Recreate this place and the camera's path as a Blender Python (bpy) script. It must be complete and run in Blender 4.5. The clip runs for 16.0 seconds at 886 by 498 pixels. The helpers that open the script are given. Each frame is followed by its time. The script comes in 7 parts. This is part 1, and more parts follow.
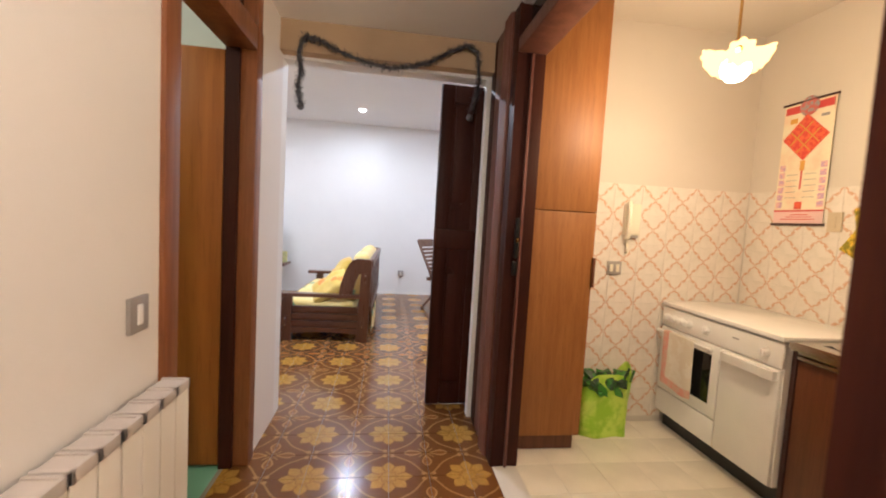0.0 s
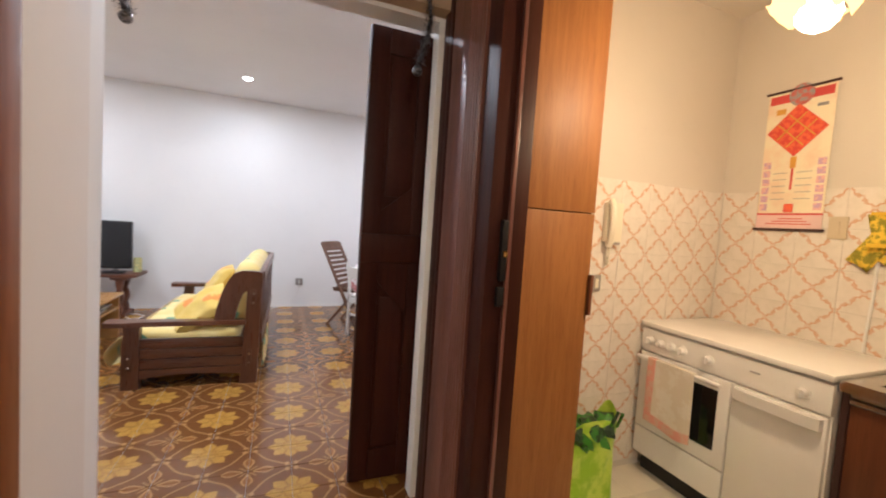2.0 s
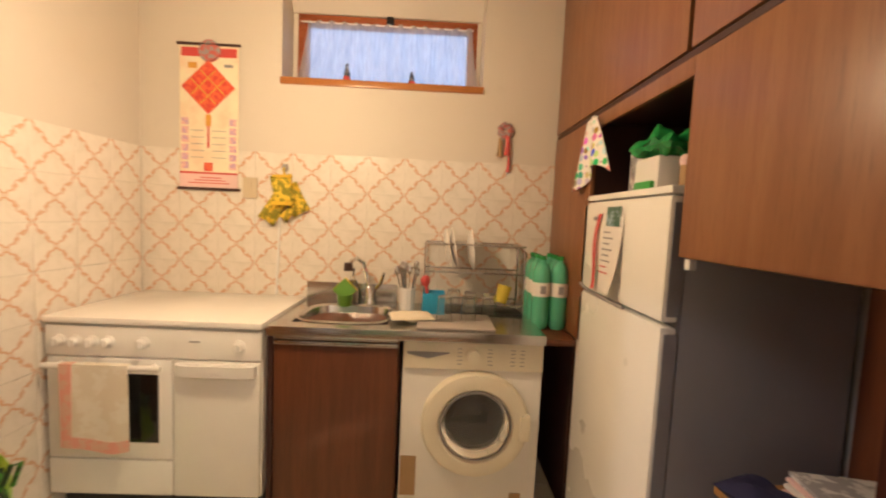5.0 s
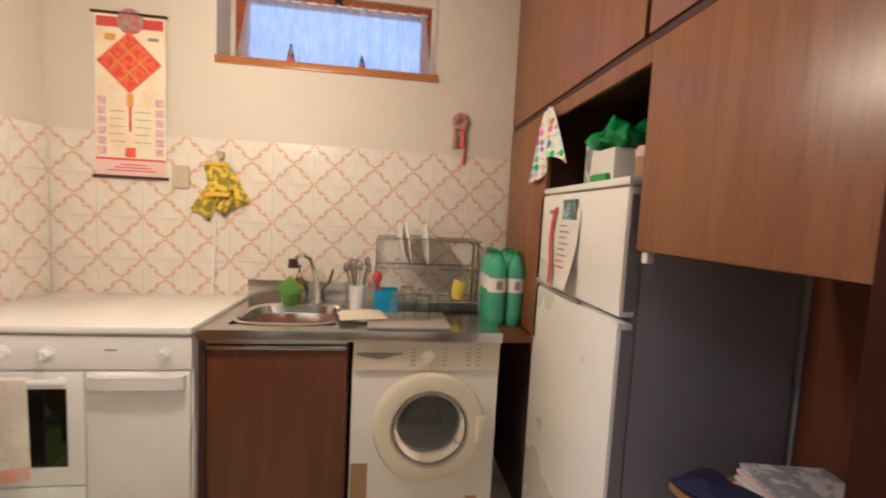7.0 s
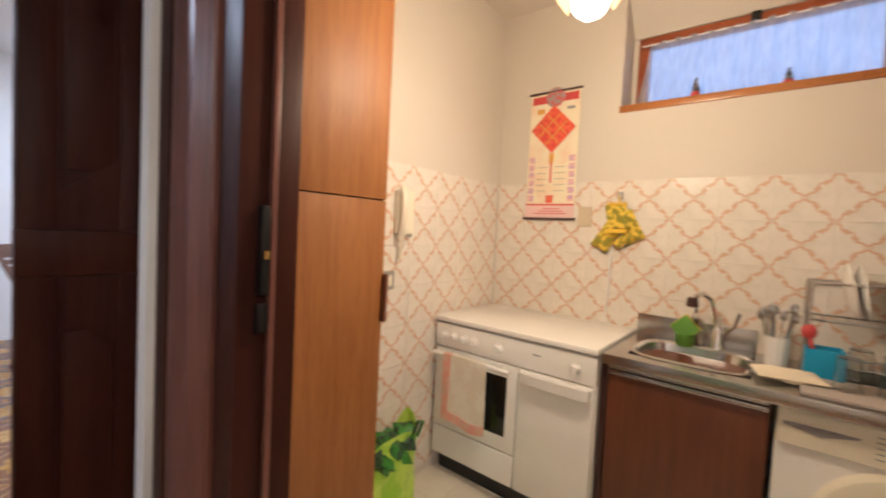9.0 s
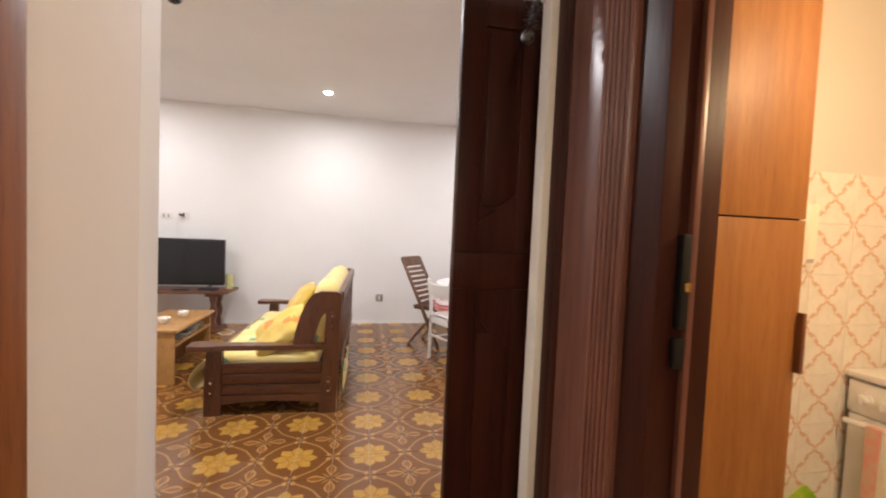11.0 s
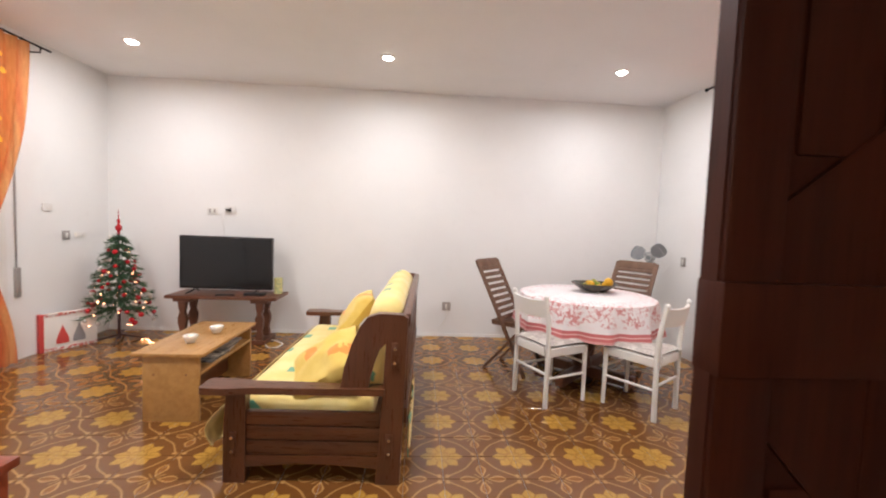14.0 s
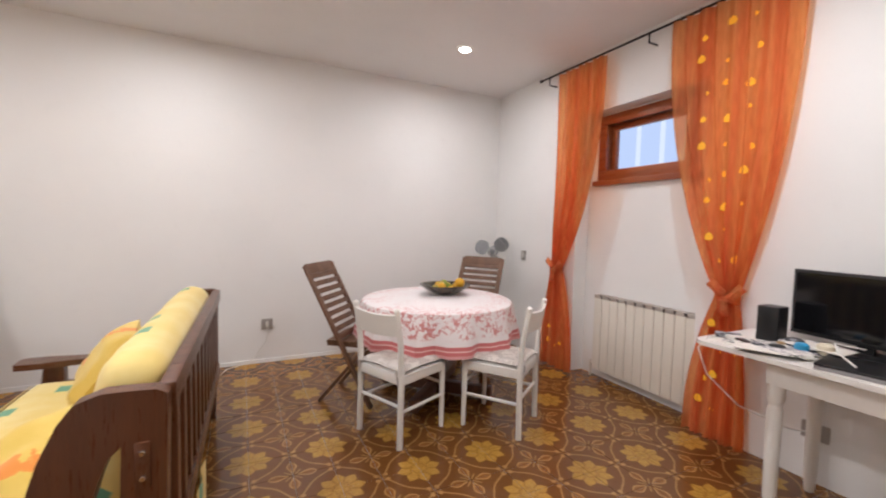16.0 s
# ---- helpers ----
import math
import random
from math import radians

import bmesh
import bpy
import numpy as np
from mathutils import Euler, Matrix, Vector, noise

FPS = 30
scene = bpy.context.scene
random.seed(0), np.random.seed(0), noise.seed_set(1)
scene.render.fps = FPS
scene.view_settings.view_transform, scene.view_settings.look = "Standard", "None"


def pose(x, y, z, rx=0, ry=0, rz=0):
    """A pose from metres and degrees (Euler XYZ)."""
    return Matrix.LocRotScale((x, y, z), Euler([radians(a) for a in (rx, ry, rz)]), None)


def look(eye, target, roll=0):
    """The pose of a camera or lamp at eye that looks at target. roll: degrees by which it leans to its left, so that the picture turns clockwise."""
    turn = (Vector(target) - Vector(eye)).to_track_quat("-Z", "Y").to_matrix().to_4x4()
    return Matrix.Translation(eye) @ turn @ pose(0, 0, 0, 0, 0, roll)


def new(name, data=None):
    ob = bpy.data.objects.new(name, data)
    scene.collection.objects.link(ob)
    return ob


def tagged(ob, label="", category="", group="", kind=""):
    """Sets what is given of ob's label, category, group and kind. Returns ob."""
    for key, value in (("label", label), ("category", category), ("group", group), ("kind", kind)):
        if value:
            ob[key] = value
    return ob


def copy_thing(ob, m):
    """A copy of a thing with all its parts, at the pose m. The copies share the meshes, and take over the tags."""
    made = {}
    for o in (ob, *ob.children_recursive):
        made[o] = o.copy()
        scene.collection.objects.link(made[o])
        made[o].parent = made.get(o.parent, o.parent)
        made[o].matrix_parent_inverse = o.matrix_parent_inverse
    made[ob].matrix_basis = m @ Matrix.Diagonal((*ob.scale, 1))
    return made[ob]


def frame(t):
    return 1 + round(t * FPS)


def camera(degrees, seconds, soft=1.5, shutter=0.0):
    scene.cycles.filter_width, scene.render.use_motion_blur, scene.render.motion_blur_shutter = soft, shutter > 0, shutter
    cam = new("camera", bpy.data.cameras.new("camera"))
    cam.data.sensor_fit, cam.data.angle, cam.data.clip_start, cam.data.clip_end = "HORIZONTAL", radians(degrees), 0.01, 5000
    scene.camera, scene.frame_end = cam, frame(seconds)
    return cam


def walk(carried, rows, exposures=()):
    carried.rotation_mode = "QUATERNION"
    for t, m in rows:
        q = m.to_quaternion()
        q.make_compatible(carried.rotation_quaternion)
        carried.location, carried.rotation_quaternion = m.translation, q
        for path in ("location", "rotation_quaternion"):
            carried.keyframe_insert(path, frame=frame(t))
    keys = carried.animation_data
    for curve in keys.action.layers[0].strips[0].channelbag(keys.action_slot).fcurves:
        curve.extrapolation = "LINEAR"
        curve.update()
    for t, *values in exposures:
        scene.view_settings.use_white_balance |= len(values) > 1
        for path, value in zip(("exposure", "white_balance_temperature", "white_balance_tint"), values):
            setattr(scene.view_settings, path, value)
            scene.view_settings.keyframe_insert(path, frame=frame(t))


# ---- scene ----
cam = camera(94.7, 16.0, soft=2.0, shutter=0.35)
PATH = [
    (0, (0.108, 0.223, 1.325), (0.378, 2.2, 1.186), 3.3),
    (0.5, (0.085, 0.452, 1.311), (0.417, 2.419, 1.165), 3.5),
    (1, (0.103, 0.676, 1.32), (0.517, 2.627, 1.177), 3.7),
    (1.5, (0.097, 0.877, 1.316), (0.648, 2.796, 1.196), 3.8),
    (2, (0.061, 1.069, 1.33), (0.808, 2.921, 1.212), 3.8),
    (2.5, (0.08, 1.189, 1.331), (1.093, 2.909, 1.214), 3.4),
    (3, (0.159, 1.295, 1.328), (1.471, 2.799, 1.203), 3.0),
    (3.5, (0.247, 1.324, 1.327), (1.846, 2.518, 1.191), 2.6),
    (4, (0.292, 1.312, 1.337), (2.131, 2.084, 1.19), 2.5),
    (4.5, (0.315, 1.284, 1.337), (2.281, 1.615, 1.184), 2.6),
    (5, (0.353, 1.217, 1.328), (2.346, 1.165, 1.176), 2.6),
    (5.2, (0.368, 1.205, 1.322), (2.358, 1.024, 1.168), 2.6),
    (6.25, (0.43, 1.19, 1.316), (2.35, 0.69, 1.16), 2.7),
    (7.3, (0.441, 1.199, 1.315), (2.433, 1.12, 1.159), 2.8),
    (7.5, (0.442, 1.203, 1.313), (2.436, 1.253, 1.164), 2.7),
    (8, (0.413, 1.233, 1.329), (2.365, 1.646, 1.189), 2.7),
    (8.5, (0.361, 1.301, 1.335), (2.171, 2.143, 1.213), 2.7),
    (9, (0.301, 1.362, 1.322), (1.85, 2.624, 1.233), 2.9),
    (9.5, (0.219, 1.38, 1.348), (1.418, 2.979, 1.255), 2.5),
    (10, (0.17, 1.425, 1.356), (1.027, 3.229, 1.254), 2.4),
    (12.3, (0.008, 1.775, 1.325), (0.155, 3.768, 1.236), 2.3),
    (12.5, (0.014, 1.845, 1.339), (0.141, 3.839, 1.246), 2.2),
    (13, (0.007, 2.026, 1.335), (0.098, 4.021, 1.233), 2.3),
    (13.5, (0.014, 2.273, 1.332), (0.092, 4.268, 1.221), 2.4),
    (14, (-0.007, 2.485, 1.329), (0.116, 4.478, 1.214), 2.2),
    (14.5, (-0.041, 2.754, 1.333), (0.219, 4.733, 1.218), 2.1),
    (15, (0.003, 2.98, 1.324), (0.432, 4.93, 1.211), 1.8),
    (15.5, (0.09, 3.14, 1.326), (0.741, 5.028, 1.208), 1.6),
    (16, (0.139, 3.19, 1.339), (1.026, 4.979, 1.22), 1.4),
]
# stops, kelvin, tint of the camera's own brightness and white balance
EXPOSURES = [
    (0, 0.3, 5500, 10), (1.5, 0.2, 5600, 10), (2.7, 0.17, 6000, 10), (3.5, 0.12, 7200, 10), (5, 0.34, 5800, 10), (8, 0.26, 4650, 10),
    (9, 0.2, 5050, 10), (10, 0.18, 6000, 10), (12.5, 0.48, 6450, 14), (13.5, 0.32, 6400, 12), (14.5, 0.16, 6350, 12), (15, 0.08, 6350, 12), (16, -0.05, 6350, 12),
]
walk(cam, [(t, look(eye, target, roll)) for t, eye, target, roll in PATH], EXPOSURES)

# ---- plan, in metres ----
HL, HR, RV = -0.57, 0.73, 0.79   # hall side walls, reveal of the opening
K, KN, KS = 2.60, 2.815, -0.03  # kitchen window wall, north wall, south wall
KC, HC, LC = 2.69, 2.45, 2.85  # ceilings of kitchen, hall, living room
W, NICHE = 2.90, 3.05         # living room window wall and radiator niche
FAR, NEAR, LEFT = 7.318, 3.0, -3.5
TILE_TOP = 1.638              # upper edge of the kitchen wall tiles

# ---- world and light ----
world = bpy.data.worlds.new("world")
scene.world = world
world.use_nodes = True
wt = world.node_tree
sky = wt.nodes.new("ShaderNodeTexSky")
sky.sky_type, sky.sun_disc = "NISHITA", False
sky.sun_elevation, sky.sun_rotation = radians(12), radians(60)
wt.links.new(sky.outputs[0], wt.nodes["Background"].inputs[0])
wt.nodes["Background"].inputs[1].default_value = 0.12


def lamp(name, kind, where, power, colour, size=0.05, turn=(0, 0, 0)):
    data = bpy.data.lights.new(name, kind)
    data.energy, data.color = power, colour
    if kind == "AREA":
        data.shape, data.size = "DISK", size
    else:
        data.shadow_soft_size = size
    ob = new(name, data)
    ob.location, ob.rotation_euler = where, [radians(a) for a in turn]
    return ob


SPOTS = [(-2.59, 6.35), (-0.34, 6.35), (1.87, 6.35), (-2.59, 4.2), (-0.34, 4.2), (1.87, 4.2)]
for sx, sy in SPOTS:
    lamp("spot_light", "AREA", (sx, sy, LC - 0.045), 15 if sy > 5 else (22 if sx > 1 else 34), (0.98, 0.965, 0.97), 0.09)
LAMP = (1.55, 1.85, 2.05)
lamp("kitchen_bulb", "POINT", (LAMP[0], LAMP[1], LAMP[2] - 0.13), 37, (1.0, 0.685, 0.37), 0.06)
lamp("side_room_bulb", "POINT", (-1.5, 1.6, 2.4), 16, (1.0, 0.82, 0.6), 0.08)
# added hall light, out of view behind the start; no fixture is built
lamp("unseen_hall_fill", "POINT", (0.05, -0.1, 2.3), 44, (1.0, 0.78, 0.56), 0.08)


# ---- node helpers ----
class Nodes:
    def __init__(self, name):
        self.mat = bpy.data.materials.new(name)
        self.mat.use_nodes = True
        self.nt = self.mat.node_tree
        self.bsdf = self.nt.nodes["Principled BSDF"]
        self.out = self.nt.nodes["Material Output"]

    def put(self, socket, value):
        if isinstance(value, bpy.types.NodeSocket):
            self.nt.links.new(value, socket)
        elif isinstance(value, tuple) and len(value) == 3 and socket.type == "RGBA":
            socket.default_value = (*value, 1)
        else:
            socket.default_value = value

    def add(self, kind, **ins):
        n = self.nt.nodes.new(kind)
        for k, v in ins.items():
            self.put(n.inputs[k.replace("_", " ")], v)
        return n

    def m(self, op, *a):
        n = self.nt.nodes.new("ShaderNodeMath")
        n.operation = op
        for s, v in zip(n.inputs, a):
            self.put(s, v)
        return n.outputs[0]

    def mix(self, f, a, b, mode="MIX"):
        n = self.nt.nodes.new("ShaderNodeMix")
        n.data_type, n.blend_type = "RGBA", mode
        self.put(n.inputs[0], f), self.put(n.inputs[6], a), self.put(n.inputs[7], b)
        return n.outputs[2]

    def step(self, x, lo, hi):
        n = self.nt.nodes.new("ShaderNodeMapRange")
        n.interpolation_type = "SMOOTHSTEP"
        self.put(n.inputs[0], x)
        n.inputs[1].default_value, n.inputs[2].default_value = lo, hi
        return n.outputs[0]

    def coords(self, kind="Object", scale=(1, 1, 1)):
        tc = self.nt.nodes.new("ShaderNodeTexCoord")
        mp = self.nt.nodes.new("ShaderNodeMapping")
        mp.inputs["Scale"].default_value = scale
        self.nt.links.new(tc.outputs[kind], mp.inputs[0])
        return mp.outputs[0]

    def place(self):
        g = self.nt.nodes.new("ShaderNodeNewGeometry")
        s = self.nt.nodes.new("ShaderNodeSeparateXYZ")
        self.nt.links.new(g.outputs["Position"], s.inputs[0])
        return s.outputs

    def noise(self, vec, scale, detail=3, rough=0.55):
        return self.add("ShaderNodeTexNoise", Vector=vec, Scale=scale, Detail=detail, Roughness=rough).outputs[0]

    def bump(self, height, strength, distance=0.002):
        return self.add("ShaderNodeBump", Height=height, Strength=strength, Distance=distance).outputs[0]

    def done(self, colour, rough, metal=0.0, normal=None, **more):
        self.put(self.bsdf.inputs["Base Color"], colour)
        self.put(self.bsdf.inputs["Roughness"], rough)
        self.bsdf.inputs["Metallic"].default_value = metal
        if normal is not None:
            self.put(self.bsdf.inputs["Normal"], normal)
        for k, v in more.items():
            self.put(self.bsdf.inputs[k.replace("_", " ")], v)
        return self.mat


def dark(c, f):
    return tuple(v * f for v in c)


def plain(name, colour, rough=0.5, metal=0.0, vary=0.12, grain=40, relief=0.08, **more):
    """A painted or moulded surface with faint soiling and grain."""
    g = Nodes(name)
    v = g.coords()
    big, fine = g.noise(v, 2.3, 4), g.noise(v, grain, 2)
    c = g.mix(g.step(big, 0.35, 0.7), dark(colour, 1 - vary), colour)
    c = g.mix(g.m("MULTIPLY", fine, vary * 0.8), c, dark(colour, 0.6))
    r = g.m("ADD", g.m("MULTIPLY", g.m("SUBTRACT", big, 0.5), 0.2), rough)
    return g.done(c, r, metal, g.bump(fine, relief, 0.001), **more)


def wood(name, light, deep, rough=0.4, along="z", scale=1.0, relief=0.15, coat=0.0, spec=0.5):
    g = Nodes(name)
    s = {"x": (1.2, 18, 18), "y": (18, 1.2, 18), "z": (18, 18, 1.2)}[along]
    v = g.coords("Object", tuple(a * scale for a in s))
    wide, fine = g.noise(v, 1.0, 5, 0.6), g.noise(v, 6.0, 3, 0.7)
    c = g.mix(g.step(wide, 0.3, 0.7), deep, light)
    c = g.mix(g.m("MULTIPLY", g.step(fine, 0.5, 0.75), 0.45), c, dark(deep, 0.55))
    big = g.noise(g.coords("Object"), 1.7, 2)
    c = g.mix(g.m("MULTIPLY", g.step(big, 0.4, 0.75), 0.3), c, dark(light, 0.7))
    r = g.m("ADD", g.m("MULTIPLY", g.m("SUBTRACT", fine, 0.5), 0.25), rough)
    return g.done(c, r, 0, g.bump(fine, relief, 0.001), Coat_Weight=coat, Specular_IOR_Level=spec)


def wall_paint(name, colour, rough=0.75):
    g = Nodes(name)
    v = g.coords()
    big, mid, fine = g.noise(v, 0.9, 4), g.noise(v, 9, 5, 0.65), g.noise(v, 120, 2)
    c = g.mix(g.m("MULTIPLY", g.step(big, 0.4, 0.75), 0.35), colour, dark(colour, 0.88))
    c = g.mix(g.m("MULTIPLY", g.step(mid, 0.55, 0.8), 0.12), c, dark(colour, 0.75))
    h = g.m("ADD", g.m("MULTIPLY", mid, 1.5), g.m("MULTIPLY", fine, 0.4))
    return g.done(c, rough, 0, g.bump(h, 0.25, 0.003))


def glow(name, colour, strength):
    g = Nodes(name)
    e = g.add("ShaderNodeEmission", Color=colour, Strength=strength)
    g.nt.links.new(e.outputs[0], g.out.inputs[0])
    return g.mat


def glass(name, colour=(1, 1, 1), rough=0.02, ior=1.45, alpha=1.0):
    g = Nodes(name)
    return g.done(colour, rough, 0, None, Transmission_Weight=1.0, IOR=ior, Alpha=alpha)


def sheer(name, colour, see, texture=None):
    """Thin cloth: part of the light goes straight through, part is scattered."""
    g = Nodes(name)
    v = g.coords()
    n = g.noise(v, 3.0, 3)
    weave = g.noise(g.coords("Object", (1, 1, 0.15)), 60, 2)
    c = texture(g) if texture else g.mix(g.step(n, 0.35, 0.7), dark(colour, 0.85), colour)
    d = g.add("ShaderNodeBsdfDiffuse", Color=c)
    t = g.add("ShaderNodeBsdfTranslucent", Color=c)
    p = g.add("ShaderNodeBsdfTransparent", Color=c)
    a, b = g.nt.nodes.new("ShaderNodeMixShader"), g.nt.nodes.new("ShaderNodeMixShader")
    a.inputs[0].default_value = 0.45
    g.nt.links.new(d.outputs[0], a.inputs[1]), g.nt.links.new(t.outputs[0], a.inputs[2])
    g.put(b.inputs[0], g.m("MULTIPLY", g.m("ADD", g.m("MULTIPLY", weave, 0.5), 0.75), see))
    g.nt.links.new(a.outputs[0], b.inputs[1]), g.nt.links.new(p.outputs[0], b.inputs[2])
    g.nt.links.new(b.outputs[0], g.out.inputs[0])
    return g.mat


# ---- materials ----
def floor_material():
    """Star-patterned cement tiles, one motif to two by two tiles."""
    g = Nodes("patterned_tile")
    x, y, _ = g.place()
    P = 0.42
    wob = g.noise(g.coords("Object"), 30, 2)

    def local(off):
        u = g.m("SUBTRACT", g.m("FRACT", g.m("ADD", g.m("DIVIDE", g.m("SUBTRACT", x, 0.17), P), off)), 0.5)
        v = g.m("SUBTRACT", g.m("FRACT", g.m("ADD", g.m("DIVIDE", g.m("SUBTRACT", y, 2.24), P), off)), 0.5)
        r = g.m("SQRT", g.m("ADD", g.m("MULTIPLY", u, u), g.m("MULTIPLY", v, v)))
        return u, v, r, g.m("ARCTAN2", v, u)

    def sector(a, n):
        return g.m("SUBTRACT", g.m("FRACT", g.m("ADD", g.m("MULTIPLY", a, n / (2 * math.pi)), 0.5)), 0.5)

    u, v, r, a = local(0.5)
    tip = g.m("SUBTRACT", 1.0, g.m("MULTIPLY", g.m("ABSOLUTE", sector(a, 8)), 2.0))
    edge = g.m("ADD", 0.21, g.m("MULTIPLY", tip, 0.085))
    star = g.step(g.m("SUBTRACT", edge, r), -0.01, 0.01)
    vein = g.step(g.m("MULTIPLY", r, g.m("ABSOLUTE", sector(g.m("ADD", a, math.pi / 8), 8))), 0.022, 0.008)
    vein = g.m("MULTIPLY", vein, g.step(r, 0.1, 0.13))
    heart = g.step(g.m("ABSOLUTE", g.m("SUBTRACT", r, g.m("ADD", 0.085, g.m("MULTIPLY", tip, 0.03)))), 0.016, 0.006)
    au, av = g.m("ABSOLUTE", u), g.m("ABSOLUTE", v)
    along, across = g.m("MAXIMUM", au, av), g.m("MINIMUM", au, av)
    ring_r = g.m("ADD", 0.405, g.m("MULTIPLY", g.m("POWER", g.m("ABSOLUTE", g.m("COSINE", g.m("MULTIPLY", a, 2))), 6.0), 0.05))
    ring = g.step(g.m("ABSOLUTE", g.m("SUBTRACT", r, ring_r)), 0.017, 0.008)
    ring = g.m("MULTIPLY", ring, g.step(across, 0.03, 0.04))
    curl_r = g.m("SQRT", g.m("ADD", g.m("POWER", g.m("SUBTRACT", along, 0.437), 2), g.m("POWER", g.m("SUBTRACT", across, 0.052), 2)))
    curl = g.step(curl_r, 0.036, 0.026)
    bar = g.m("MULTIPLY", g.step(g.m("ABSOLUTE", g.m("SUBTRACT", along, 0.476)), 0.012, 0.006), g.step(across, 0.075, 0.065))
    cu, cv, cr, ca = local(0.0)
    turn = sector(ca, 4)
    span = g.m("MULTIPLY", cr, g.m("COSINE", g.m("MULTIPLY", turn, math.pi / 2)))
    off = g.m("MULTIPLY", cr, g.m("ABSOLUTE", g.m("SINE", g.m("MULTIPLY", turn, math.pi / 2))))
    t = g.m("MAXIMUM", g.m("MINIMUM", g.m("DIVIDE", g.m("SUBTRACT", span, 0.045), 0.25), 1.0), 0.0)
    half = g.m("MULTIPLY", g.m("SINE", g.m("MULTIPLY", g.m("POWER", t, 1.4), math.pi)), 0.056)
    petal = g.m("MULTIPLY", g.step(g.m("SUBTRACT", half, off), -0.004, 0.006), g.step(span, 0.04, 0.06))
    outline = g.m("MULTIPLY", g.step(g.m("ABSOLUTE", g.m("SUBTRACT", off, half)), 0.015, 0.008), g.m("MULTIPLY", g.step(span, 0.295, 0.285), g.step(span, 0.045, 0.06)))
    stem_t = sector(g.m("ADD", ca, math.pi / 4), 4)
    stem = g.m("MULTIPLY", cr, g.m("ABSOLUTE", g.m("SINE", g.m("MULTIPLY", stem_t, math.pi / 2))))
    stem = g.m("MULTIPLY", g.step(stem, 0.014, 0.007), g.m("MULTIPLY", g.step(cr, 0.15, 0.13), g.step(cr, 0.02, 0.035)))
    c = g.mix(petal, (0.155, 0.06, 0.015), (0.245, 0.098, 0.025))
    tan = (0.4, 0.21, 0.065)
    lines = g.m("MAXIMUM", g.m("MAXIMUM", g.m("MULTIPLY", ring, 0.8), outline), g.m("MAXIMUM", g.m("MAXIMUM", curl, g.m("MULTIPLY", stem, 0.7)), g.m("MULTIPLY", bar, 0.6)))
    c = g.mix(lines, c, tan)
    blot = g.noise(g.coords("Object"), 55, 3, 0.7)
    c = g.mix(star, c, g.mix(g.step(blot, 0.35, 0.7), (0.385, 0.2, 0.034), (0.475, 0.26, 0.046)))
    c = g.mix(g.m("MULTIPLY", g.m("MAXIMUM", vein, heart), g.m("MULTIPLY", star, 0.6)), c, (0.24, 0.11, 0.02))
    c = g.mix(g.m("MULTIPLY", g.step(wob, 0.35, 0.75), 0.25), c, g.mix(0.5, c, (0.05, 0.02, 0.01)))
    info = g.nt.nodes.new("ShaderNodeObjectInfo")
    c = g.mix(g.m("MULTIPLY", info.outputs["Random"], 0.16), c, (0.07, 0.03, 0.015))
    wear = g.noise(g.coords("Object"), 4, 4)
    rough = g.m("ADD", 0.1, g.m("MULTIPLY", wear, 0.14))
    relief = g.m("ADD", g.m("MULTIPLY", lines, 0.5), g.m("ADD", g.m("MULTIPLY", star, 0.4), g.m("MULTIPLY", wob, 0.9)))
    return g.done(c, rough, 0, g.bump(relief, 0.16, 0.0015), Specular_IOR_Level=0.55)


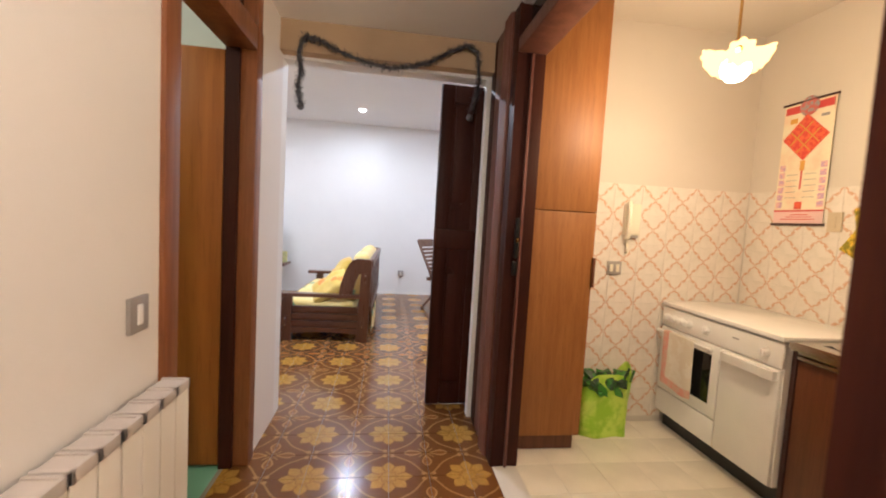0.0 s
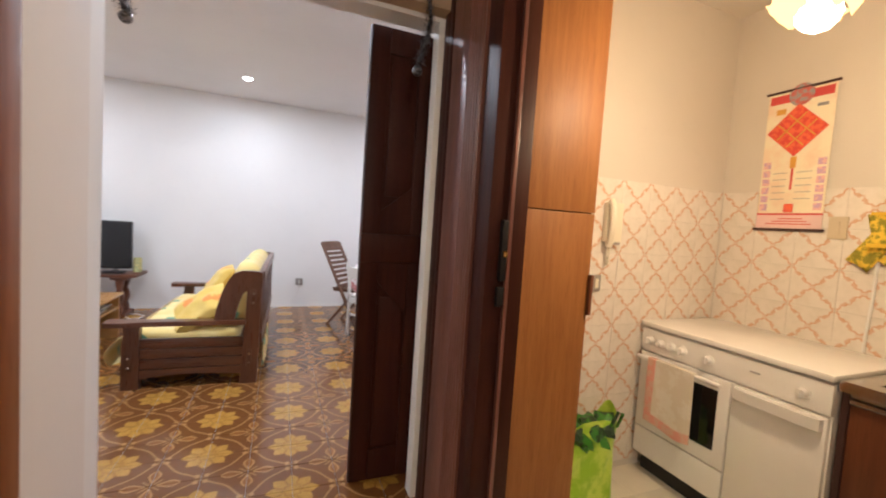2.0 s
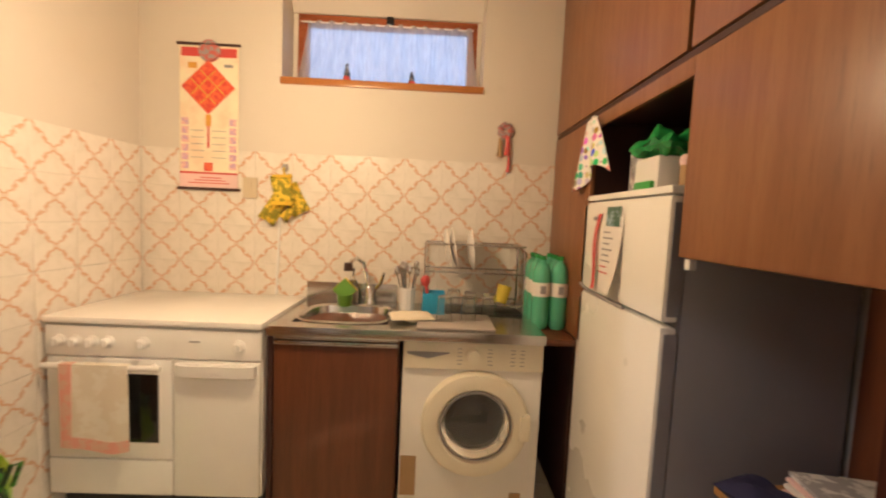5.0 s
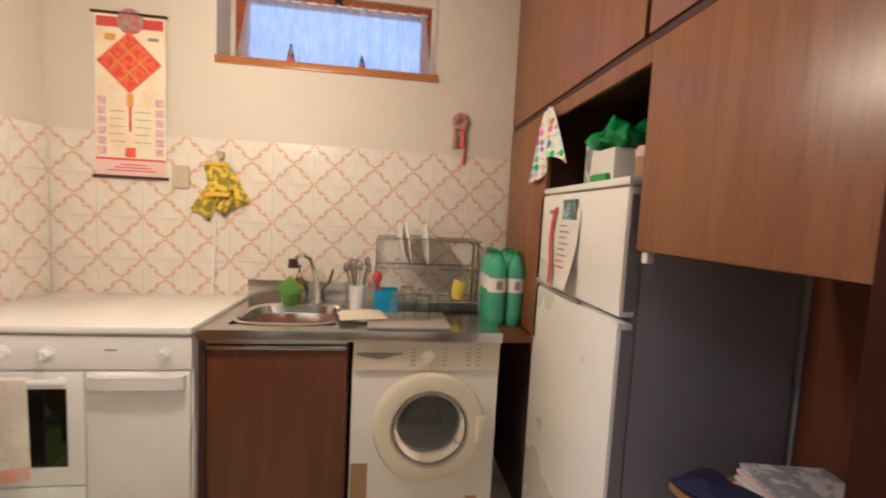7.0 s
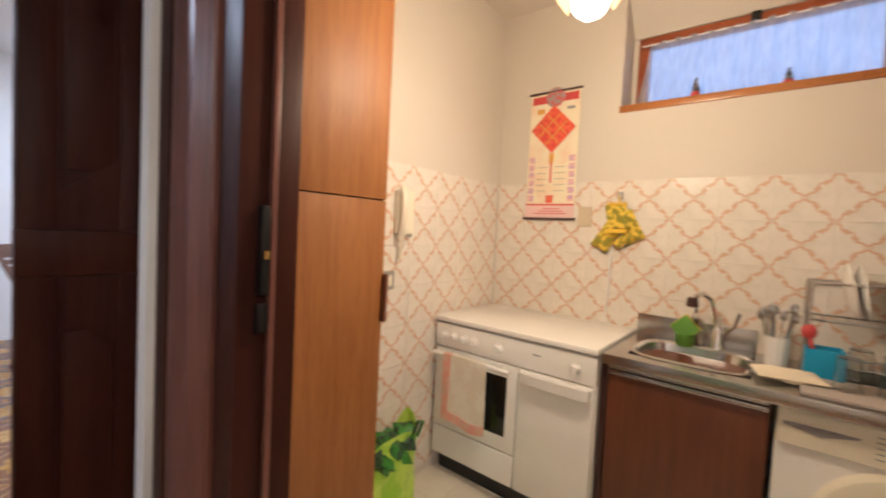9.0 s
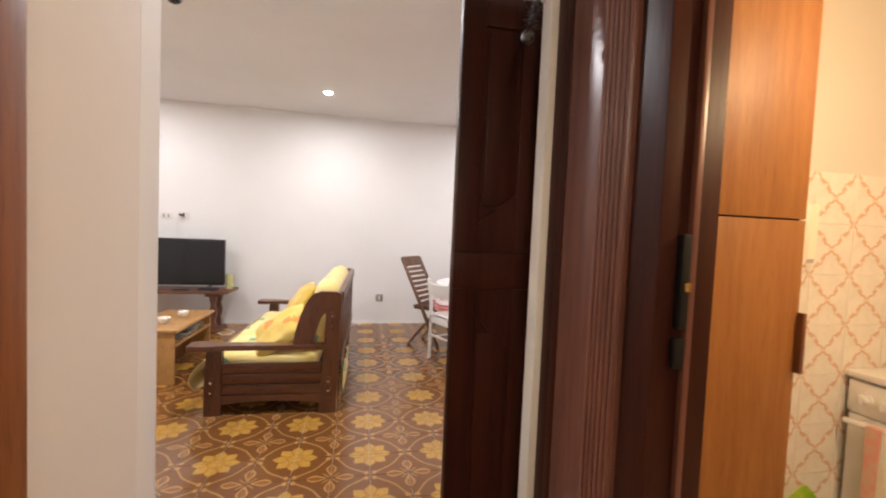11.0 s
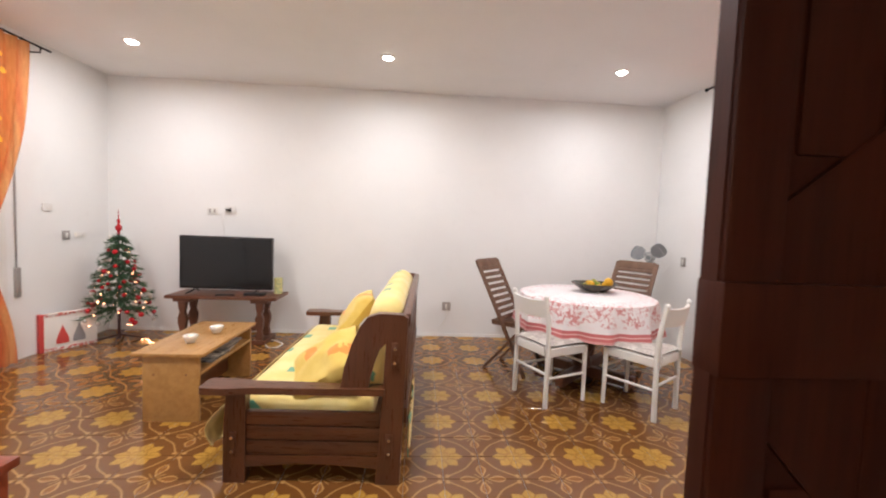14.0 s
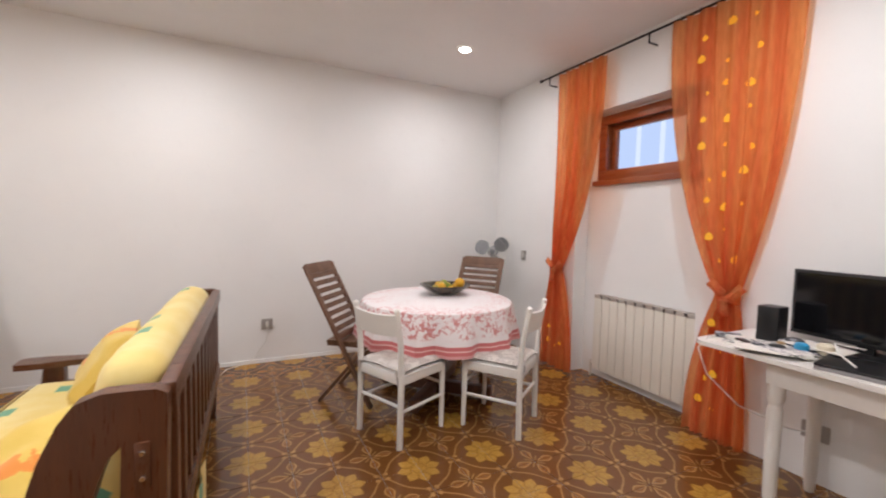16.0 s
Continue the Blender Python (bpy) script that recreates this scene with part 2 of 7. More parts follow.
def wall_tile_material():
    """Cream glazed tiles with a rust-coloured scroll lattice."""
    g = Nodes("lattice_tile")
    x, y, z = g.place()
    P = 0.2
    s = g.m("ADD", x, y)                     # runs on round the corner of the room
    p = g.m("DIVIDE", g.m("SUBTRACT", s, K - 0.009 + 1.484), P)
    q = g.m("DIVIDE", g.m("SUBTRACT", z, TILE_TOP - 0.2), P)
    u = g.m("ABSOLUTE", g.m("SUBTRACT", g.m("FRACT", g.m("ADD", p, 0.5)), 0.5))
    w = g.m("ABSOLUTE", g.m("SUBTRACT", g.m("FRACT", g.m("ADD", q, 0.5)), 0.5))
    total, d = g.m("ADD", u, w), g.m("SUBTRACT", w, u)
    mid = g.m("ABSOLUTE", d)
    edge = g.m("SUBTRACT", 0.488, g.m("MULTIPLY", g.m("COSINE", g.m("MULTIPLY", d, 4 * math.pi)), 0.036))
    edge = g.m("SUBTRACT", edge, g.m("MULTIPLY", g.m("COSINE", g.m("MULTIPLY", d, 12 * math.pi)), 0.02))

    def stroke(offset, wide):
        near = g.m("ABSOLUTE", g.m("SUBTRACT", g.m("SUBTRACT", total, edge), offset))
        return g.step(near, wide, wide * 0.45)

    # an S-shaped stroke on each side of the cell, doubled where two strokes overlap
    k = g.m("MULTIPLY", stroke(0.0, 0.043), g.m("SUBTRACT", 1.0, g.m("MULTIPLY", g.step(mid, 0.04, 0.01), 0.55)))
    k = g.m("MAXIMUM", k, g.m("MULTIPLY", stroke(0.06, 0.04), g.m("MULTIPLY", g.step(g.m("ABSOLUTE", g.m("SUBTRACT", mid, 0.13)), 0.1, 0.07), 0.85)))
    k = g.m("MAXIMUM", k, g.m("MULTIPLY", stroke(0.07, 0.03), g.m("MULTIPLY", g.step(mid, 0.4, 0.44), 0.5)))
    v = g.coords("Object")
    cloud = g.noise(v, 14, 3)
    k = g.m("MULTIPLY", k, g.m("ADD", 0.56, g.m("MULTIPLY", cloud, 0.45)))
    base = g.mix(g.step(cloud, 0.4, 0.7), (0.76, 0.705, 0.625), (0.69, 0.64, 0.555))
    c = g.mix(k, base, (0.6, 0.3, 0.14))
    info = g.nt.nodes.new("ShaderNodeObjectInfo")
    c = g.mix(g.m("MULTIPLY", info.outputs["Random"], 0.08), c, (0.6, 0.5, 0.4))
    return g.done(c, 0.2, 0, g.bump(cloud, 0.06, 0.001))


def throw_material(name, seed, base=((0.72, 0.54, 0.17), (0.76, 0.62, 0.27))):
    """Yellow cotton with scattered teal blocks and orange leaves."""
    g = Nodes(name)
    v = g.nt.nodes.new("ShaderNodeVectorMath")
    g.nt.links.new(g.coords("Object"), v.inputs[0])
    v.inputs[1].default_value = (seed, seed * 0.7, seed * 0.3)
    v = v.outputs[0]
    sx = g.add("ShaderNodeSeparateXYZ", Vector=v).outputs
    flat = g.add("ShaderNodeCombineXYZ", X=g.m("ADD", sx[0], sx[2]), Y=g.m("MULTIPLY", sx[1], 0.75)).outputs[0]
    vo = g.add("ShaderNodeTexVoronoi", Vector=flat, Scale=6.5, Randomness=0.75)
    vo.voronoi_dimensions, vo.distance = "2D", "CHEBYCHEV"
    sep = g.add("ShaderNodeSeparateColor", Color=vo.outputs["Color"]).outputs
    blob = g.noise(v, 24, 2)
    inside = g.step(g.m("ADD", vo.outputs["Distance"], g.m("MULTIPLY", blob, 0.05)), 0.24, 0.22)
    teal = g.m("MULTIPLY", inside, g.step(sep[0], 0.66, 0.67))
    ora = g.m("MULTIPLY", g.step(g.m("ADD", vo.outputs["Distance"], g.m("MULTIPLY", blob, 0.3)), 0.34, 0.32), g.step(sep[0], 0.24, 0.23))
    soft, weave = g.noise(v, 5, 4), g.noise(v, 220, 2)
    c = g.mix(g.step(soft, 0.35, 0.7), base[0], base[1])
    c = g.mix(teal, c, (0.13, 0.33, 0.2))
    c = g.mix(ora, c, (0.72, 0.26, 0.05))
    h = g.m("ADD", g.m("MULTIPLY", soft, 2.0), g.m("MULTIPLY", weave, 0.3))
    return g.done(c, 0.9, 0, g.bump(h, 0.35, 0.006), Sheen_Weight=0.2)


def cloth_material():
    """White tablecloth: rose bouquets on the fall, red bands above the hem."""
    g = Nodes("tablecloth_print")
    v = g.coords("Object")
    x, y, z = g.place()
    n, leaf = g.noise(v, 7, 2), g.noise(v, 34, 3, 0.7)
    top = g.step(z, 0.745, 0.765)
    r = g.m("SQRT", g.m("ADD", g.m("POWER", g.m("SUBTRACT", x, 1.53), 2), g.m("POWER", g.m("SUBTRACT", y, 6.08), 2)))
    rim = g.m("MULTIPLY", top, g.step(r, 0.33, 0.55))
    fall = g.m("MULTIPLY", g.m("SUBTRACT", 1.0, top), g.step(z, 0.575, 0.6))
    amount = g.m("ADD", g.m("MULTIPLY", fall, 0.95), g.m("MULTIPLY", rim, 0.55))
    spots = g.m("MULTIPLY", g.step(leaf, 0.49, 0.56), g.step(n, 0.38, 0.52))
    c = g.mix(g.m("MULTIPLY", spots, amount), (0.82, 0.76, 0.75), (0.6, 0.22, 0.21))
    band = g.m("MULTIPLY", g.step(z, 0.548, 0.544), g.step(z, 0.486, 0.49))
    line = g.m("MULTIPLY", g.step(z, 0.522, 0.52), g.step(z, 0.512, 0.514))
    low = g.m("MULTIPLY", g.step(z, 0.49, 0.486), 0.8)
    c = g.mix(band, c, (0.56, 0.15, 0.15))
    c = g.mix(line, c, (0.8, 0.55, 0.5))
    c = g.mix(low, c, (0.62, 0.22, 0.2))
    weave = g.noise(v, 260, 2)
    return g.done(c, 0.85, 0, g.bump(weave, 0.15, 0.001), Sheen_Weight=0.15)


def dotted_material():
    g = Nodes("dotted_cotton")
    v = g.coords("Object")
    vo = g.add("ShaderNodeTexVoronoi", Vector=v, Scale=30.0, Randomness=0.3)
    hue = g.add("ShaderNodeHueSaturation", Color=vo.outputs["Color"], Saturation=0.95, Value=0.8)
    c = g.mix(g.step(vo.outputs["Distance"], 0.5, 0.45), (0.8, 0.76, 0.7), hue.outputs[0])
    return g.done(c, 0.9, 0, g.bump(g.noise(v, 200, 2), 0.2, 0.001))


def mottled(name, a, b, scale, rough=0.8, lo=0.45, hi=0.55):
    g = Nodes(name)
    v = g.coords("Object")
    n = g.noise(v, scale, 3, 0.6)
    return g.done(g.mix(g.step(n, lo, hi), a, b), rough, 0, g.bump(n, 0.3, 0.003))


def curtain_texture(g):
    v = g.coords("Object", (1, 1, 1))
    n = g.noise(g.coords("Object", (6, 14, 0.25)), 1.0, 3)
    c = g.mix(g.step(n, 0.32, 0.66), (0.86, 0.3, 0.13), (0.92, 0.48, 0.2))
    return c


WHITE = wall_paint("white_wall_paint", (0.8, 0.79, 0.77))
HALLP = wall_paint("hall_wall_paint", (0.76, 0.72, 0.68))
CREAM = wall_paint("kitchen_wall_paint", (0.63, 0.57, 0.485))
CEIL = wall_paint("ceiling_paint", (0.82, 0.805, 0.79))
PALEGREEN = wall_paint("pale_green_paint", (0.55, 0.66, 0.5))
FLOOR = floor_material()
LATTICE = wall_tile_material()
GROUT = plain("grout", (0.3, 0.26, 0.21), 0.9, relief=0.4)
GROUTW = plain("pale_grout", (0.66, 0.61, 0.53), 0.9, relief=0.4)
KTILE = plain("cream_floor_tile", (0.8, 0.74, 0.6), 0.22, vary=0.16, grain=25)
GREENFLOOR = plain("green_floor", (0.24, 0.5, 0.35), 0.4)
DARKWOOD = wood("dark_stained_wood", (0.05, 0.013, 0.007), (0.027, 0.007, 0.0045), 0.46, spec=0.13)
CASING = wood("mahogany_casing", (0.2, 0.083, 0.06), (0.12, 0.046, 0.033), 0.36, spec=0.4)
DOORWOOD = wood("orange_brown_door_wood", (0.38, 0.128, 0.019), (0.28, 0.085, 0.012), 0.42, scale=0.6, spec=0.3)
FRAMEWOOD = wood("brown_door_frame_wood", (0.27, 0.1, 0.033), (0.17, 0.055, 0.017), 0.4, spec=0.3)
LAMINATE = wood("walnut_laminate", (0.31, 0.125, 0.03), (0.235, 0.086, 0.018), 0.5, scale=1.6, relief=0.05, spec=0.35)
CABINET = wood("cabinet_laminate", (0.27, 0.115, 0.045), (0.21, 0.08, 0.03), 0.36, scale=1.4, relief=0.05)
BASEWOOD = wood("dark_cabinet_laminate", (0.15, 0.048, 0.018), (0.1, 0.03, 0.011), 0.38, scale=1.6)
# near-black: shade inside gaps as colour; also used for small dark parts
SHADOWWOOD = plain("gap_shade_and_dark_brown", (0.05, 0.017, 0.012), 0.5)
WINWOOD = wood("varnished_window_wood", (0.42, 0.17, 0.04), (0.3, 0.1, 0.022), 0.3, along="y")
REDWOOD = wood("red_brown_window_wood", (0.36, 0.1, 0.03), (0.25, 0.06, 0.018), 0.3, along="y")
SOFAWOOD = wood("walnut_stained_pine", (0.12, 0.043, 0.018), (0.072, 0.024, 0.01), 0.3, along="x")
SOFAPOST = wood("walnut_stained_post", (0.12, 0.043, 0.018), (0.072, 0.024, 0.01), 0.3)
BEECH = wood("beech_laminate", (0.45, 0.24, 0.08), (0.36, 0.18, 0.055), 0.3, along="y")
TVWOOD = wood("carved_brown_wood", (0.15, 0.055, 0.026), (0.09, 0.032, 0.015), 0.4, along="x")
TEAK = wood("weathered_folding_chair_wood", (0.17, 0.085, 0.045), (0.11, 0.052, 0.028), 0.5)
ARMRED = wood("red_brown_chair_wood", (0.25, 0.05, 0.018), (0.16, 0.03, 0.012), 0.35)
ENAMEL = plain("white_enamel", (0.86, 0.84, 0.79), 0.22, vary=0.05)
ENAMEL2 = plain("ivory_plastic", (0.8, 0.74, 0.58), 0.35, vary=0.06)
FRIDGEW = plain("fridge_white", (0.84, 0.81, 0.74), 0.3, vary=0.05)
FRIDGEG = plain("fridge_grey_side", (0.27, 0.26, 0.275), 0.5, vary=0.1, grain=90)
PLASTICW = plain("white_plastic", (0.78, 0.76, 0.72), 0.4, vary=0.06)
CHAIRW = plain("white_lacquer", (0.8, 0.77, 0.72), 0.35, vary=0.08)
RADIATOR = plain("radiator_enamel", (0.76, 0.71, 0.62), 0.35, vary=0.06)
RADTOP = plain("dusty_radiator_grille", (0.6, 0.53, 0.47), 0.55, vary=0.25)
STEEL = plain("brushed_steel", (0.62, 0.61, 0.59), 0.24, 1.0, vary=0.12, grain=120)
CHROME = plain("chrome", (0.75, 0.74, 0.72), 0.1, 1.0, vary=0.04)
IRON = plain("black_iron", (0.02, 0.018, 0.018), 0.4, 0.6)
BLACK = plain("black_plastic", (0.012, 0.012, 0.013), 0.35, vary=0.2)
SCREEN = plain("dark_screen", (0.006, 0.006, 0.007), 0.09, vary=0.05, relief=0.0)
PORTHOLE = plain("grey_porthole_glass", (0.025, 0.025, 0.028), 0.06, relief=0.0)
OVENGLASS = plain("smoked_oven_glass", (0.01, 0.01, 0.009), 0.08, relief=0.0)
BRASS = plain("brass", (0.7, 0.45, 0.15), 0.25, 1.0)
GREYMETAL = plain("aged_switch_plate", (0.42, 0.39, 0.36), 0.45, 0.5)
BEIGEPL = plain("beige_plastic", (0.6, 0.5, 0.34), 0.45)
THROW = throw_material("yellow_throw", 0.0)
PILLOW = throw_material("yellow_pillow_print", 3.3, ((0.64, 0.44, 0.09), (0.72, 0.53, 0.14)))
CLOTH = cloth_material()
DOTS = dotted_material()
PAPER = plain("printed_paper", (0.8, 0.76, 0.7), 0.6, vary=0.05)
CALPAPER = mottled("calendar_paper", (0.8, 0.72, 0.52), (0.78, 0.6, 0.42), 9, 0.5, 0.4, 0.7)
RED = plain("red_print", (0.62, 0.07, 0.06), 0.5)
ORANGERED = mottled("orange_red_print", (0.72, 0.13, 0.05), (0.62, 0.06, 0.04), 40, 0.4)
PINK = plain("pink_print", (0.8, 0.56, 0.53), 0.5)
LILAC = mottled("lilac_flower_print", (0.55, 0.35, 0.5), (0.74, 0.45, 0.42), 60, 0.5)
GOLD = plain("gold_print", (0.7, 0.36, 0.05), 0.4)
GREYPRINT = plain("grey_print", (0.3, 0.28, 0.28), 0.5)
TOWEL = mottled("faded_tea_towel", (0.78, 0.73, 0.62), (0.72, 0.65, 0.52), 12, 0.95)
TOWELEDGE = mottled("pink_towel_border", (0.74, 0.36, 0.28), (0.7, 0.45, 0.34), 25, 0.95)
MITT = mottled("yellow_floral_cotton", (0.74, 0.52, 0.04), (0.27, 0.24, 0.02), 34, 0.95)
MITTY = plain("yellow_cotton", (0.76, 0.5, 0.03), 0.95, relief=0.3)
BAG = mottled("lime_printed_bag", (0.3, 0.55, 0.02), (0.52, 0.7, 0.08), 11, 0.35, 0.4, 0.6)
BAGIN = mottled("green_leaf_print", (0.05, 0.22, 0.02), (0.02, 0.05, 0.02), 18, 0.4)
GREENP = plain("green_plastic", (0.06, 0.4, 0.07), 0.4)
GREENBAG = mottled("green_film", (0.015, 0.16, 0.04), (0.04, 0.34, 0.08), 22, 0.25, 0.35, 0.65)
LIMEP = plain("olive_plastic", (0.16, 0.36, 0.05), 0.4)
YELLOWP = plain("yellow_sponge", (0.72, 0.56, 0.06), 0.9, relief=0.5)
BLUEP = plain("turquoise_plastic", (0.03, 0.32, 0.58), 0.35)
PET = Nodes("green_bottle_plastic").done((0.2, 0.8, 0.5), 0.05, 0, None, Transmission_Weight=0.5, IOR=1.3, Coat_Weight=1.0)
CLEAR = glass("clear_glass", (0.95, 0.97, 0.96), 0.02)
PANE = glass("window_glass", (1, 1, 1), 0.0, 1.02)
DARKGLASS = plain("dark_transom_glass", (0.03, 0.028, 0.028), 0.15, relief=0.0)
MAT = plain("grey_drying_mat", (0.42, 0.37, 0.33), 0.9, relief=0.3)
CREAMCLOTH = plain("cream_dishcloth", (0.76, 0.68, 0.52), 0.95, relief=0.4)
CHINA = plain("white_china", (0.76, 0.73, 0.68), 0.2, vary=0.04)
CARD = plain("brown_cardboard", (0.42, 0.27, 0.13), 0.8)
SHADE = glow("lit_frosted_glass", (1.0, 0.6, 0.2), 2.4)
BULB = glow("lit_bulb", (1.0, 0.78, 0.45), 16)
LENS = glow("lit_spot_lens", (1.0, 0.95, 0.88), 26)
CANDLE = glow("candle_glow", (1.0, 0.62, 0.3), 2.2)
FAIRY = glow("fairy_light", (1.0, 0.42, 0.2), 12)
DAY = glow("daylight_backdrop", (0.56, 0.7, 1.0), 1.0)
DAYPALE = glow("window_streak_glow", (0.74, 0.84, 1.0), 1.05)
LACE = sheer("white_lace", (0.9, 0.9, 0.92), 0.55)
VOILE = sheer("orange_voile", (0.8, 0.2, 0.03), 0.58, curtain_texture)
VOILE2 = plain("orange_applique", (0.95, 0.5, 0.02), 0.7)
GARLAND = mottled("black_silver_tinsel", (0.012, 0.012, 0.015), (0.14, 0.14, 0.16), 90, 0.35)
NEEDLE = mottled("green_fir_needles", (0.015, 0.05, 0.02), (0.045, 0.11, 0.04), 40, 0.6)
BAUBLE = plain("red_bauble", (0.55, 0.03, 0.04), 0.15, 0.4)
SILVERB = plain("pale_bauble", (0.7, 0.66, 0.6), 0.2, 0.3)
CUSHION = mottled("grey_seat_pad", (0.6, 0.55, 0.5), (0.45, 0.4, 0.36), 20, 0.95)
FRUITY = plain("orange_fruit", (0.8, 0.42, 0.02), 0.45)
FRUITG = mottled("green_fruit", (0.2, 0.3, 0.04), (0.4, 0.25, 0.03), 30, 0.45)
BOWL = plain("dark_bowl", (0.07, 0.06, 0.045), 0.25)
FANGREY = plain("grey_fan_blade", (0.2, 0.215, 0.23), 0.4)
GREYMISC = mottled("dark_clutter", (0.06, 0.06, 0.07), (0.3, 0.3, 0.32), 30, 0.6)
PAPERMISC = mottled("news_print", (0.7, 0.67, 0.64), (0.35, 0.33, 0.34), 26, 0.7)


# ---- mesh helpers ----
def box(bm, x0, x1, y0, y1, z0, z1, bevel=0.0, m=None):
    """A block with, if wanted, rounded edges."""
    vs = [bm.verts.new(p) for p in ((x0, y0, z0), (x1, y0, z0), (x1, y1, z0), (x0, y1, z0), (x0, y0, z1), (x1, y0, z1), (x1, y1, z1), (x0, y1, z1))]
    fs = [bm.faces.new([vs[i] for i in f]) for f in ((3, 2, 1, 0), (4, 5, 6, 7), (0, 1, 5, 4), (1, 2, 6, 5), (2, 3, 7, 6), (3, 0, 4, 7))]
    if bevel:
        es = list({e for f in fs for e in f.edges})
        r = bmesh.ops.bevel(bm, geom=es, offset=bevel, segments=2, affect="EDGES", profile=0.6)
        vs = [v for v in r["verts"]]
    if m is not None:
        for v in set(vs):
            v.co = m @ v.co
    return bm


def boxes(*rows, bevel=0.0):
    bm = bmesh.new()
    for r in rows:
        box(bm, *r, bevel=bevel)
    return bm


def rod(bm, a, b, r0, r1=None, seg=12, cap=True):
    """A round bar from a to b."""
    a, b = Vector(a), Vector(b)
    r1 = r0 if r1 is None else r1
    q = (b - a).to_track_quat("Z", "Y")
    rings = []
    for p, r in ((a, r0), (b, r1)):
        rings.append([bm.verts.new(p + q @ Vector((r * math.cos(2 * math.pi * i / seg), r * math.sin(2 * math.pi * i / seg), 0))) for i in range(seg)])
    for i in range(seg):
        j = (i + 1) % seg
        bm.faces.new((rings[0][i], rings[0][j], rings[1][j], rings[1][i]))
    if cap:
        bm.faces.new(rings[0][::-1]), bm.faces.new(rings[1])
    return bm


def lathe(bm, profile, where=(0, 0, 0), seg=24, wave=None, close=False):
    """A turned shape: (radius, height) pairs round an upright axis."""
    rings = []
    for k, (r, z) in enumerate(profile):
        ring = []
        for i in range(seg):
            a = 2 * math.pi * i / seg
            rr = r * (wave(a, k) if wave else 1)
            ring.append(bm.verts.new((where[0] + rr * math.cos(a), where[1] + rr * math.sin(a), where[2] + z)))
        rings.append(ring)
    for p, q in zip(rings, rings[1:]):
        for i in range(seg):
            j = (i + 1) % seg
            bm.faces.new((p[i], p[j], q[j], q[i]))
    if close:
        bm.faces.new(rings[0][::-1]), bm.faces.new(rings[-1])
    return bm


def tube(bm, pts, r, seg=8):
    """A bent round bar through the points."""
    pts = [Vector(p) for p in pts]
    rings, up = [], None
    for i, p in enumerate(pts):
        d = (pts[min(i + 1, len(pts) - 1)] - pts[max(i - 1, 0)]).normalized()
        side = d.cross(up if up is not None and abs(d.dot(up)) < 0.95 else (Vector((0, 0, 1)) if abs(d.z) < 0.9 else Vector((1, 0, 0)))).normalized()
        up = side.cross(d)
        rr = r(i / (len(pts) - 1)) if callable(r) else r
        rings.append([bm.verts.new(p + rr * (math.cos(2 * math.pi * k / seg) * side + math.sin(2 * math.pi * k / seg) * up)) for k in range(seg)])
    for p, q in zip(rings, rings[1:]):
        for i in range(seg):
            j = (i + 1) % seg
            bm.faces.new((p[i], p[j], q[j], q[i]))
    bm.faces.new(rings[0][::-1]), bm.faces.new(rings[-1])
    return bm


def sheet(bm, nu, nv, f, thick=0.0):
    """A bent sheet f(u, v); with thickness, closed all round."""
    def layer(s):
        return [[bm.verts.new(f(i / nu, j / nv) if s is None else Vector(f(i / nu, j / nv)) + s) for j in range(nv + 1)] for i in range(nu + 1)]
    g = layer(None)
    fs = []
    for i in range(nu):
        for j in range(nv):
            fs.append(bm.faces.new((g[i][j], g[i + 1][j], g[i + 1][j + 1], g[i][j + 1])))
    if thick:
        bm.normal_update()
        n = bmesh.ops.solidify(bm, geom=fs, thickness=thick)
    return bm


def ball(bm, where, r, squash=(1, 1, 1), sub=2):
    m = Matrix.Translation(where) @ Matrix.Diagonal((*squash, 1))
    bmesh.ops.create_icosphere(bm, subdivisions=sub, radius=r, matrix=m)
    return bm


def plate(bm, outline, z0, z1, m=None):
    """A flat cut-out: outline in x, y between two heights, then turned by m."""
    lo = [bm.verts.new((x, y, z0)) for x, y in outline]
    hi = [bm.verts.new((x, y, z1)) for x, y in outline]
    bm.faces.new(lo[::-1]), bm.faces.new(hi)
    n = len(outline)
    for i in range(n):
        j = (i + 1) % n
        bm.faces.new((lo[i], lo[j], hi[j], hi[i]))
    if m is not None:
        for v in lo + hi:
            v.co = m @ v.co
    return bm


def mesh_object(name, bm, material, smooth=True):
    bmesh.ops.recalc_face_normals(bm, faces=bm.faces)
    me = bpy.data.meshes.new(name)
    bm.to_mesh(me)
    bm.free()
    if smooth:
        me.shade_smooth()
        me.set_sharp_from_angle(angle=radians(35))
    me.materials.append(material)
    return new(name, me)


def part(name, bm, material, parent, label=""):
    ob = mesh_object(name, bm, material)
    ob.parent = parent
    if label:
        ob["label"] = label
    return ob


def thing(name, label, category, where=None, group=""):
    ob = new(name)
    ob.empty_display_size = 0.1
    ob.matrix_basis = where if where is not None else Matrix()
    return tagged(ob, label, category, group)


def single(name, bm, material, label, category, where=None, group=""):
    ob = mesh_object(name, bm, material)
    if where is not None:
        ob.matrix_basis = where
    return tagged(ob, label, category, group)


def structure(name, bm, material, label):
    return tagged(mesh_object(name, bm, material), label, name.split("_")[0], "", "structure")


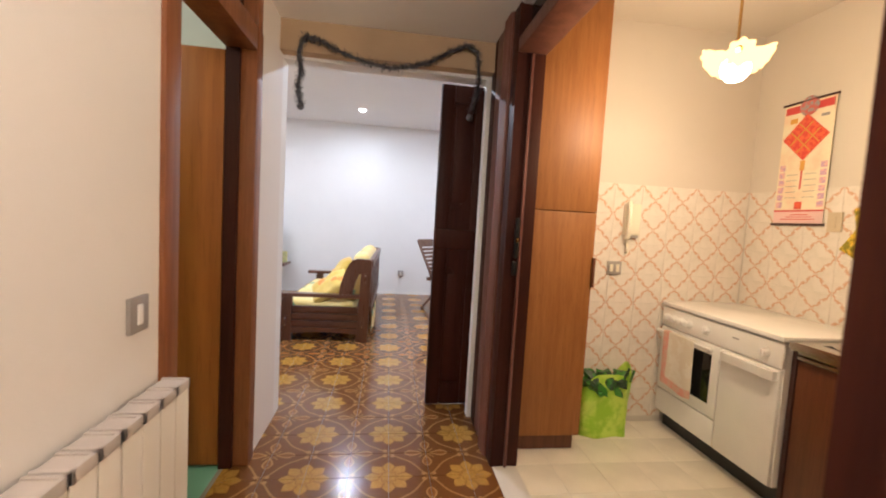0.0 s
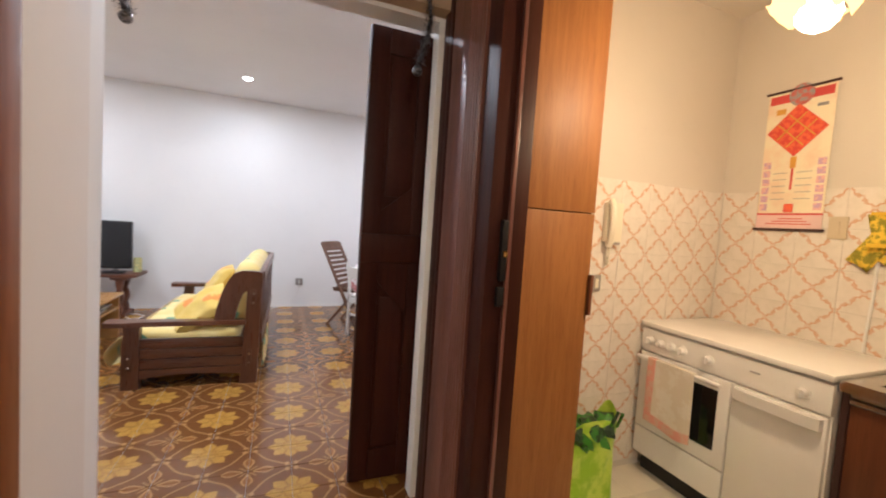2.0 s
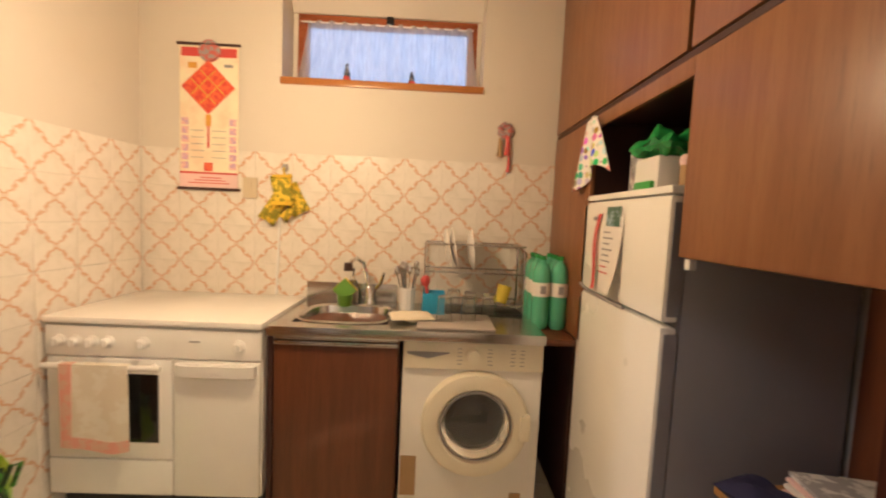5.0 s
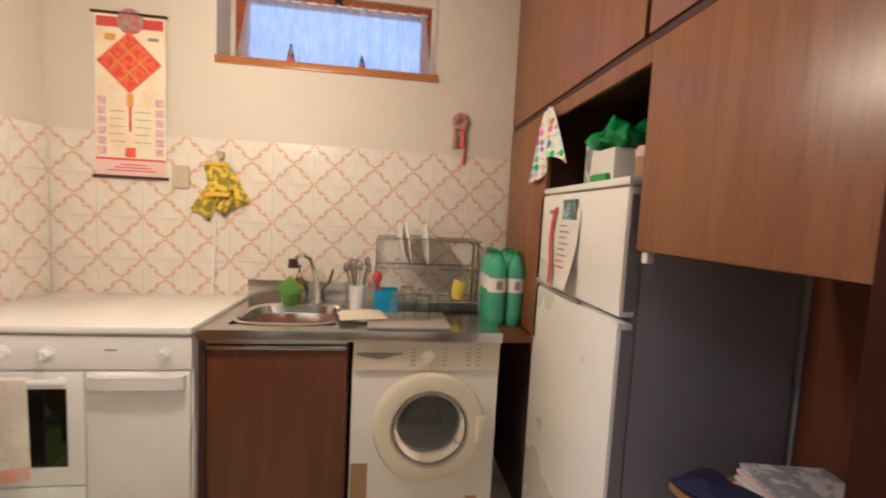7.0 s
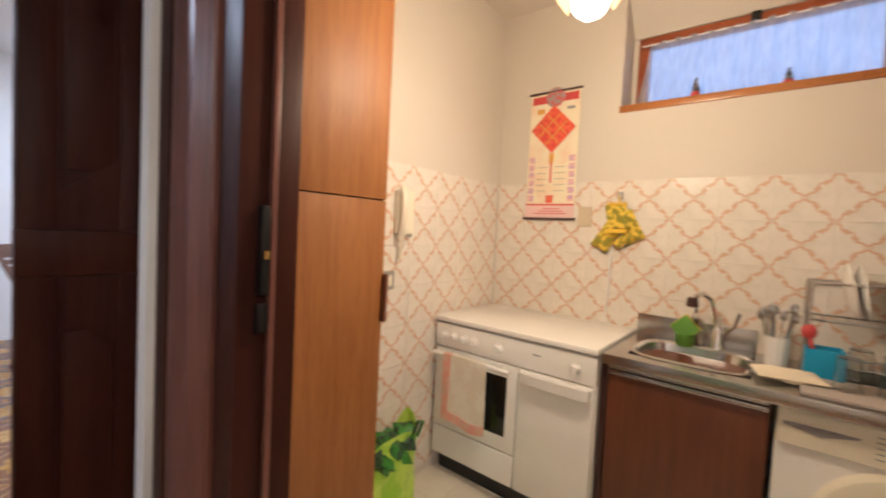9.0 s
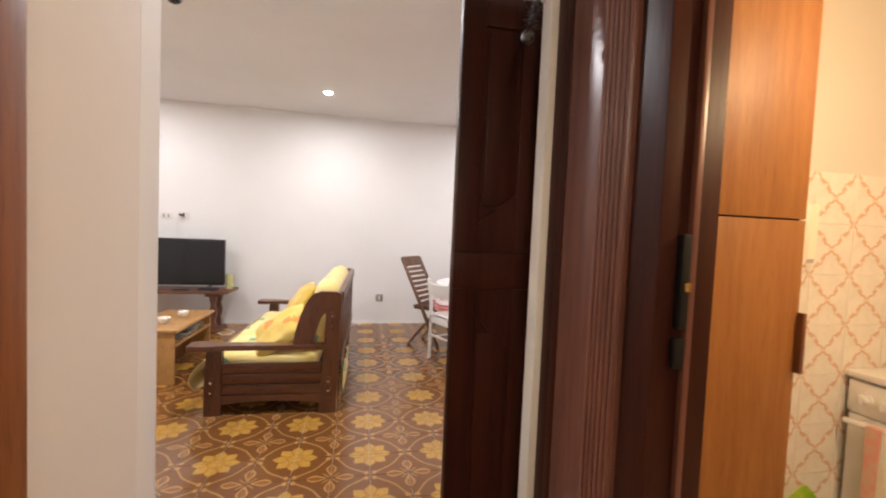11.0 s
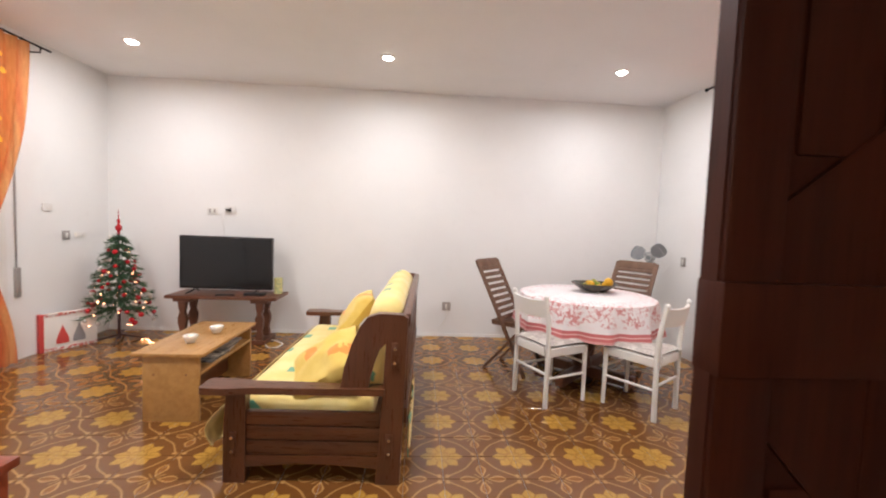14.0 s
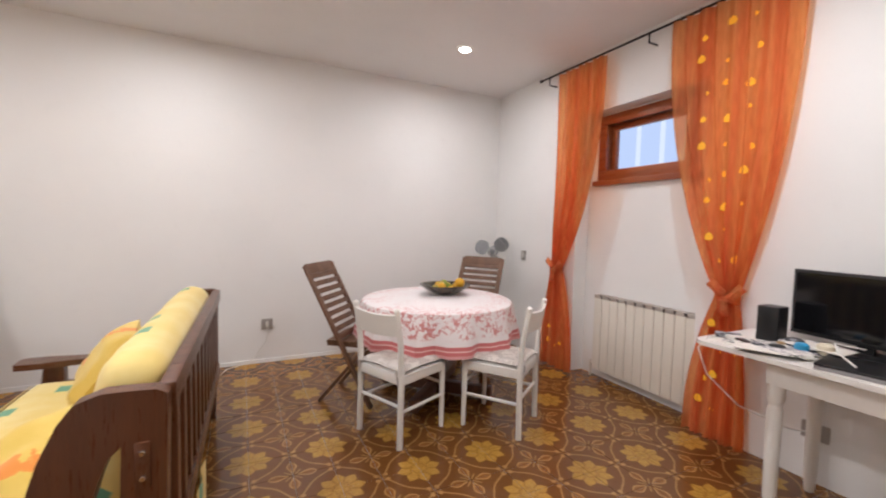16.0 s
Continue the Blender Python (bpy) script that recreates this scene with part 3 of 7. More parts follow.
def wall(name, axis, p0, p1, u0, u1, z0, z1, holes, material, label):
    """One upright wall, p0 to p1 thick, along the other axis from u0 to u1, with square holes (u0, u1, z0, z1)."""
    us = sorted({u0, u1, *[c for h in holes for c in h[:2]]})
    zs = sorted({z0, z1, *[c for h in holes for c in h[2:]]})
    bm = bmesh.new()
    seen = {}

    def v(i, j, k):
        if (i, j, k) not in seen:
            p = (p0, p1)[k]
            seen[i, j, k] = bm.verts.new((p, us[i], zs[j]) if axis == "x" else (us[i], p, zs[j]))
        return seen[i, j, k]

    def solid(i, j):
        if not (0 <= i < len(us) - 1 and 0 <= j < len(zs) - 1):
            return False
        cu, cz = (us[i] + us[i + 1]) / 2, (zs[j] + zs[j + 1]) / 2
        return not any(h[0] < cu < h[1] and h[2] < cz < h[3] for h in holes)

    for i in range(len(us) - 1):
        for j in range(len(zs) - 1):
            if not solid(i, j):
                continue
            for k in (0, 1):
                bm.faces.new((v(i, j, k), v(i + 1, j, k), v(i + 1, j + 1, k), v(i, j + 1, k)))
            for (di, dj), (a, b) in (((-1, 0), ((i, j), (i, j + 1))), ((1, 0), ((i + 1, j), (i + 1, j + 1))), ((0, -1), ((i, j), (i + 1, j))), ((0, 1), ((i, j + 1), (i + 1, j + 1)))):
                if not solid(i + di, j + dj):
                    bm.faces.new((v(*a, 0), v(*b, 0), v(*b, 1), v(*a, 1)))
    return structure(name, bm, material, label)


# ---- large structure ----
T = 0.12
LINTEL = 2.25
structure("ceiling_hall", boxes((HL - T, HR + T, -1.6, NEAR, HC, HC + 0.1)), CEIL, "plain off-white low hall ceiling")
structure("ceiling_kitchen", boxes((HR + 0.05, K + 0.3, KS - T, KN, KC, KC + 0.1)), CREAM, "cream painted kitchen ceiling")
structure("ceiling_living", boxes((LEFT - T, W + 0.3, NEAR, FAR + T, LC, LC + 0.1)), CEIL, "smooth white living room ceiling with recessed spots")
wall("wall_hall_west", "x", HL - T, HL, -1.6, NEAR - T, 0, HC, [(1.60, 2.40, 0, 2.42)], HALLP, "off-white painted hall wall beside the wooden door")
structure("wall_hall_south", boxes((HL - T, HR + T, -1.72, -1.6, 0, HC)), HALLP, "plain off-white wall closing the hall")
wall("wall_hall_east", "x", HR, HR + 0.1, -1.6, 2.78, 0, 2.85, [(0.56, 2.36, 0, 2.44)], HALLP, "painted wall between hall and kitchen")
wall("wall_living_south", "y", NEAR - T + 0.001, NEAR, LEFT - T, W + 0.3, 0, LC, [(HL, RV, 0, LINTEL)], WHITE, "white wall with the wide opening from the hall")
structure("wall_reveal", boxes((RV, RV + 0.05, 2.79, NEAR - T, 0, HC)), WHITE, "white reveal beside the opening")
# tan here is the shade on the wall over the opening, put into colour
structure("lintel", boxes((HL, RV, NEAR - 0.2, NEAR - T, LINTEL + 0.02, HC)), plain("lintel_shade_tan", (0.5, 0.36, 0.22), 0.7), "lintel above the opening, wall shade put into its tan")
structure("wall_living_north", boxes((LEFT - T, W + 0.3, FAR, FAR + T, 0, LC)), WHITE, "long white rear wall of the living room")
wall("wall_living_west", "x", LEFT - T, LEFT, NEAR, FAR, 0, LC, [(5.2, 6.15, 0, 2.2)], WHITE, "white wall with a shuttered door")
# window wall of the living room, with window and radiator niche
WY0, WY1, WZ0, WZ1 = 5.03, 5.92, 1.765, 2.335
NY0, NY1 = 4.88, 6.02
wall("wall_living_east", "x", W, W + 0.3, NEAR, FAR, 0, LC, [(NY0, NY1, 0, 2.345)], WHITE, "white outer wall with a shallow window recess")
wall("wall_niche", "x", NICHE, W + 0.29, NY0, NY1, 0, 2.345, [(WY0, WY1, WZ0, WZ1)], WHITE, "thin white wall at the back of the window recess")
# window wall of the kitchen
VY0, VY1, VZ0, VZ1 = 0.985, 2.055, 2.03, 2.62
wall("wall_kitchen_east", "x", K, K + 0.299, KS - T, KN, 0, KC, [(VY0, VY1, VZ0, VZ1)], CREAM, "cream kitchen wall with a high window")
structure("wall_kitchen_north", boxes((HR + T, K, KN - 0.02, KN, 0, KC)), CREAM, "cream plaster above the kitchen tiles")
structure("wall_kitchen_south", boxes((HR, K + 0.32, KS - T, KS, 0, KC)), CREAM, "cream kitchen wall behind the cupboards")
# the room behind the wooden door
structure("floor_side_room", boxes((-2.6, HL - 0.02, 0.6, 3.0, -0.06, -0.004)), GREENFLOOR, "green floor of the side room")
structure("ceiling_side_room", boxes((-2.6, HL - T, 0.6, NEAR - T, 2.6, 2.7)), PALEGREEN, "pale green side room ceiling")
structure("wall_side_room", boxes((-2.7, -2.6, 0.5, NEAR - T, 0, 2.7), (-2.6, HL - T, 0.5, 0.6, 0, 2.7)), PALEGREEN, "pale green side room walls")


def window(name, y0, y1, z0, z1, x, wood_material, bar, depth, label):
    """A wooden sash in its opening, looking along x."""
    ob = tagged(new(name), label, "window", "", "structure")
    for n, r in (("window_head", (x, x + depth, y0, y1, z1 - bar, z1)), ("window_rail", (x, x + depth, y0, y1, z0, z0 + bar)),
                 ("window_stile", (x, x + depth, y0, y0 + bar, z0 + bar, z1 - bar)), ("window_stile", (x, x + depth, y1 - bar, y1, z0 + bar, z1 - bar))):
        part(n, boxes(r, bevel=0.006), wood_material, ob)
    pane = part("pane", boxes((x + depth * 0.45, x + depth * 0.55, y0 + bar, y1 - bar, z0 + bar, z1 - bar)), PANE, ob, "clear glass pane")
    pane.visible_shadow = False
    return ob


FZ1 = 2.452                      # head of the kitchen sash, below the sloping head of its recess
bm = bmesh.new()
plate(bm, [(K + 0.002, VZ1 + 0.002), (K + 0.298, VZ1 + 0.002), (K + 0.298, FZ1 - 0.008), (K + 0.16, FZ1 - 0.008), (K + 0.155, FZ1 + 0.004), (K + 0.002, VZ1 - 0.012)], 0, VY1 - VY0 - 0.004,
      Matrix.Translation((0, VY1 - 0.002, 0)) @ Matrix.Rotation(radians(90), 4, "X"))
structure("wall_window_head", bm, CREAM, "sloping plaster head of the kitchen window recess")
for y0, y1 in ((VY0 + 0.002, VY0 + 0.026), (VY1 - 0.026, VY1 - 0.002)):
    structure("wall_window_reveal", boxes((K + 0.168, K + 0.298, y0, y1, VZ0 + 0.006, FZ1 - 0.01)), CREAM, "plaster reveal beside the kitchen window")
w1 = window("window_1", VY0 + 0.026, VY1 - 0.026, VZ0 + 0.005, FZ1 - 0.01, K + 0.17, REDWOOD, 0.055, 0.06, "high kitchen window in red-brown wood behind lace")
part("window_sill", boxes((K - 0.015, K + 0.17, VY0 - 0.005, VY1 + 0.005, VZ0 - 0.032, VZ0 + 0.004), bevel=0.004), WINWOOD, w1, "orange varnished wooden sill")
part("catch", boxes((K + 0.14, K + 0.17, 1.49, 1.53, FZ1 - 0.05, FZ1 - 0.012), bevel=0.006), IRON, w1, "black iron catch")
w2 = window("window_2", WY0, WY1, WZ0, WZ1, NICHE - 0.01, REDWOOD, 0.085, 0.07, "high living room window in red-brown varnished wood")
part("inner_sash", boxes((NICHE + 0.06, NICHE + 0.1, WY0 + 0.07, WY1 - 0.05, WZ0 + 0.05, WZ0 + 0.1), (NICHE + 0.06, NICHE + 0.1, WY0 + 0.07, WY1 - 0.05, WZ1 - 0.13, WZ1 - 0.08), (NICHE + 0.06, NICHE + 0.1, WY1 - 0.13, WY1 - 0.08, WZ0 + 0.1, WZ1 - 0.13), bevel=0.004), REDWOOD, w2)
part("window_sill", boxes((NICHE - 0.045, NICHE + 0.008, WY0 - 0.06, WY1 + 0.03, WZ0 - 0.046, WZ0 - 0.001), bevel=0.006), REDWOOD, w2, "thick varnished wooden sill")
backdrop = structure("backdrop", boxes((4.4, 4.42, -1.5, 8.5, 0.5, 5.0)), DAY, "plain pale blue daylight outside the windows")
# glowing strips added for the bright upright streaks in the window glass
for yy in (5.95, 6.25, 6.56, 6.9):
    part("glow_streak", boxes((4.39, 4.396, yy, yy + 0.06, 0.5, 5.0)), DAYPALE, backdrop)

# ---- doors and frames ----
d1 = tagged(new("door_1"), "open orange-brown wooden door with its frame in the hall", "door", "", "structure")
for n, r in (("frame_post", (HL - T - 0.01, HL + 0.015, 1.545, 1.635, 0, 2.2)), ("frame_post", (HL - T - 0.01, HL + 0.015, 2.36, 2.45, 0, 2.2)),
             ("frame_head", (HL - T - 0.01, HL + 0.015, 1.635, 2.36, 2.09, 2.2)), ("transom_post", (HL - T, HL + 0.012, 1.55, 1.62, 2.2, HC)), ("transom_post", (HL - T, HL + 0.012, 2.375, 2.445, 2.2, HC))):
    part(n, boxes(r, bevel=0.008), FRAMEWOOD, d1)
# dark strip drawn where the gap beside the jamb lies in shadow
part("gap_shadow", boxes((HL - T - 0.004, HL - 0.06, 2.34, 2.362, 0, 2.09)), DARKWOOD, d1, "dark strip standing for the shadow at the frame gap")
part("door_leaf", boxes((-1.36, HL - T - 0.012, 2.355, 2.395, 0.012, 2.08), bevel=0.003), DOORWOOD, d1, "flat orange-brown veneered door leaf")
part("transom_glass", boxes((HL - 0.07, HL - 0.06, 1.62, 2.375, 2.2, HC)), DARKGLASS, d1)

d2 = tagged(new("door_2"), "dark mahogany kitchen door frame with fluted trim", "door", "", "structure")
# darker wood than the trim: shadow on the flutes is put into this post
part("frame_post", boxes((HR - 0.012, HR + T + 0.02, 2.30, 2.402, 0, HC), bevel=0.005), DARKWOOD, d2)
part("door_stop", boxes((RV, HR + 0.075, 2.284, 2.302, 0, 2.2), bevel=0.003), CASING, d2)
part("frame_post", boxes((HR + 0.018, HR + T + 0.02, 0.562, 0.6, 0, HC - 0.02), bevel=0.005), DARKWOOD, d2)
part("near_trim", boxes((HR - 0.014, HR + 0.016, 0.56, 0.685, 0, HC - 0.001), bevel=0.004), DARKWOOD, d2)
part("frame_head", boxes((HR - 0.012, HR + T + 0.02, 0.687, 2.30, 2.2, 2.27), bevel=0.005), CASING, d2)
part("transom_glass", boxes((HR + 0.05, HR + 0.06, 0.602, 2.30, 2.27, 2.44)), DARKGLASS, d2, "dark transom glass")
bm = bmesh.new()
box(bm, HR - 0.01, HR + 0.0, 2.545, 2.742, 0, HC, bevel=0.004)
part("panel_board", bm, CASING, d2, "mahogany board lining the wall")
bm = bmesh.new()
box(bm, HR - 0.022, HR, 2.404, 2.543, 0, HC)
for i in range(6):
    rod(bm, (HR - 0.022, 2.419 + i * 0.0215, 0), (HR - 0.022, 2.419 + i * 0.0215, HC), 0.0085, seg=8)
part("fluted_trim", bm, CASING, d2, "reeded mahogany trim")
part("edge_post", boxes((HR - 0.008, RV - 0.001, 2.787, 2.86, 0, HC - 0.002), bevel=0.005), DARKWOOD, d2)
part("edge_strip", boxes((HR - 0.012, HR + 0.04, 2.744, 2.785, 0, HC - 0.002), bevel=0.004), DARKWOOD, d2)
part("lock_case", boxes((HR + 0.034, HR + 0.056, 2.278, 2.301, 1.15, 1.36), bevel=0.005), IRON, d2, "black lock case")
part("latch_tongue", boxes((HR + 0.038, HR + 0.052, 2.27, 2.28, 1.235, 1.255), bevel=0.002), BRASS, d2, "brass tongue")
part("keyhole_plate", boxes((HR + 0.03, HR + 0.058, 2.282, 2.301, 1.06, 1.13), bevel=0.006), IRON, d2)

structure("trim_jamb", boxes((0.697, RV + 0.001, 2.863, 2.94, 0, 2.25), (0.77, RV - 0.001, 2.941, 3.039, 0, 2.25), (RV, RV + 0.05, 3.001, 3.039, 0, 2.25), bevel=0.002), WHITE, "white painted jamb lining of the opening")
d3 = tagged(new("door_3"), "narrow dark panelled leaf of the living room door", "door", "", "structure")
LX0, LX1, LY = 0.43, 0.785, 3.04
part("leaf_edge", boxes((LX0 - 0.003, LX0 - 0.0005, LY + 0.008, LY + 0.044, 0.012, 2.25)), DARKWOOD, d3)
part("leaf_core", boxes((LX0, LX1, LY + 0.014, LY + 0.036, 0.012, 2.25)), DARKWOOD, d3)
for n, r in (("stile", (LX0, LX0 + 0.09, LY, LY + 0.05, 0.012, 2.25)), ("stile", (LX1 - 0.115, LX1, LY, LY + 0.05, 0.012, 2.25)),
             ("rail", (LX0 + 0.09, LX1 - 0.115, LY, LY + 0.05, 0.012, 0.17)), ("rail", (LX0 + 0.09, LX1 - 0.115, LY, LY + 0.05, 2.13, 2.25)),
             ("lock_rail", (LX0 - 0.004, LX1, LY - 0.008, LY + 0.05, 1.125, 1.265))):
    part(n, boxes(r, bevel=0.006), DARKWOOD, d3)
for up, za, zb in ((True, 1.38, 1.5), (False, 1.03, 0.86)):
    pts = [(LX0 + 0.088, 1.262 if up else 1.128), (LX1 - 0.113, 1.262 if up else 1.128), (LX1 - 0.113, zb), (LX0 + 0.088, za)]
    part("slanted_rail", plate(bmesh.new(), pts, 0, 0.042, Matrix.Translation((0, LY + 0.046, 0)) @ Matrix.Rotation(radians(90), 4, "X")), DARKWOOD, d3)
part("panel", boxes((LX0 + 0.105, LX1 - 0.13, LY + 0.007, LY + 0.03, 1.45, 2.115), bevel=0.006), DARKWOOD, d3)
part("panel", boxes((LX0 + 0.105, LX1 - 0.13, LY + 0.007, LY + 0.03, 0.185, 0.95), bevel=0.006), DARKWOOD, d3)

d4 = tagged(new("door_4"), "white shuttered garden door behind an orange curtain", "door", "", "structure")
part("door_frame", boxes((LEFT - 0.04, LEFT + 0.02, 5.2, 5.27, 0, 2.2), (LEFT - 0.04, LEFT + 0.02, 6.08, 6.15, 0, 2.2), (LEFT - 0.04, LEFT + 0.02, 5.27, 6.08, 2.13, 2.2), bevel=0.005), PLASTICW, d4)
part("shutter", boxes(*[(LEFT - 0.06, LEFT - 0.045, 5.27, 6.08, 0.01 + i * 0.0555, 0.06 + i * 0.0555) for i in range(38)], bevel=0.0), PLASTICW, d4)
part("strap_box", boxes((LEFT, LEFT + 0.03, 6.22, 6.26, 0.56, 0.82), bevel=0.006), GREYMETAL, d4, "grey shutter strap box")
part("strap", boxes((LEFT + 0.008, LEFT + 0.011, 6.232, 6.248, 0.8, 2.2)), GREYMETAL, d4)

# ---- skirting ----
structure("baseboard_living", boxes((LEFT, W, FAR - 0.008, FAR, 0, 0.035)), WHITE, "thin white skirting")


def pillow(bm, sx, sy, sz, m, n=12, crumple=0.0, power=4):
    """A stuffed cushion: two bulged faces that meet in a seam."""
    def pt(i, j, s):
        u, v = 2 * i / n - 1, 2 * j / n - 1
        h = math.sqrt(max(0, 1 - abs(u) ** power)) * math.sqrt(max(0, 1 - abs(v) ** power))
        k = crumple * noise.noise(Vector((u * 2.1, v * 2.1, s * 3 + sx * 7)))
        pinch = 1 - 0.06 * (1 - abs(u * v))
        return m @ Vector((u * sx * pinch, v * sy * pinch, s * sz * h + k * h))
    top = [[bm.verts.new(pt(i, j, 1)) for j in range(n + 1)] for i in range(n + 1)]
    low = [[top[i][j] if i in (0, n) or j in (0, n) else bm.verts.new(pt(i, j, -1)) for j in range(n + 1)] for i in range(n + 1)]
    for i in range(n):
        for j in range(n):
            bm.faces.new((top[i][j], top[i + 1][j], top[i + 1][j + 1], top[i][j + 1]))
            bm.faces.new((low[i][j], low[i][j + 1], low[i + 1][j + 1], low[i + 1][j]))
    return bm


def upright(outline, x=None, y=None, thick=0.03):
    """A board cut from an outline of (across, height), standing across x (given y) or across y (given x)."""
    bm = bmesh.new()
    if y is not None:
        m = Matrix.Translation((0, y, 0)) @ Matrix.Rotation(radians(90), 4, "X")
    else:
        m = Matrix.Translation((x, 0, 0)) @ Matrix.Rotation(radians(90), 4, "Z") @ Matrix.Rotation(radians(90), 4, "X")
    plate(bm, outline, 0, thick, m)
    bmesh.ops.bevel(bm, geom=[e for e in bm.edges if e.calc_face_angle(0) > 0.9], offset=min(0.005, thick / 4), segments=2, affect="EDGES")
    return bm


# ---- radiators ----
def radiator(name, length, n, height, m, label):
    """Columns side by side under a slotted top; runs along x from 0, front towards -y."""
    ob = thing(name, label, "radiator", m)
    w = length / n
    for i in range(n):
        part("column", boxes((i * w + 0.002, (i + 1) * w - 0.002, -0.085, -0.06, 0.09, height - 0.03), (i * w + 0.012, (i + 1) * w - 0.012, -0.06, -0.01, 0.1, height - 0.02), bevel=0.004), RADIATOR, ob)
        bm = boxes((i * w + 0.004, (i + 1) * w - 0.004, -0.088, -0.078, height - 0.03, height), (i * w + 0.004, i * w + 0.014, -0.088, -0.01, height - 0.03, height),
                   ((i + 1) * w - 0.014, (i + 1) * w - 0.004, -0.088, -0.01, height - 0.03, height), (i * w + 0.004, (i + 1) * w - 0.004, -0.087, -0.011, height - 0.012, height - 0.004), bevel=0.002)
        part("top_slot", bm, RADTOP, ob, "dusty slotted top")
    bm = bmesh.new()
    rod(bm, (-0.05, -0.045, 0.13), (0.005, -0.045, 0.13), 0.011)
    rod(bm, (-0.05, -0.045, 0.0), (-0.05, -0.045, 0.14), 0.009)
    part("valve_pipe", bm, RADIATOR, ob)
    return ob


radiator("radiator", 1.28, 16, 0.80, pose(HL + 0.008, 1.54 - 1.28, 0) @ Matrix.Rotation(radians(90), 4, "Z"), "cream column radiator under the hall light switch")
radiator("radiator", 0.92, 11, 0.757, pose(NICHE - 0.008, 5.815, 0) @ Matrix.Rotation(radians(-90), 4, "Z"), "cream column radiator in the niche under the window")


# ---- small wall fittings ----
def socket(name, m, w, h, plate_mat, label, category, keys=1, key_mat=PLASTICW, group=""):
    """A wall plate in x and z, facing -y, with its keys or outlets."""
    ob = thing(name, label, category, m, group)
    part("plate", boxes((-w / 2, w / 2, -0.012, 0, -h / 2, h / 2), bevel=0.003), plate_mat, ob)
    for i in range(keys):
        cx = (i - (keys - 1) / 2) * w / (keys + 0.3)
        part("insert", boxes((cx - 0.011, cx + 0.011, -0.016, -0.011, -h * 0.28, h * 0.28), bevel=0.002), key_mat, ob)
    return ob


EAST = Matrix.Rotation(radians(-90), 4, "Z")     # a plate on a wall whose room lies towards -x
WEST = Matrix.Rotation(radians(90), 4, "Z")
socket("light_switch", pose(HL, 1.43, 1.02) @ WEST, 0.085, 0.1, GREYMETAL, "grey metal light switch plate with one ivory key", "switch")
socket("light_switch", pose(W, 6.77, 1.03) @ EAST, 0.07, 0.1, GREYMETAL, "grey switch plate near the window corner", "switch")
socket("wall_socket", pose(0.355, FAR - 0.001, 0.366), 0.095, 0.1, GREYMETAL, "grey socket plate low on the white wall", "socket", 1, PLASTICW)
socket("wall_socket", pose(-2.36, FAR, 1.395), 0.12, 0.075, PLASTICW, "beige socket plate above the television", "socket", 2, GREYMETAL)
tvs = socket("wall_socket", pose(-2.16, FAR, 1.41), 0.12, 0.09, PLASTICW, "socket above the television with a black plug", "socket", 1, BLACK)
part("plug", boxes((-0.045, -0.01, -0.05, -0.012, -0.015, 0.015), bevel=0.006), BLACK, tvs)
bm = bmesh.new()
tube(bm, [(-0.03, -0.05, 0.0), (-0.07, -0.05, -0.05), (-0.075, -0.03, -0.14), (-0.06, -0.02, -0.3)], 0.004)
part("cord", bm, PLASTICW, tvs)
socket("wall_socket", pose(W, 4.2, 0.28) @ EAST, 0.12, 0.09, GREYMETAL, "grey socket with a black plug under the desk", "socket", 1, BLACK)
socket("thermostat", pose(LEFT, 6.55, 1.36) @ WEST, 0.1, 0.07, PLASTICW, "small white thermostat on the living room wall", "thermostat")
socket("wall_socket", pose(LEFT, 6.75, 1.09) @ WEST, 0.08, 0.09, GREYMETAL, "grey switch plate beside the tree", "switch")
socket("wall_socket", pose(LEFT, 6.92, 1.09) @ WEST, 0.12, 0.05, PLASTICW, "white double switch beside the tree", "switch", 2)

# ---- recessed spots ----
for k, (sx, sy) in enumerate(SPOTS):
    s = thing("recessed_spot", "lit round recessed ceiling spot with white rim", "spotlight", pose(sx, sy, LC), "living room spots")
    part("rim", lathe(bmesh.new(), [(0.05, 0.0), (0.07, 0.0), (0.072, -0.006), (0.052, -0.009), (0.05, 0.0)], seg=24), PLASTICW, s)
    bm = bmesh.new()
    ball(bm, (0, 0, -0.003), 0.044, (1, 1, 0.6), 3)
    part("lens", bm, LENS, s, "glowing lens")

# ---- hall garland ----
path = []
ends = [(-0.437, 1.96), (-0.455, 2.06), (-0.44, 2.15), (-0.455, 2.26), (-0.42, 2.345), (-0.34, 2.33), (-0.237, 2.285), (-0.08, 2.235), (0.071, 2.215), (0.2, 2.235), (0.313, 2.275), (0.43, 2.35), (0.537, 2.40), (0.6, 2.36), (0.62, 2.2), (0.605, 2.1), (0.574, 1.985)]
for (xa, za), (xb, zb) in zip(ends, ends[1:]):
    for k in range(4):
        f = k / 4
        path.append(Vector((xa + (xb - xa) * f, NEAR - 0.235, za + (zb - za) * f)))
garland = thing("garland", "black and silver tinsel garland hung across the lintel", "garland")
bm = bmesh.new()
tube(bm, path, 0.008, 6)
part("core", bm, GARLAND, garland)
bm = bmesh.new()
rng = random.Random(1)
for p in path:
    for k in range(46):
        d = Vector((rng.gauss(0, 1), rng.gauss(0, 1), rng.gauss(0, 1))).normalized()
        s = d.orthogonal().normalized() * 0.0016
        a = p + Vector((rng.uniform(-0.012, 0.012), rng.uniform(-0.008, 0.008), rng.uniform(-0.012, 0.012)))
        b = a + d * rng.uniform(0.016, 0.028)
        bm.faces.new([bm.verts.new(q) for q in (a - s, a + s, b + s, b - s)])
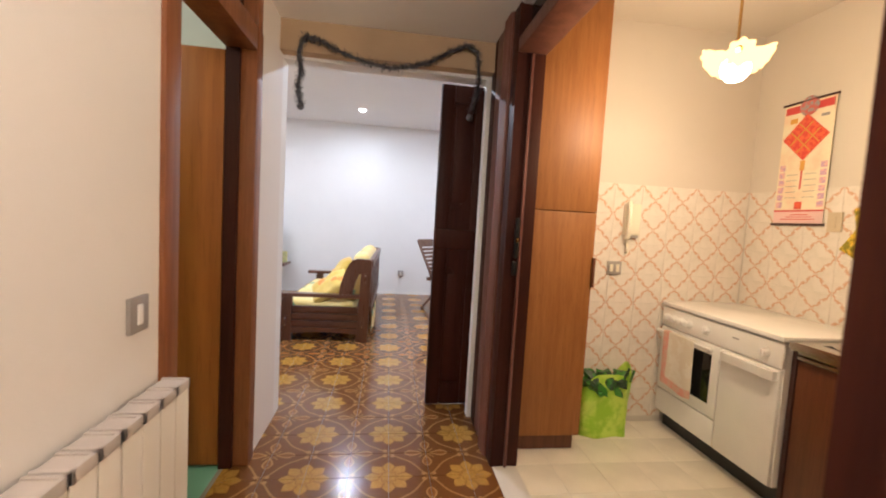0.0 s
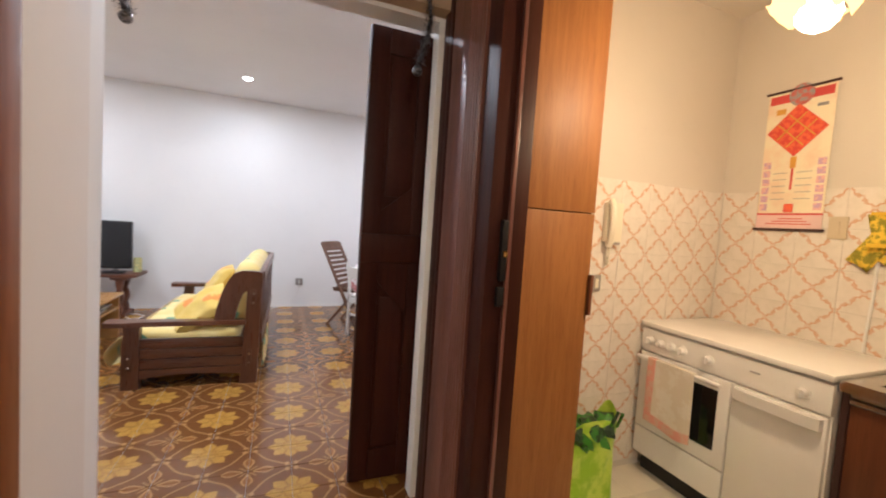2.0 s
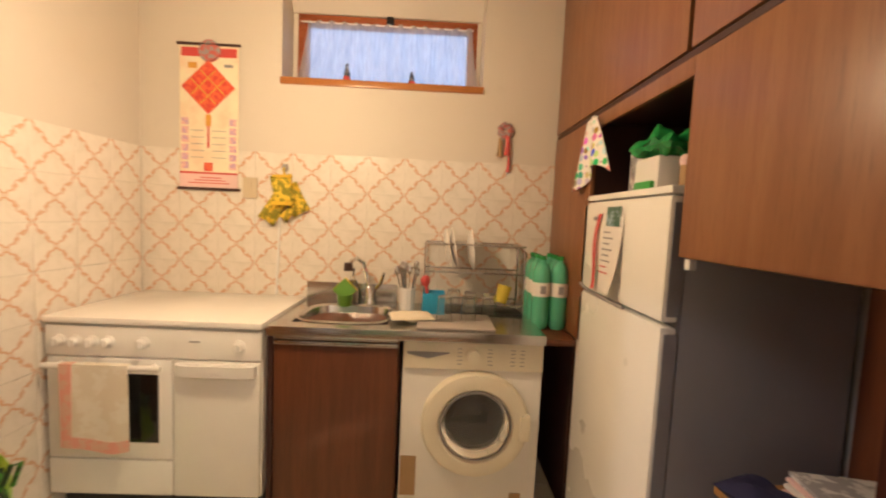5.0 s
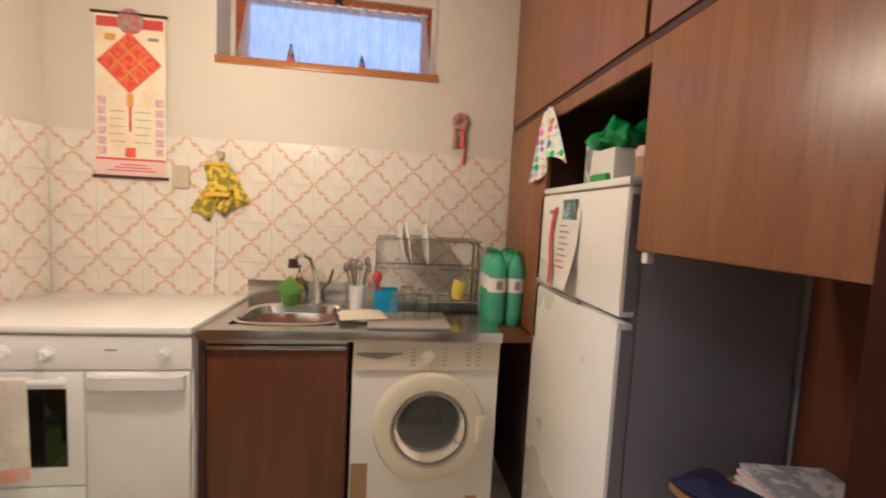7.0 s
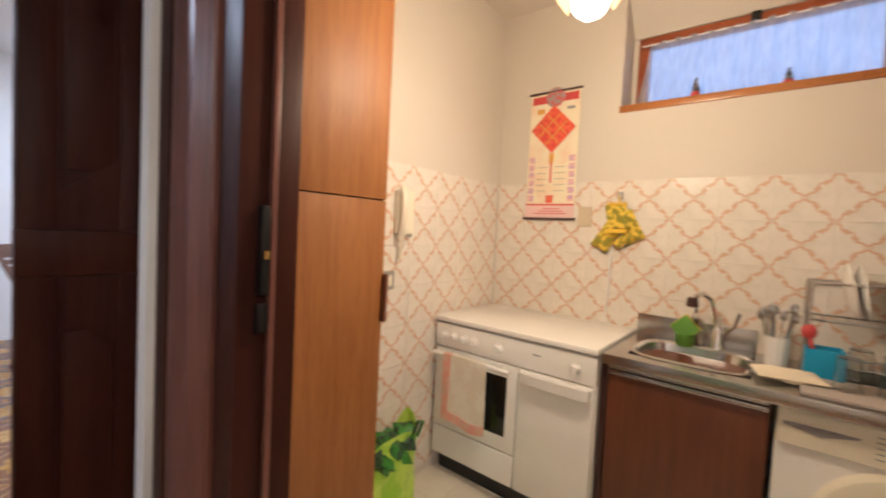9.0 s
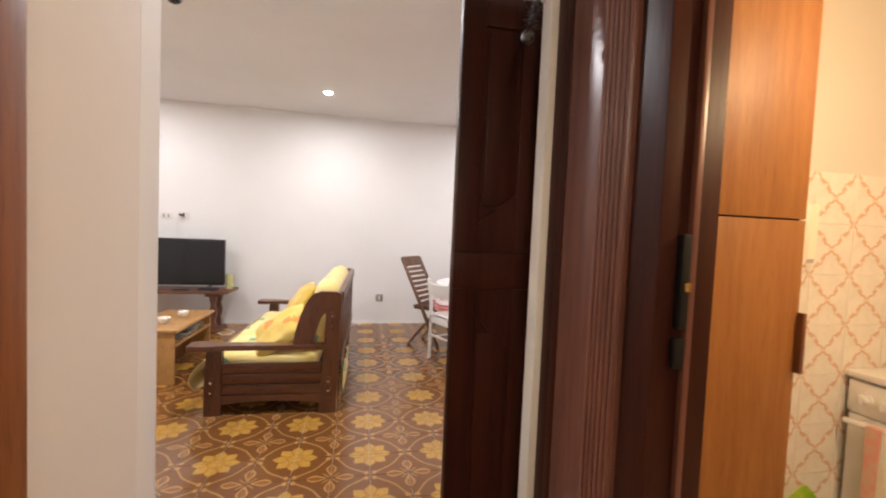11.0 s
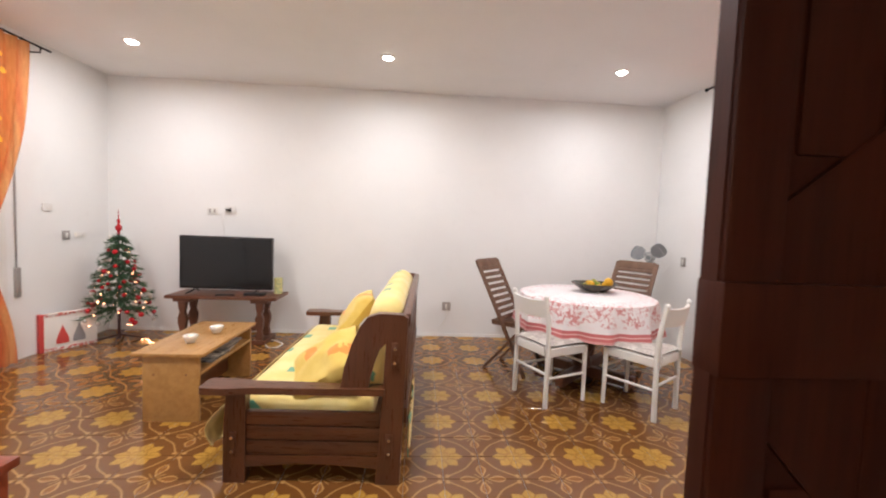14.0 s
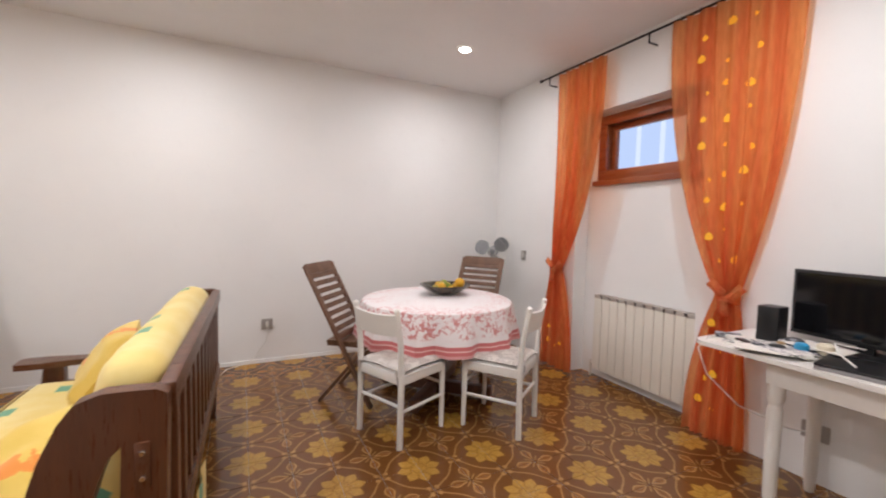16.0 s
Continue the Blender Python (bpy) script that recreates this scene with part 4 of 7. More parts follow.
part("tinsel", bm, GARLAND, garland)
part("end_tuft", ball(bmesh.new(), (-0.437, NEAR - 0.235, 1.945), 0.022), GARLAND, garland)
part("end_tuft", ball(bmesh.new(), (0.574, NEAR - 0.235, 1.97), 0.022), GARLAND, garland)

# ================= kitchen =================
wr = thing("tall_cupboard", "tall walnut laminate cupboard with two doors beside the kitchen entrance", "cupboard")
X0, X1, YF = 0.842, 1.285, 2.43
part("carcass", boxes((0.84, X1, YF + 0.02, KN - 0.03, 0.09, KC - 0.005)), LAMINATE, wr)
part("lower_door", boxes((X0, X1, YF, YF + 0.018, 0.1, 1.415), bevel=0.0025), LAMINATE, wr)
part("upper_door", boxes((X0, X1, YF, YF + 0.018, 1.42, KC - 0.01), bevel=0.0025), LAMINATE, wr)
part("plinth", boxes((0.84, X1 - 0.02, YF + 0.04, KN - 0.03, 0, 0.09)), BASEWOOD, wr)
part("handle", boxes((X1 - 0.006, X1 + 0.008, YF - 0.018, YF + 0.004, 0.99, 1.16), bevel=0.003), BASEWOOD, wr, "dark edge handle")

# cooker
ck = thing("cooker", "white enamelled range cooker with closed lid and oven", "cooker")
CX, CY0, CY1 = 2.005, 1.9, 2.768
part("body", boxes((CX + 0.02, K - 0.012, CY0, CY1, 0.11, 0.83)), ENAMEL, ck)
part("plinth", boxes((CX + 0.07, K - 0.02, CY0 + 0.01, CY1 - 0.01, 0, 0.11)), BLACK, ck, "recessed black plinth")
part("lid", boxes((CX - 0.008, K - 0.012, CY0 - 0.004, CY1 + 0.004, 0.838, 0.866), bevel=0.009), ENAMEL, ck, "closed white lid")
part("control_panel", boxes((CX + 0.002, CX + 0.03, CY0, CY1, 0.705, 0.828), bevel=0.005), ENAMEL, ck)
for i, yy in enumerate((2.71, 2.645, 2.58, 2.515, 2.375, 1.99)):
    bm = bmesh.new()
    rod(bm, (CX + 0.004, yy, 0.765), (CX - 0.006, yy, 0.765), 0.026, 0.025, 20)
    rod(bm, (CX - 0.006, yy, 0.765), (CX - 0.028, yy, 0.765), 0.02, 0.017, 20)
    box(bm, CX - 0.034, CX - 0.02, yy - 0.004, yy + 0.004, 0.748, 0.782, bevel=0.002)
    part("knob", bm, PLASTICW, ck)
part("label_mark", boxes((CX - 0.0, CX + 0.003, 2.15, 2.19, 0.775, 0.781)), GREYPRINT, ck)
od = part("oven_door", boxes((CX, CX + 0.03, 2.262, CY1 - 0.006, 0.272, 0.697), bevel=0.006), ENAMEL, ck)
part("window", boxes((CX - 0.003, CX + 0.004, 2.315, CY1 - 0.07, 0.345, 0.635), bevel=0.0025), OVENGLASS, od, "smoked oven glass")
bm = bmesh.new()
rod(bm, (CX - 0.035, 2.285, 0.672), (CX - 0.035, CY1 - 0.02, 0.672), 0.012)
for yy in (2.33, CY1 - 0.07):
    rod(bm, (CX + 0.005, yy, 0.672), (CX - 0.035, yy, 0.672), 0.01)
part("handle", bm, PLASTICW, od)
part("drawer", boxes((CX, CX + 0.03, 2.262, CY1 - 0.006, 0.115, 0.265), bevel=0.005), ENAMEL, ck)
sd = part("side_door", boxes((CX, CX + 0.03, CY0 + 0.005, 2.254, 0.115, 0.697), bevel=0.005), ENAMEL, ck, "plain white side compartment door")
bm = bmesh.new()
plate(bm, [(1.915, 0.0), (2.24, 0.0), (2.235, -0.022), (2.2, -0.034), (1.955, -0.034), (1.92, -0.022)], 0.642, 0.688, Matrix(((0, 1, 0, CX), (1, 0, 0, 0), (0, 0, 1, 0), (0, 0, 0, 1))))
part("handle", bm, PLASTICW, sd, "wide moulded white handle")


def towel_f(u, v):
    y = 2.405 + u * 0.265
    s = v * 0.40
    wob = 0.006 * math.sin(u * 9) * v
    if s < 0.05:
        return (CX - 0.02 - 0.029 * math.sin(s / 0.05 * math.pi / 2), y, 0.686 - 0.002 * s)
    return (CX - 0.049 + 0.008 * v - wob, y + 0.012 * (v - 0.3) * math.sin(u * 3), 0.69 - (s - 0.04) * (1 + 0.03 * math.sin(u * 5)))


tw0 = thing("tea_towel", "faded cream tea towel with pink border over the oven handle", "towel")
bm = bmesh.new()
sheet(bm, 16, 20, towel_f, 0.003)
part("cloth", bm, TOWEL, tw0)
bm = bmesh.new()
sheet(bm, 4, 20, lambda u, v: Vector(towel_f(0.82 + 0.18 * u, v)) + Vector((-0.003, 0, 0)), 0.002)
sheet(bm, 12, 3, lambda u, v: Vector(towel_f(0.84 * u, 0.88 + 0.12 * v)) + Vector((-0.003, 0, 0)), 0.002)
part("border", bm, TOWELEDGE, tw0, "pink border")

# sink unit
sc = thing("sink_cabinet", "dark brown laminate sink base cabinet", "cabinet")
part("carcass", boxes((2.075, K - 0.012, 1.34, 1.89, 0.0, 0.815)), BASEWOOD, sc)
part("door", boxes((2.055, 2.073, 1.345, 1.868, 0.03, 0.765), bevel=0.003), BASEWOOD, sc)
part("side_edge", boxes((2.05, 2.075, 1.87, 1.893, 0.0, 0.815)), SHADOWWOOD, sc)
part("steel_strip", boxes((2.045, 2.074, 1.345, 1.868, 0.77, 0.785), (2.048, 2.074, 1.345, 1.868, 0.792, 0.806), bevel=0.003), STEEL, sc, "ribbed steel strip")
wt0 = thing("kitchen_sink", "stainless steel sink top with basin and drainer", "sink")
B = (2.11, 2.475, 1.40, 1.815)   # basin
bm = boxes((2.03, B[0], 0.72, 1.893, 0.818, 0.85), (B[1], K - 0.012, 0.72, 1.893, 0.818, 0.85), (B[0], B[1], 0.72, B[2], 0.818, 0.85), (B[0], B[1], B[3], 1.893, 0.818, 0.85))
part("worktop", bm, STEEL, wt0)
bm = bmesh.new()


def basin(bm, depth, grow):
    rings = []
    for k, (f, z) in enumerate(((1.0 + grow, 0.852), (1.0, 0.858), (0.93, 0.85), (0.86, 0.8), (0.8, 0.72), (0.6, depth), (0.05, depth))):
        ring = []
        for i in range(36):
            a = 2 * math.pi * i / 36
            cx, cy = math.cos(a), math.sin(a)
            e = 0.55
            px = abs(cx) ** e * (1 if cx >= 0 else -1)
            py = abs(cy) ** e * (1 if cy >= 0 else -1)
            ring.append(bm.verts.new(((B[0] + B[1]) / 2 + px * f * (B[1] - B[0]) / 2, (B[2] + B[3]) / 2 + py * f * (B[3] - B[2]) / 2, z)))
        rings.append(ring)
    for p, q in zip(rings, rings[1:]):
        for i in range(36):
            bm.faces.new((p[i], p[(i + 1) % 36], q[(i + 1) % 36], q[i]))
    bm.faces.new(rings[-1])


basin(bm, 0.69, 0.05)
part("basin", bm, STEEL, wt0, "rounded steel basin")
part("upstand", boxes((K - 0.022, K - 0.011, 1.4, 1.893, 0.85, 0.95), bevel=0.003), STEEL, wt0)
part("front_lip", boxes((2.022, 2.032, 0.72, 1.893, 0.81, 0.852), bevel=0.003), STEEL, wt0)
fa = thing("faucet", "chrome swan-neck mixer tap behind the sink", "faucet", pose(2.5, 1.54, 0.85))
bm = bmesh.new()
lathe(bm, [(0.03, 0), (0.03, 0.015), (0.022, 0.03), (0.02, 0.09), (0.014, 0.1)], close=True)
tube(bm, [(0, 0, 0.08), (0, 0.02, 0.17), (-0.01, 0.035, 0.225), (-0.05, 0.06, 0.25), (-0.1, 0.08, 0.24), (-0.12, 0.09, 0.215)], 0.011, 10)
part("spout", bm, CHROME, fa)
bm = bmesh.new()
rod(bm, (-0.12, 0.09, 0.235), (-0.12, 0.09, 0.195), 0.02, 0.024)
part("nozzle", bm, SHADOWWOOD, fa, "dark aerator nozzle")
bm = bmesh.new()
tube(bm, [(0, -0.02, 0.07), (-0.01, -0.06, 0.12), (-0.02, -0.075, 0.18)], 0.009, 8)
part("lever", bm, CHROME, fa)
sp = thing("sponge_holder", "green pot with a yellow and green sponge by the tap", "sponge", pose(2.46, 1.66, 0.85))
part("pot", lathe(bmesh.new(), [(0.03, 0), (0.034, 0.005), (0.04, 0.06), (0.037, 0.06), (0.03, 0.01), (0.001, 0.01)], seg=24), LIMEP, sp)
bm = bmesh.new()
box(bm, -0.012, 0.012, -0.045, 0.045, -0.045, 0.045, bevel=0.004, m=pose(0, 0, 0.085, 45, 0, 0))
part("sponge", bm, YELLOWP, sp)
bm = bmesh.new()
box(bm, -0.018, -0.012, -0.043, 0.043, -0.043, 0.043, bevel=0.002, m=pose(0, 0, 0.085, 45, 0, 0))
part("scourer", bm, LIMEP, sp, "dark green scourer")
so = thing("soap_bottle", "clear soap bottle with pump", "bottle", pose(2.52, 1.63, 0.85))
part("bottle", lathe(bmesh.new(), [(0.001, 0), (0.026, 0), (0.028, 0.02), (0.028, 0.11), (0.012, 0.135), (0.012, 0.15), (0.001, 0.15)], seg=20), CLEAR, so)
bm = bmesh.new()
rod(bm, (0, 0, 0.15), (0, 0, 0.18), 0.005), box(bm, -0.035, 0.01, -0.007, 0.007, 0.178, 0.19, bevel=0.003)
part("pump", bm, BLACK, so)
cu = thing("cutlery_holder", "white ribbed holder full of steel cutlery", "cutlery holder", pose(2.4, 1.335, 0.85))
part("holder", lathe(bmesh.new(), [(0.03, 0), (0.036, 0.005), (0.042, 0.12), (0.038, 0.12), (0.032, 0.01), (0.001, 0.01)], seg=24, wave=lambda a, k: 1 + 0.03 * math.cos(12 * a)), CHINA, cu)
rng = random.Random(7)
for i in range(9):
    bm = bmesh.new()
    a = rng.uniform(0, 6.28)
    tip = Vector((0.06 * math.cos(a), 0.06 * math.sin(a), rng.uniform(0.2, 0.24)))
    rod(bm, (0.012 * math.cos(a), 0.012 * math.sin(a), 0.015), tip, 0.0035, 0.0045, 6)
    ball(bm, tip, 0.017, (0.35, 1, 1.6), 1)
    part("spoon", bm, STEEL, cu)
single("dishcloth", pillow(bmesh.new(), 0.07, 0.1, 0.016, pose(2.2, 1.3, 0.872, 0, 0, 12), 10, 0.012), CREAMCLOTH, "folded cream dishcloth on the sink edge", "cloth")
single("drying_mat", boxes((2.06, 2.33, 0.93, 1.27, 0.851, 0.862), bevel=0.004), MAT, "grey drying mat on the steel drainer", "mat")
GL = thing("drinking_glass", "clear upturned drinking glass on the drying mat", "glass", pose(2.19, 1.15, 0.862), "glasses on the drainer")
part("glass_wall", lathe(bmesh.new(), [(0.036, 0), (0.037, 0.0), (0.031, 0.11), (0.001, 0.112), (0.001, 0.108), (0.028, 0.106), (0.035, 0.0)], seg=24), CLEAR, GL)
for gx, gy in ((2.2, 1.04), (2.33, 1.02), (2.3, 0.93), (2.38, 1.1)):
    copy_thing(GL, pose(gx, gy, 0.862))
rk = thing("dish_rack", "two-tier steel wire dish rack with plates", "dish rack")
RX0, RX1, RY0, RY1 = 2.37, 2.56, 0.75, 1.25
for n, pts in (("end_frame", [(RX0, RY0, 0.85), (RX0, RY0, 1.17), (RX0, RY0 + 0.03, 1.2), (RX1, RY0 + 0.03, 1.2), (RX1, RY0, 1.17), (RX1, RY0, 0.85)]),
               ("end_frame", [(RX0, RY1, 0.85), (RX0, RY1, 1.2), (RX1, RY1, 1.2), (RX1, RY1, 0.85)])):
    part(n, tube(bmesh.new(), pts, 0.006), STEEL, rk)
for z in (0.9, 1.06, 1.2):
    for xx in (RX0, RX1):
        part("rail", rod(bmesh.new(), (xx, RY0, z), (xx, RY1, z), 0.005, seg=8), STEEL, rk)
    for k in range(15 if z < 1.1 else 0):
        yy = RY0 + 0.015 + k * (RY1 - RY0 - 0.03) / 14
        part("wire", rod(bmesh.new(), (RX0, yy, z), (RX1, yy, z), 0.0022, seg=6), STEEL, rk)
part("drip_tray", boxes((RX0 - 0.01, RX1 + 0.01, RY0, RY1, 0.851, 0.862), bevel=0.003), BLACK, rk, "black drip tray")
PL = single("plate", lathe(bmesh.new(), [(0.001, 0.0), (0.06, 0.0), (0.105, 0.018), (0.107, 0.022), (0.06, 0.006), (0.001, 0.006)], seg=32), CHINA, "white china plate standing in the rack", "plate", pose(2.465, 1.12, 1.17, 80, 0, 0), "plates in the rack")
for yy, tilt in ((1.15, 78), (1.03, 84)):
    copy_thing(PL, pose(2.465, yy, 1.17, tilt, 0, 0))
bx = thing("utensil_box", "turquoise plastic box with a red brush", "container", pose(2.35, 1.2, 0.862))
part("box", boxes((-0.05, 0.05, -0.055, -0.05, 0, 0.1), (-0.05, 0.05, 0.05, 0.055, 0, 0.1), (-0.055, -0.05, -0.055, 0.055, 0, 0.1), (0.05, 0.055, -0.055, 0.055, 0, 0.1), (-0.05, 0.05, -0.05, 0.05, 0, 0.005), bevel=0.0015), BLUEP, bx)
bm = bmesh.new()
rod(bm, (0.0, 0.02, 0.01), (0.02, 0.04, 0.13), 0.007), ball(bm, (0.022, 0.045, 0.15), 0.025, (0.7, 1, 1.2), 2)
part("brush", bm, RED, bx, "red washing-up brush")
cp = single("cup", lathe(bmesh.new(), [(0.001, 0), (0.03, 0.0), (0.036, 0.09), (0.033, 0.09), (0.027, 0.006), (0.001, 0.006)], seg=20), YELLOWP, "small yellow cup lying on the rack", "cup", pose(2.4, 0.86, 0.91, 15, 10, 0))

# washing machine
wm = thing("washing_machine", "white front-loading washing machine under the drainer", "washing machine")
part("body", boxes((2.075, K - 0.012, 0.715, 1.325, 0.012, 0.8), bevel=0.008), ENAMEL, wm)
part("plinth", boxes((2.09, 2.12, 0.73, 1.31, 0, 0.05)), BLACK, wm)
part("control_panel", boxes((2.058, 2.08, 0.718, 1.322, 0.68, 0.8), bevel=0.008), ENAMEL2, wm, "ivory control panel")
bm = bmesh.new()
plate(bm, [(-0.09, 0.006), (0.0, -0.012), (0.09, 0.012), (0.09, 0.016), (-0.09, 0.016)], 0, 0.004, Matrix.Translation((2.054, 1.215, 0.74)) @ Matrix(((0, 0, 1, 0), (-1, 0, 0, 0), (0, 1, 0, 0), (0, 0, 0, 1))))
part("drawer_grip", bm, GREYPRINT, wm, "grey detergent drawer recess")
bm = bmesh.new()
rod(bm, (2.06, 1.02, 0.745), (2.035, 1.02, 0.745), 0.03, 0.026, 24)
part("dial", bm, ENAMEL2, wm)
marks = boxes(*[(2.0565, 2.059, yy, yy + 0.02, z, z + 0.003) for yy in (1.07, 0.94, 0.84, 0.8) for z in (0.705, 0.722, 0.739, 0.756, 0.772)])
part("print_marks", marks, GREYPRINT, wm)
dm = Matrix.Translation((2.075, 1.0, 0.44)) @ Matrix.Rotation(radians(-90), 4, "Y")
bm = lathe(bmesh.new(), [(0.235, 0.0), (0.235, 0.02), (0.225, 0.036), (0.2, 0.044), (0.165, 0.04), (0.152, 0.024), (0.15, 0.0)], seg=48)
bmesh.ops.transform(bm, matrix=dm, verts=bm.verts)
dr = part("door_ring", bm, ENAMEL2, wm, "ivory door ring")
bm = lathe(bmesh.new(), [(0.152, 0.024), (0.13, 0.03), (0.09, 0.02), (0.05, 0.012), (0.001, 0.01)], seg=40)
bmesh.ops.transform(bm, matrix=dm, verts=bm.verts)
part("porthole", bm, PORTHOLE, dr, "dark bulging porthole glass")
bm = lathe(bmesh.new(), [(0.148, 0.034), (0.13, 0.052), (0.09, 0.063), (0.04, 0.068), (0.001, 0.069)], seg=40)
bmesh.ops.transform(bm, matrix=dm, verts=bm.verts)
part("bulging_glass", bm, CLEAR, dr, "clear bulging glass")
bm = lathe(bmesh.new(), [(0.156, 0.03), (0.15, 0.038), (0.142, 0.03)], seg=40)
bmesh.ops.transform(bm, matrix=dm, verts=bm.verts)
part("seal", bm, GREYPRINT, dr)
part("handle", boxes((2.022, 2.05, 0.765, 0.81, 0.385, 0.5), bevel=0.01), ENAMEL2, dr)
part("sticker", boxes((2.0725, 2.0752, 1.25, 1.318, 0.1, 0.28)), CARD, wm, "worn brown sticker")
part("sticker", boxes((2.0725, 2.0752, 0.78, 0.83, 0.06, 0.12)), CARD, wm, "worn brown sticker")

# shelf between washing machine and fridge
sh = thing("side_shelf", "dark brown shelf with an open gap below", "shelf")
part("board", boxes((2.075, K - 0.012, 0.575, 0.715, 0.795, 0.822), bevel=0.003), BASEWOOD, sh)
# both panels are coloured for the shade in the void under the shelf
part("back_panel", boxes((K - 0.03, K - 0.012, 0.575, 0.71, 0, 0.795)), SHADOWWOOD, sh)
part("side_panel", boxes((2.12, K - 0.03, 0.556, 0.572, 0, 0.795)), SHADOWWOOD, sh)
BOTTLES = [pose(bxx, byy, 0.822) @ Matrix.Scale(1.09, 4) for bxx in (2.27, 2.358, 2.446) for byy in (0.606, 0.691)]
bt = thing("water_bottle", "green plastic water bottle with white label", "bottle", BOTTLES[0], "shrink-wrapped bottles on the shelf")
part("bottle", lathe(bmesh.new(), [(0.001, 0.0), (0.03, 0.0), (0.038, 0.012), (0.039, 0.06), (0.037, 0.07), (0.039, 0.08), (0.039, 0.13), (0.039, 0.225), (0.037, 0.252), (0.03, 0.274), (0.019, 0.289), (0.013, 0.295), (0.013, 0.31), (0.001, 0.311)], seg=20), PET, bt)
part("label", lathe(bmesh.new(), [(0.0397, 0.145), (0.0397, 0.205)], seg=20), PAPER, bt, "white paper label")
part("label_print", boxes((-0.0405, -0.0385, -0.012, 0.012, 0.158, 0.192)), GREYPRINT, bt)
part("cap", lathe(bmesh.new(), [(0.0155, 0.303), (0.0155, 0.32), (0.001, 0.321)], seg=16), GREENBAG, bt, "dark green cap")
for m in BOTTLES[1:]:
    copy_thing(bt, m @ Matrix.Scale(1 / 1.09, 4))

# fridge
fr = thing("fridge", "white fridge-freezer with grey side walls", "fridge")
FX0, FX1, FY = 1.462, 2.1, 0.57
part("body", boxes((FX0, FX1, 0.0, FY - 0.055, 0.03, 1.425), bevel=0.006), FRIDGEG, fr, "dark grey side walls")
part("top", boxes((FX0, FX1, 0.0, FY - 0.0, 1.425, 1.447), bevel=0.006), FRIDGEW, fr)
part("plinth", boxes((FX0 + 0.02, FX1 - 0.02, 0.02, FY - 0.08, 0, 0.03)), BLACK, fr)
up = part("freezer_door", boxes((FX0, FX1, FY - 0.05, FY, 1.062, 1.42), bevel=0.012), FRIDGEW, fr)
lo = part("fridge_door", boxes((FX0, FX1, FY - 0.05, FY, 0.05, 1.05), bevel=0.012), FRIDGEW, fr)
bm = bmesh.new()
tube(bm, [(2.085, FY + 0.004, 1.075), (2.0, FY + 0.006, 1.062), (1.85, FY + 0.006, 1.056), (1.68, FY + 0.005, 1.056)], 0.006)
part("grip", bm, GREYPRINT, up, "dark grip recess")
part("door_edge", boxes((FX0 - 0.002, FX0 + 0.003, FY - 0.05, FY - 0.012, 1.08, 1.4)), FRIDGEG, up)
part("door_edge", boxes((FX0 - 0.002, FX0 + 0.003, FY - 0.05, FY - 0.012, 0.07, 1.03)), FRIDGEG, lo)
fc = thing("fridge_calendar", "paper calendar with a red ribbon held by a magnet", "calendar")
bm = bmesh.new()
sheet(bm, 8, 10, lambda u, v: (1.88 - u * 0.16, FY + 0.004 + 0.03 * v * v * (0.3 + u), 1.36 - v * 0.27), 0.001)
part("sheet", bm, PAPER, fc)
part("picture", boxes((1.745, 1.85, FY + 0.006, FY + 0.009, 1.325, 1.395)), mottled("landscape_print", (0.06, 0.14, 0.1), (0.3, 0.42, 0.5), 30, 0.4), fc, "small landscape picture")
bm = bmesh.new()
sheet(bm, 2, 12, lambda u, v: (1.925 + 0.03 * v + 0.02 * math.sin(v * 5) - u * 0.025, FY + 0.006 + 0.01 * v, 1.37 - v * 0.29), 0.0015)
part("ribbon", bm, RED, fc, "red ribbon")
for i in range(8):
    part("print_line", boxes((1.81 - 0.05 * (i % 2) * 0.4, 1.865, FY + 0.0085 + 0.0045 * i * i / 20, FY + 0.0105 + 0.0045 * i * i / 20, 1.3 - i * 0.021, 1.305 - i * 0.021)), GREYPRINT if i < 6 else RED, fc)
part("magnet", boxes((1.925, 1.975, FY, FY + 0.008, 1.345, 1.36), bevel=0.002), GREYPRINT, fc, "grey bar magnet")

# wall cupboards
GAPZ = 1.772
def cupboard(name, x0, x1, z0, z1, label, y=FY, knob=False, depth=None):
    ob = thing(name, label, "cupboard", None, "kitchen wall cupboards")
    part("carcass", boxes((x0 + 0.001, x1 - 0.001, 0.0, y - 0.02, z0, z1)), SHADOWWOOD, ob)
    part("door", boxes((x0 + 0.004, x1 - 0.004, y - 0.019, y, z0 + 0.004, z1 - 0.004), bevel=0.0025), CABINET, ob)
    return ob


cupboard("wall_cupboard", 1.448, K - 0.012, GAPZ + 0.02, KC - 0.004, "upper walnut laminate cupboard reaching the ceiling")
cupboard("wall_cupboard", 0.83, 1.436, GAPZ + 0.02, KC - 0.004, "upper walnut laminate cupboard reaching the ceiling")
right_cup = cupboard("wall_cupboard", 0.83, 1.412, 1.25, GAPZ, "walnut laminate cupboard hanging beside the fridge")
part("bracket", boxes((1.375, 1.397, FY - 0.03, FY - 0.01, 1.222, 1.25), bevel=0.004), PLASTICW, right_cup, "small white bracket")
tp = thing("corner_cupboard", "walnut laminate cupboard between wall and fridge", "cupboard")
part("door", boxes((2.062, K - 0.012, FY - 0.019, FY, 0.824, GAPZ - 0.004), bevel=0.0025), CABINET, tp)
part("carcass", boxes((2.104, K - 0.012, 0.0, FY - 0.02, 0.824, GAPZ - 0.004)), SHADOWWOOD, tp)
nc = thing("open_niche", "open compartment above the fridge, shade put into its colour", "shelf")
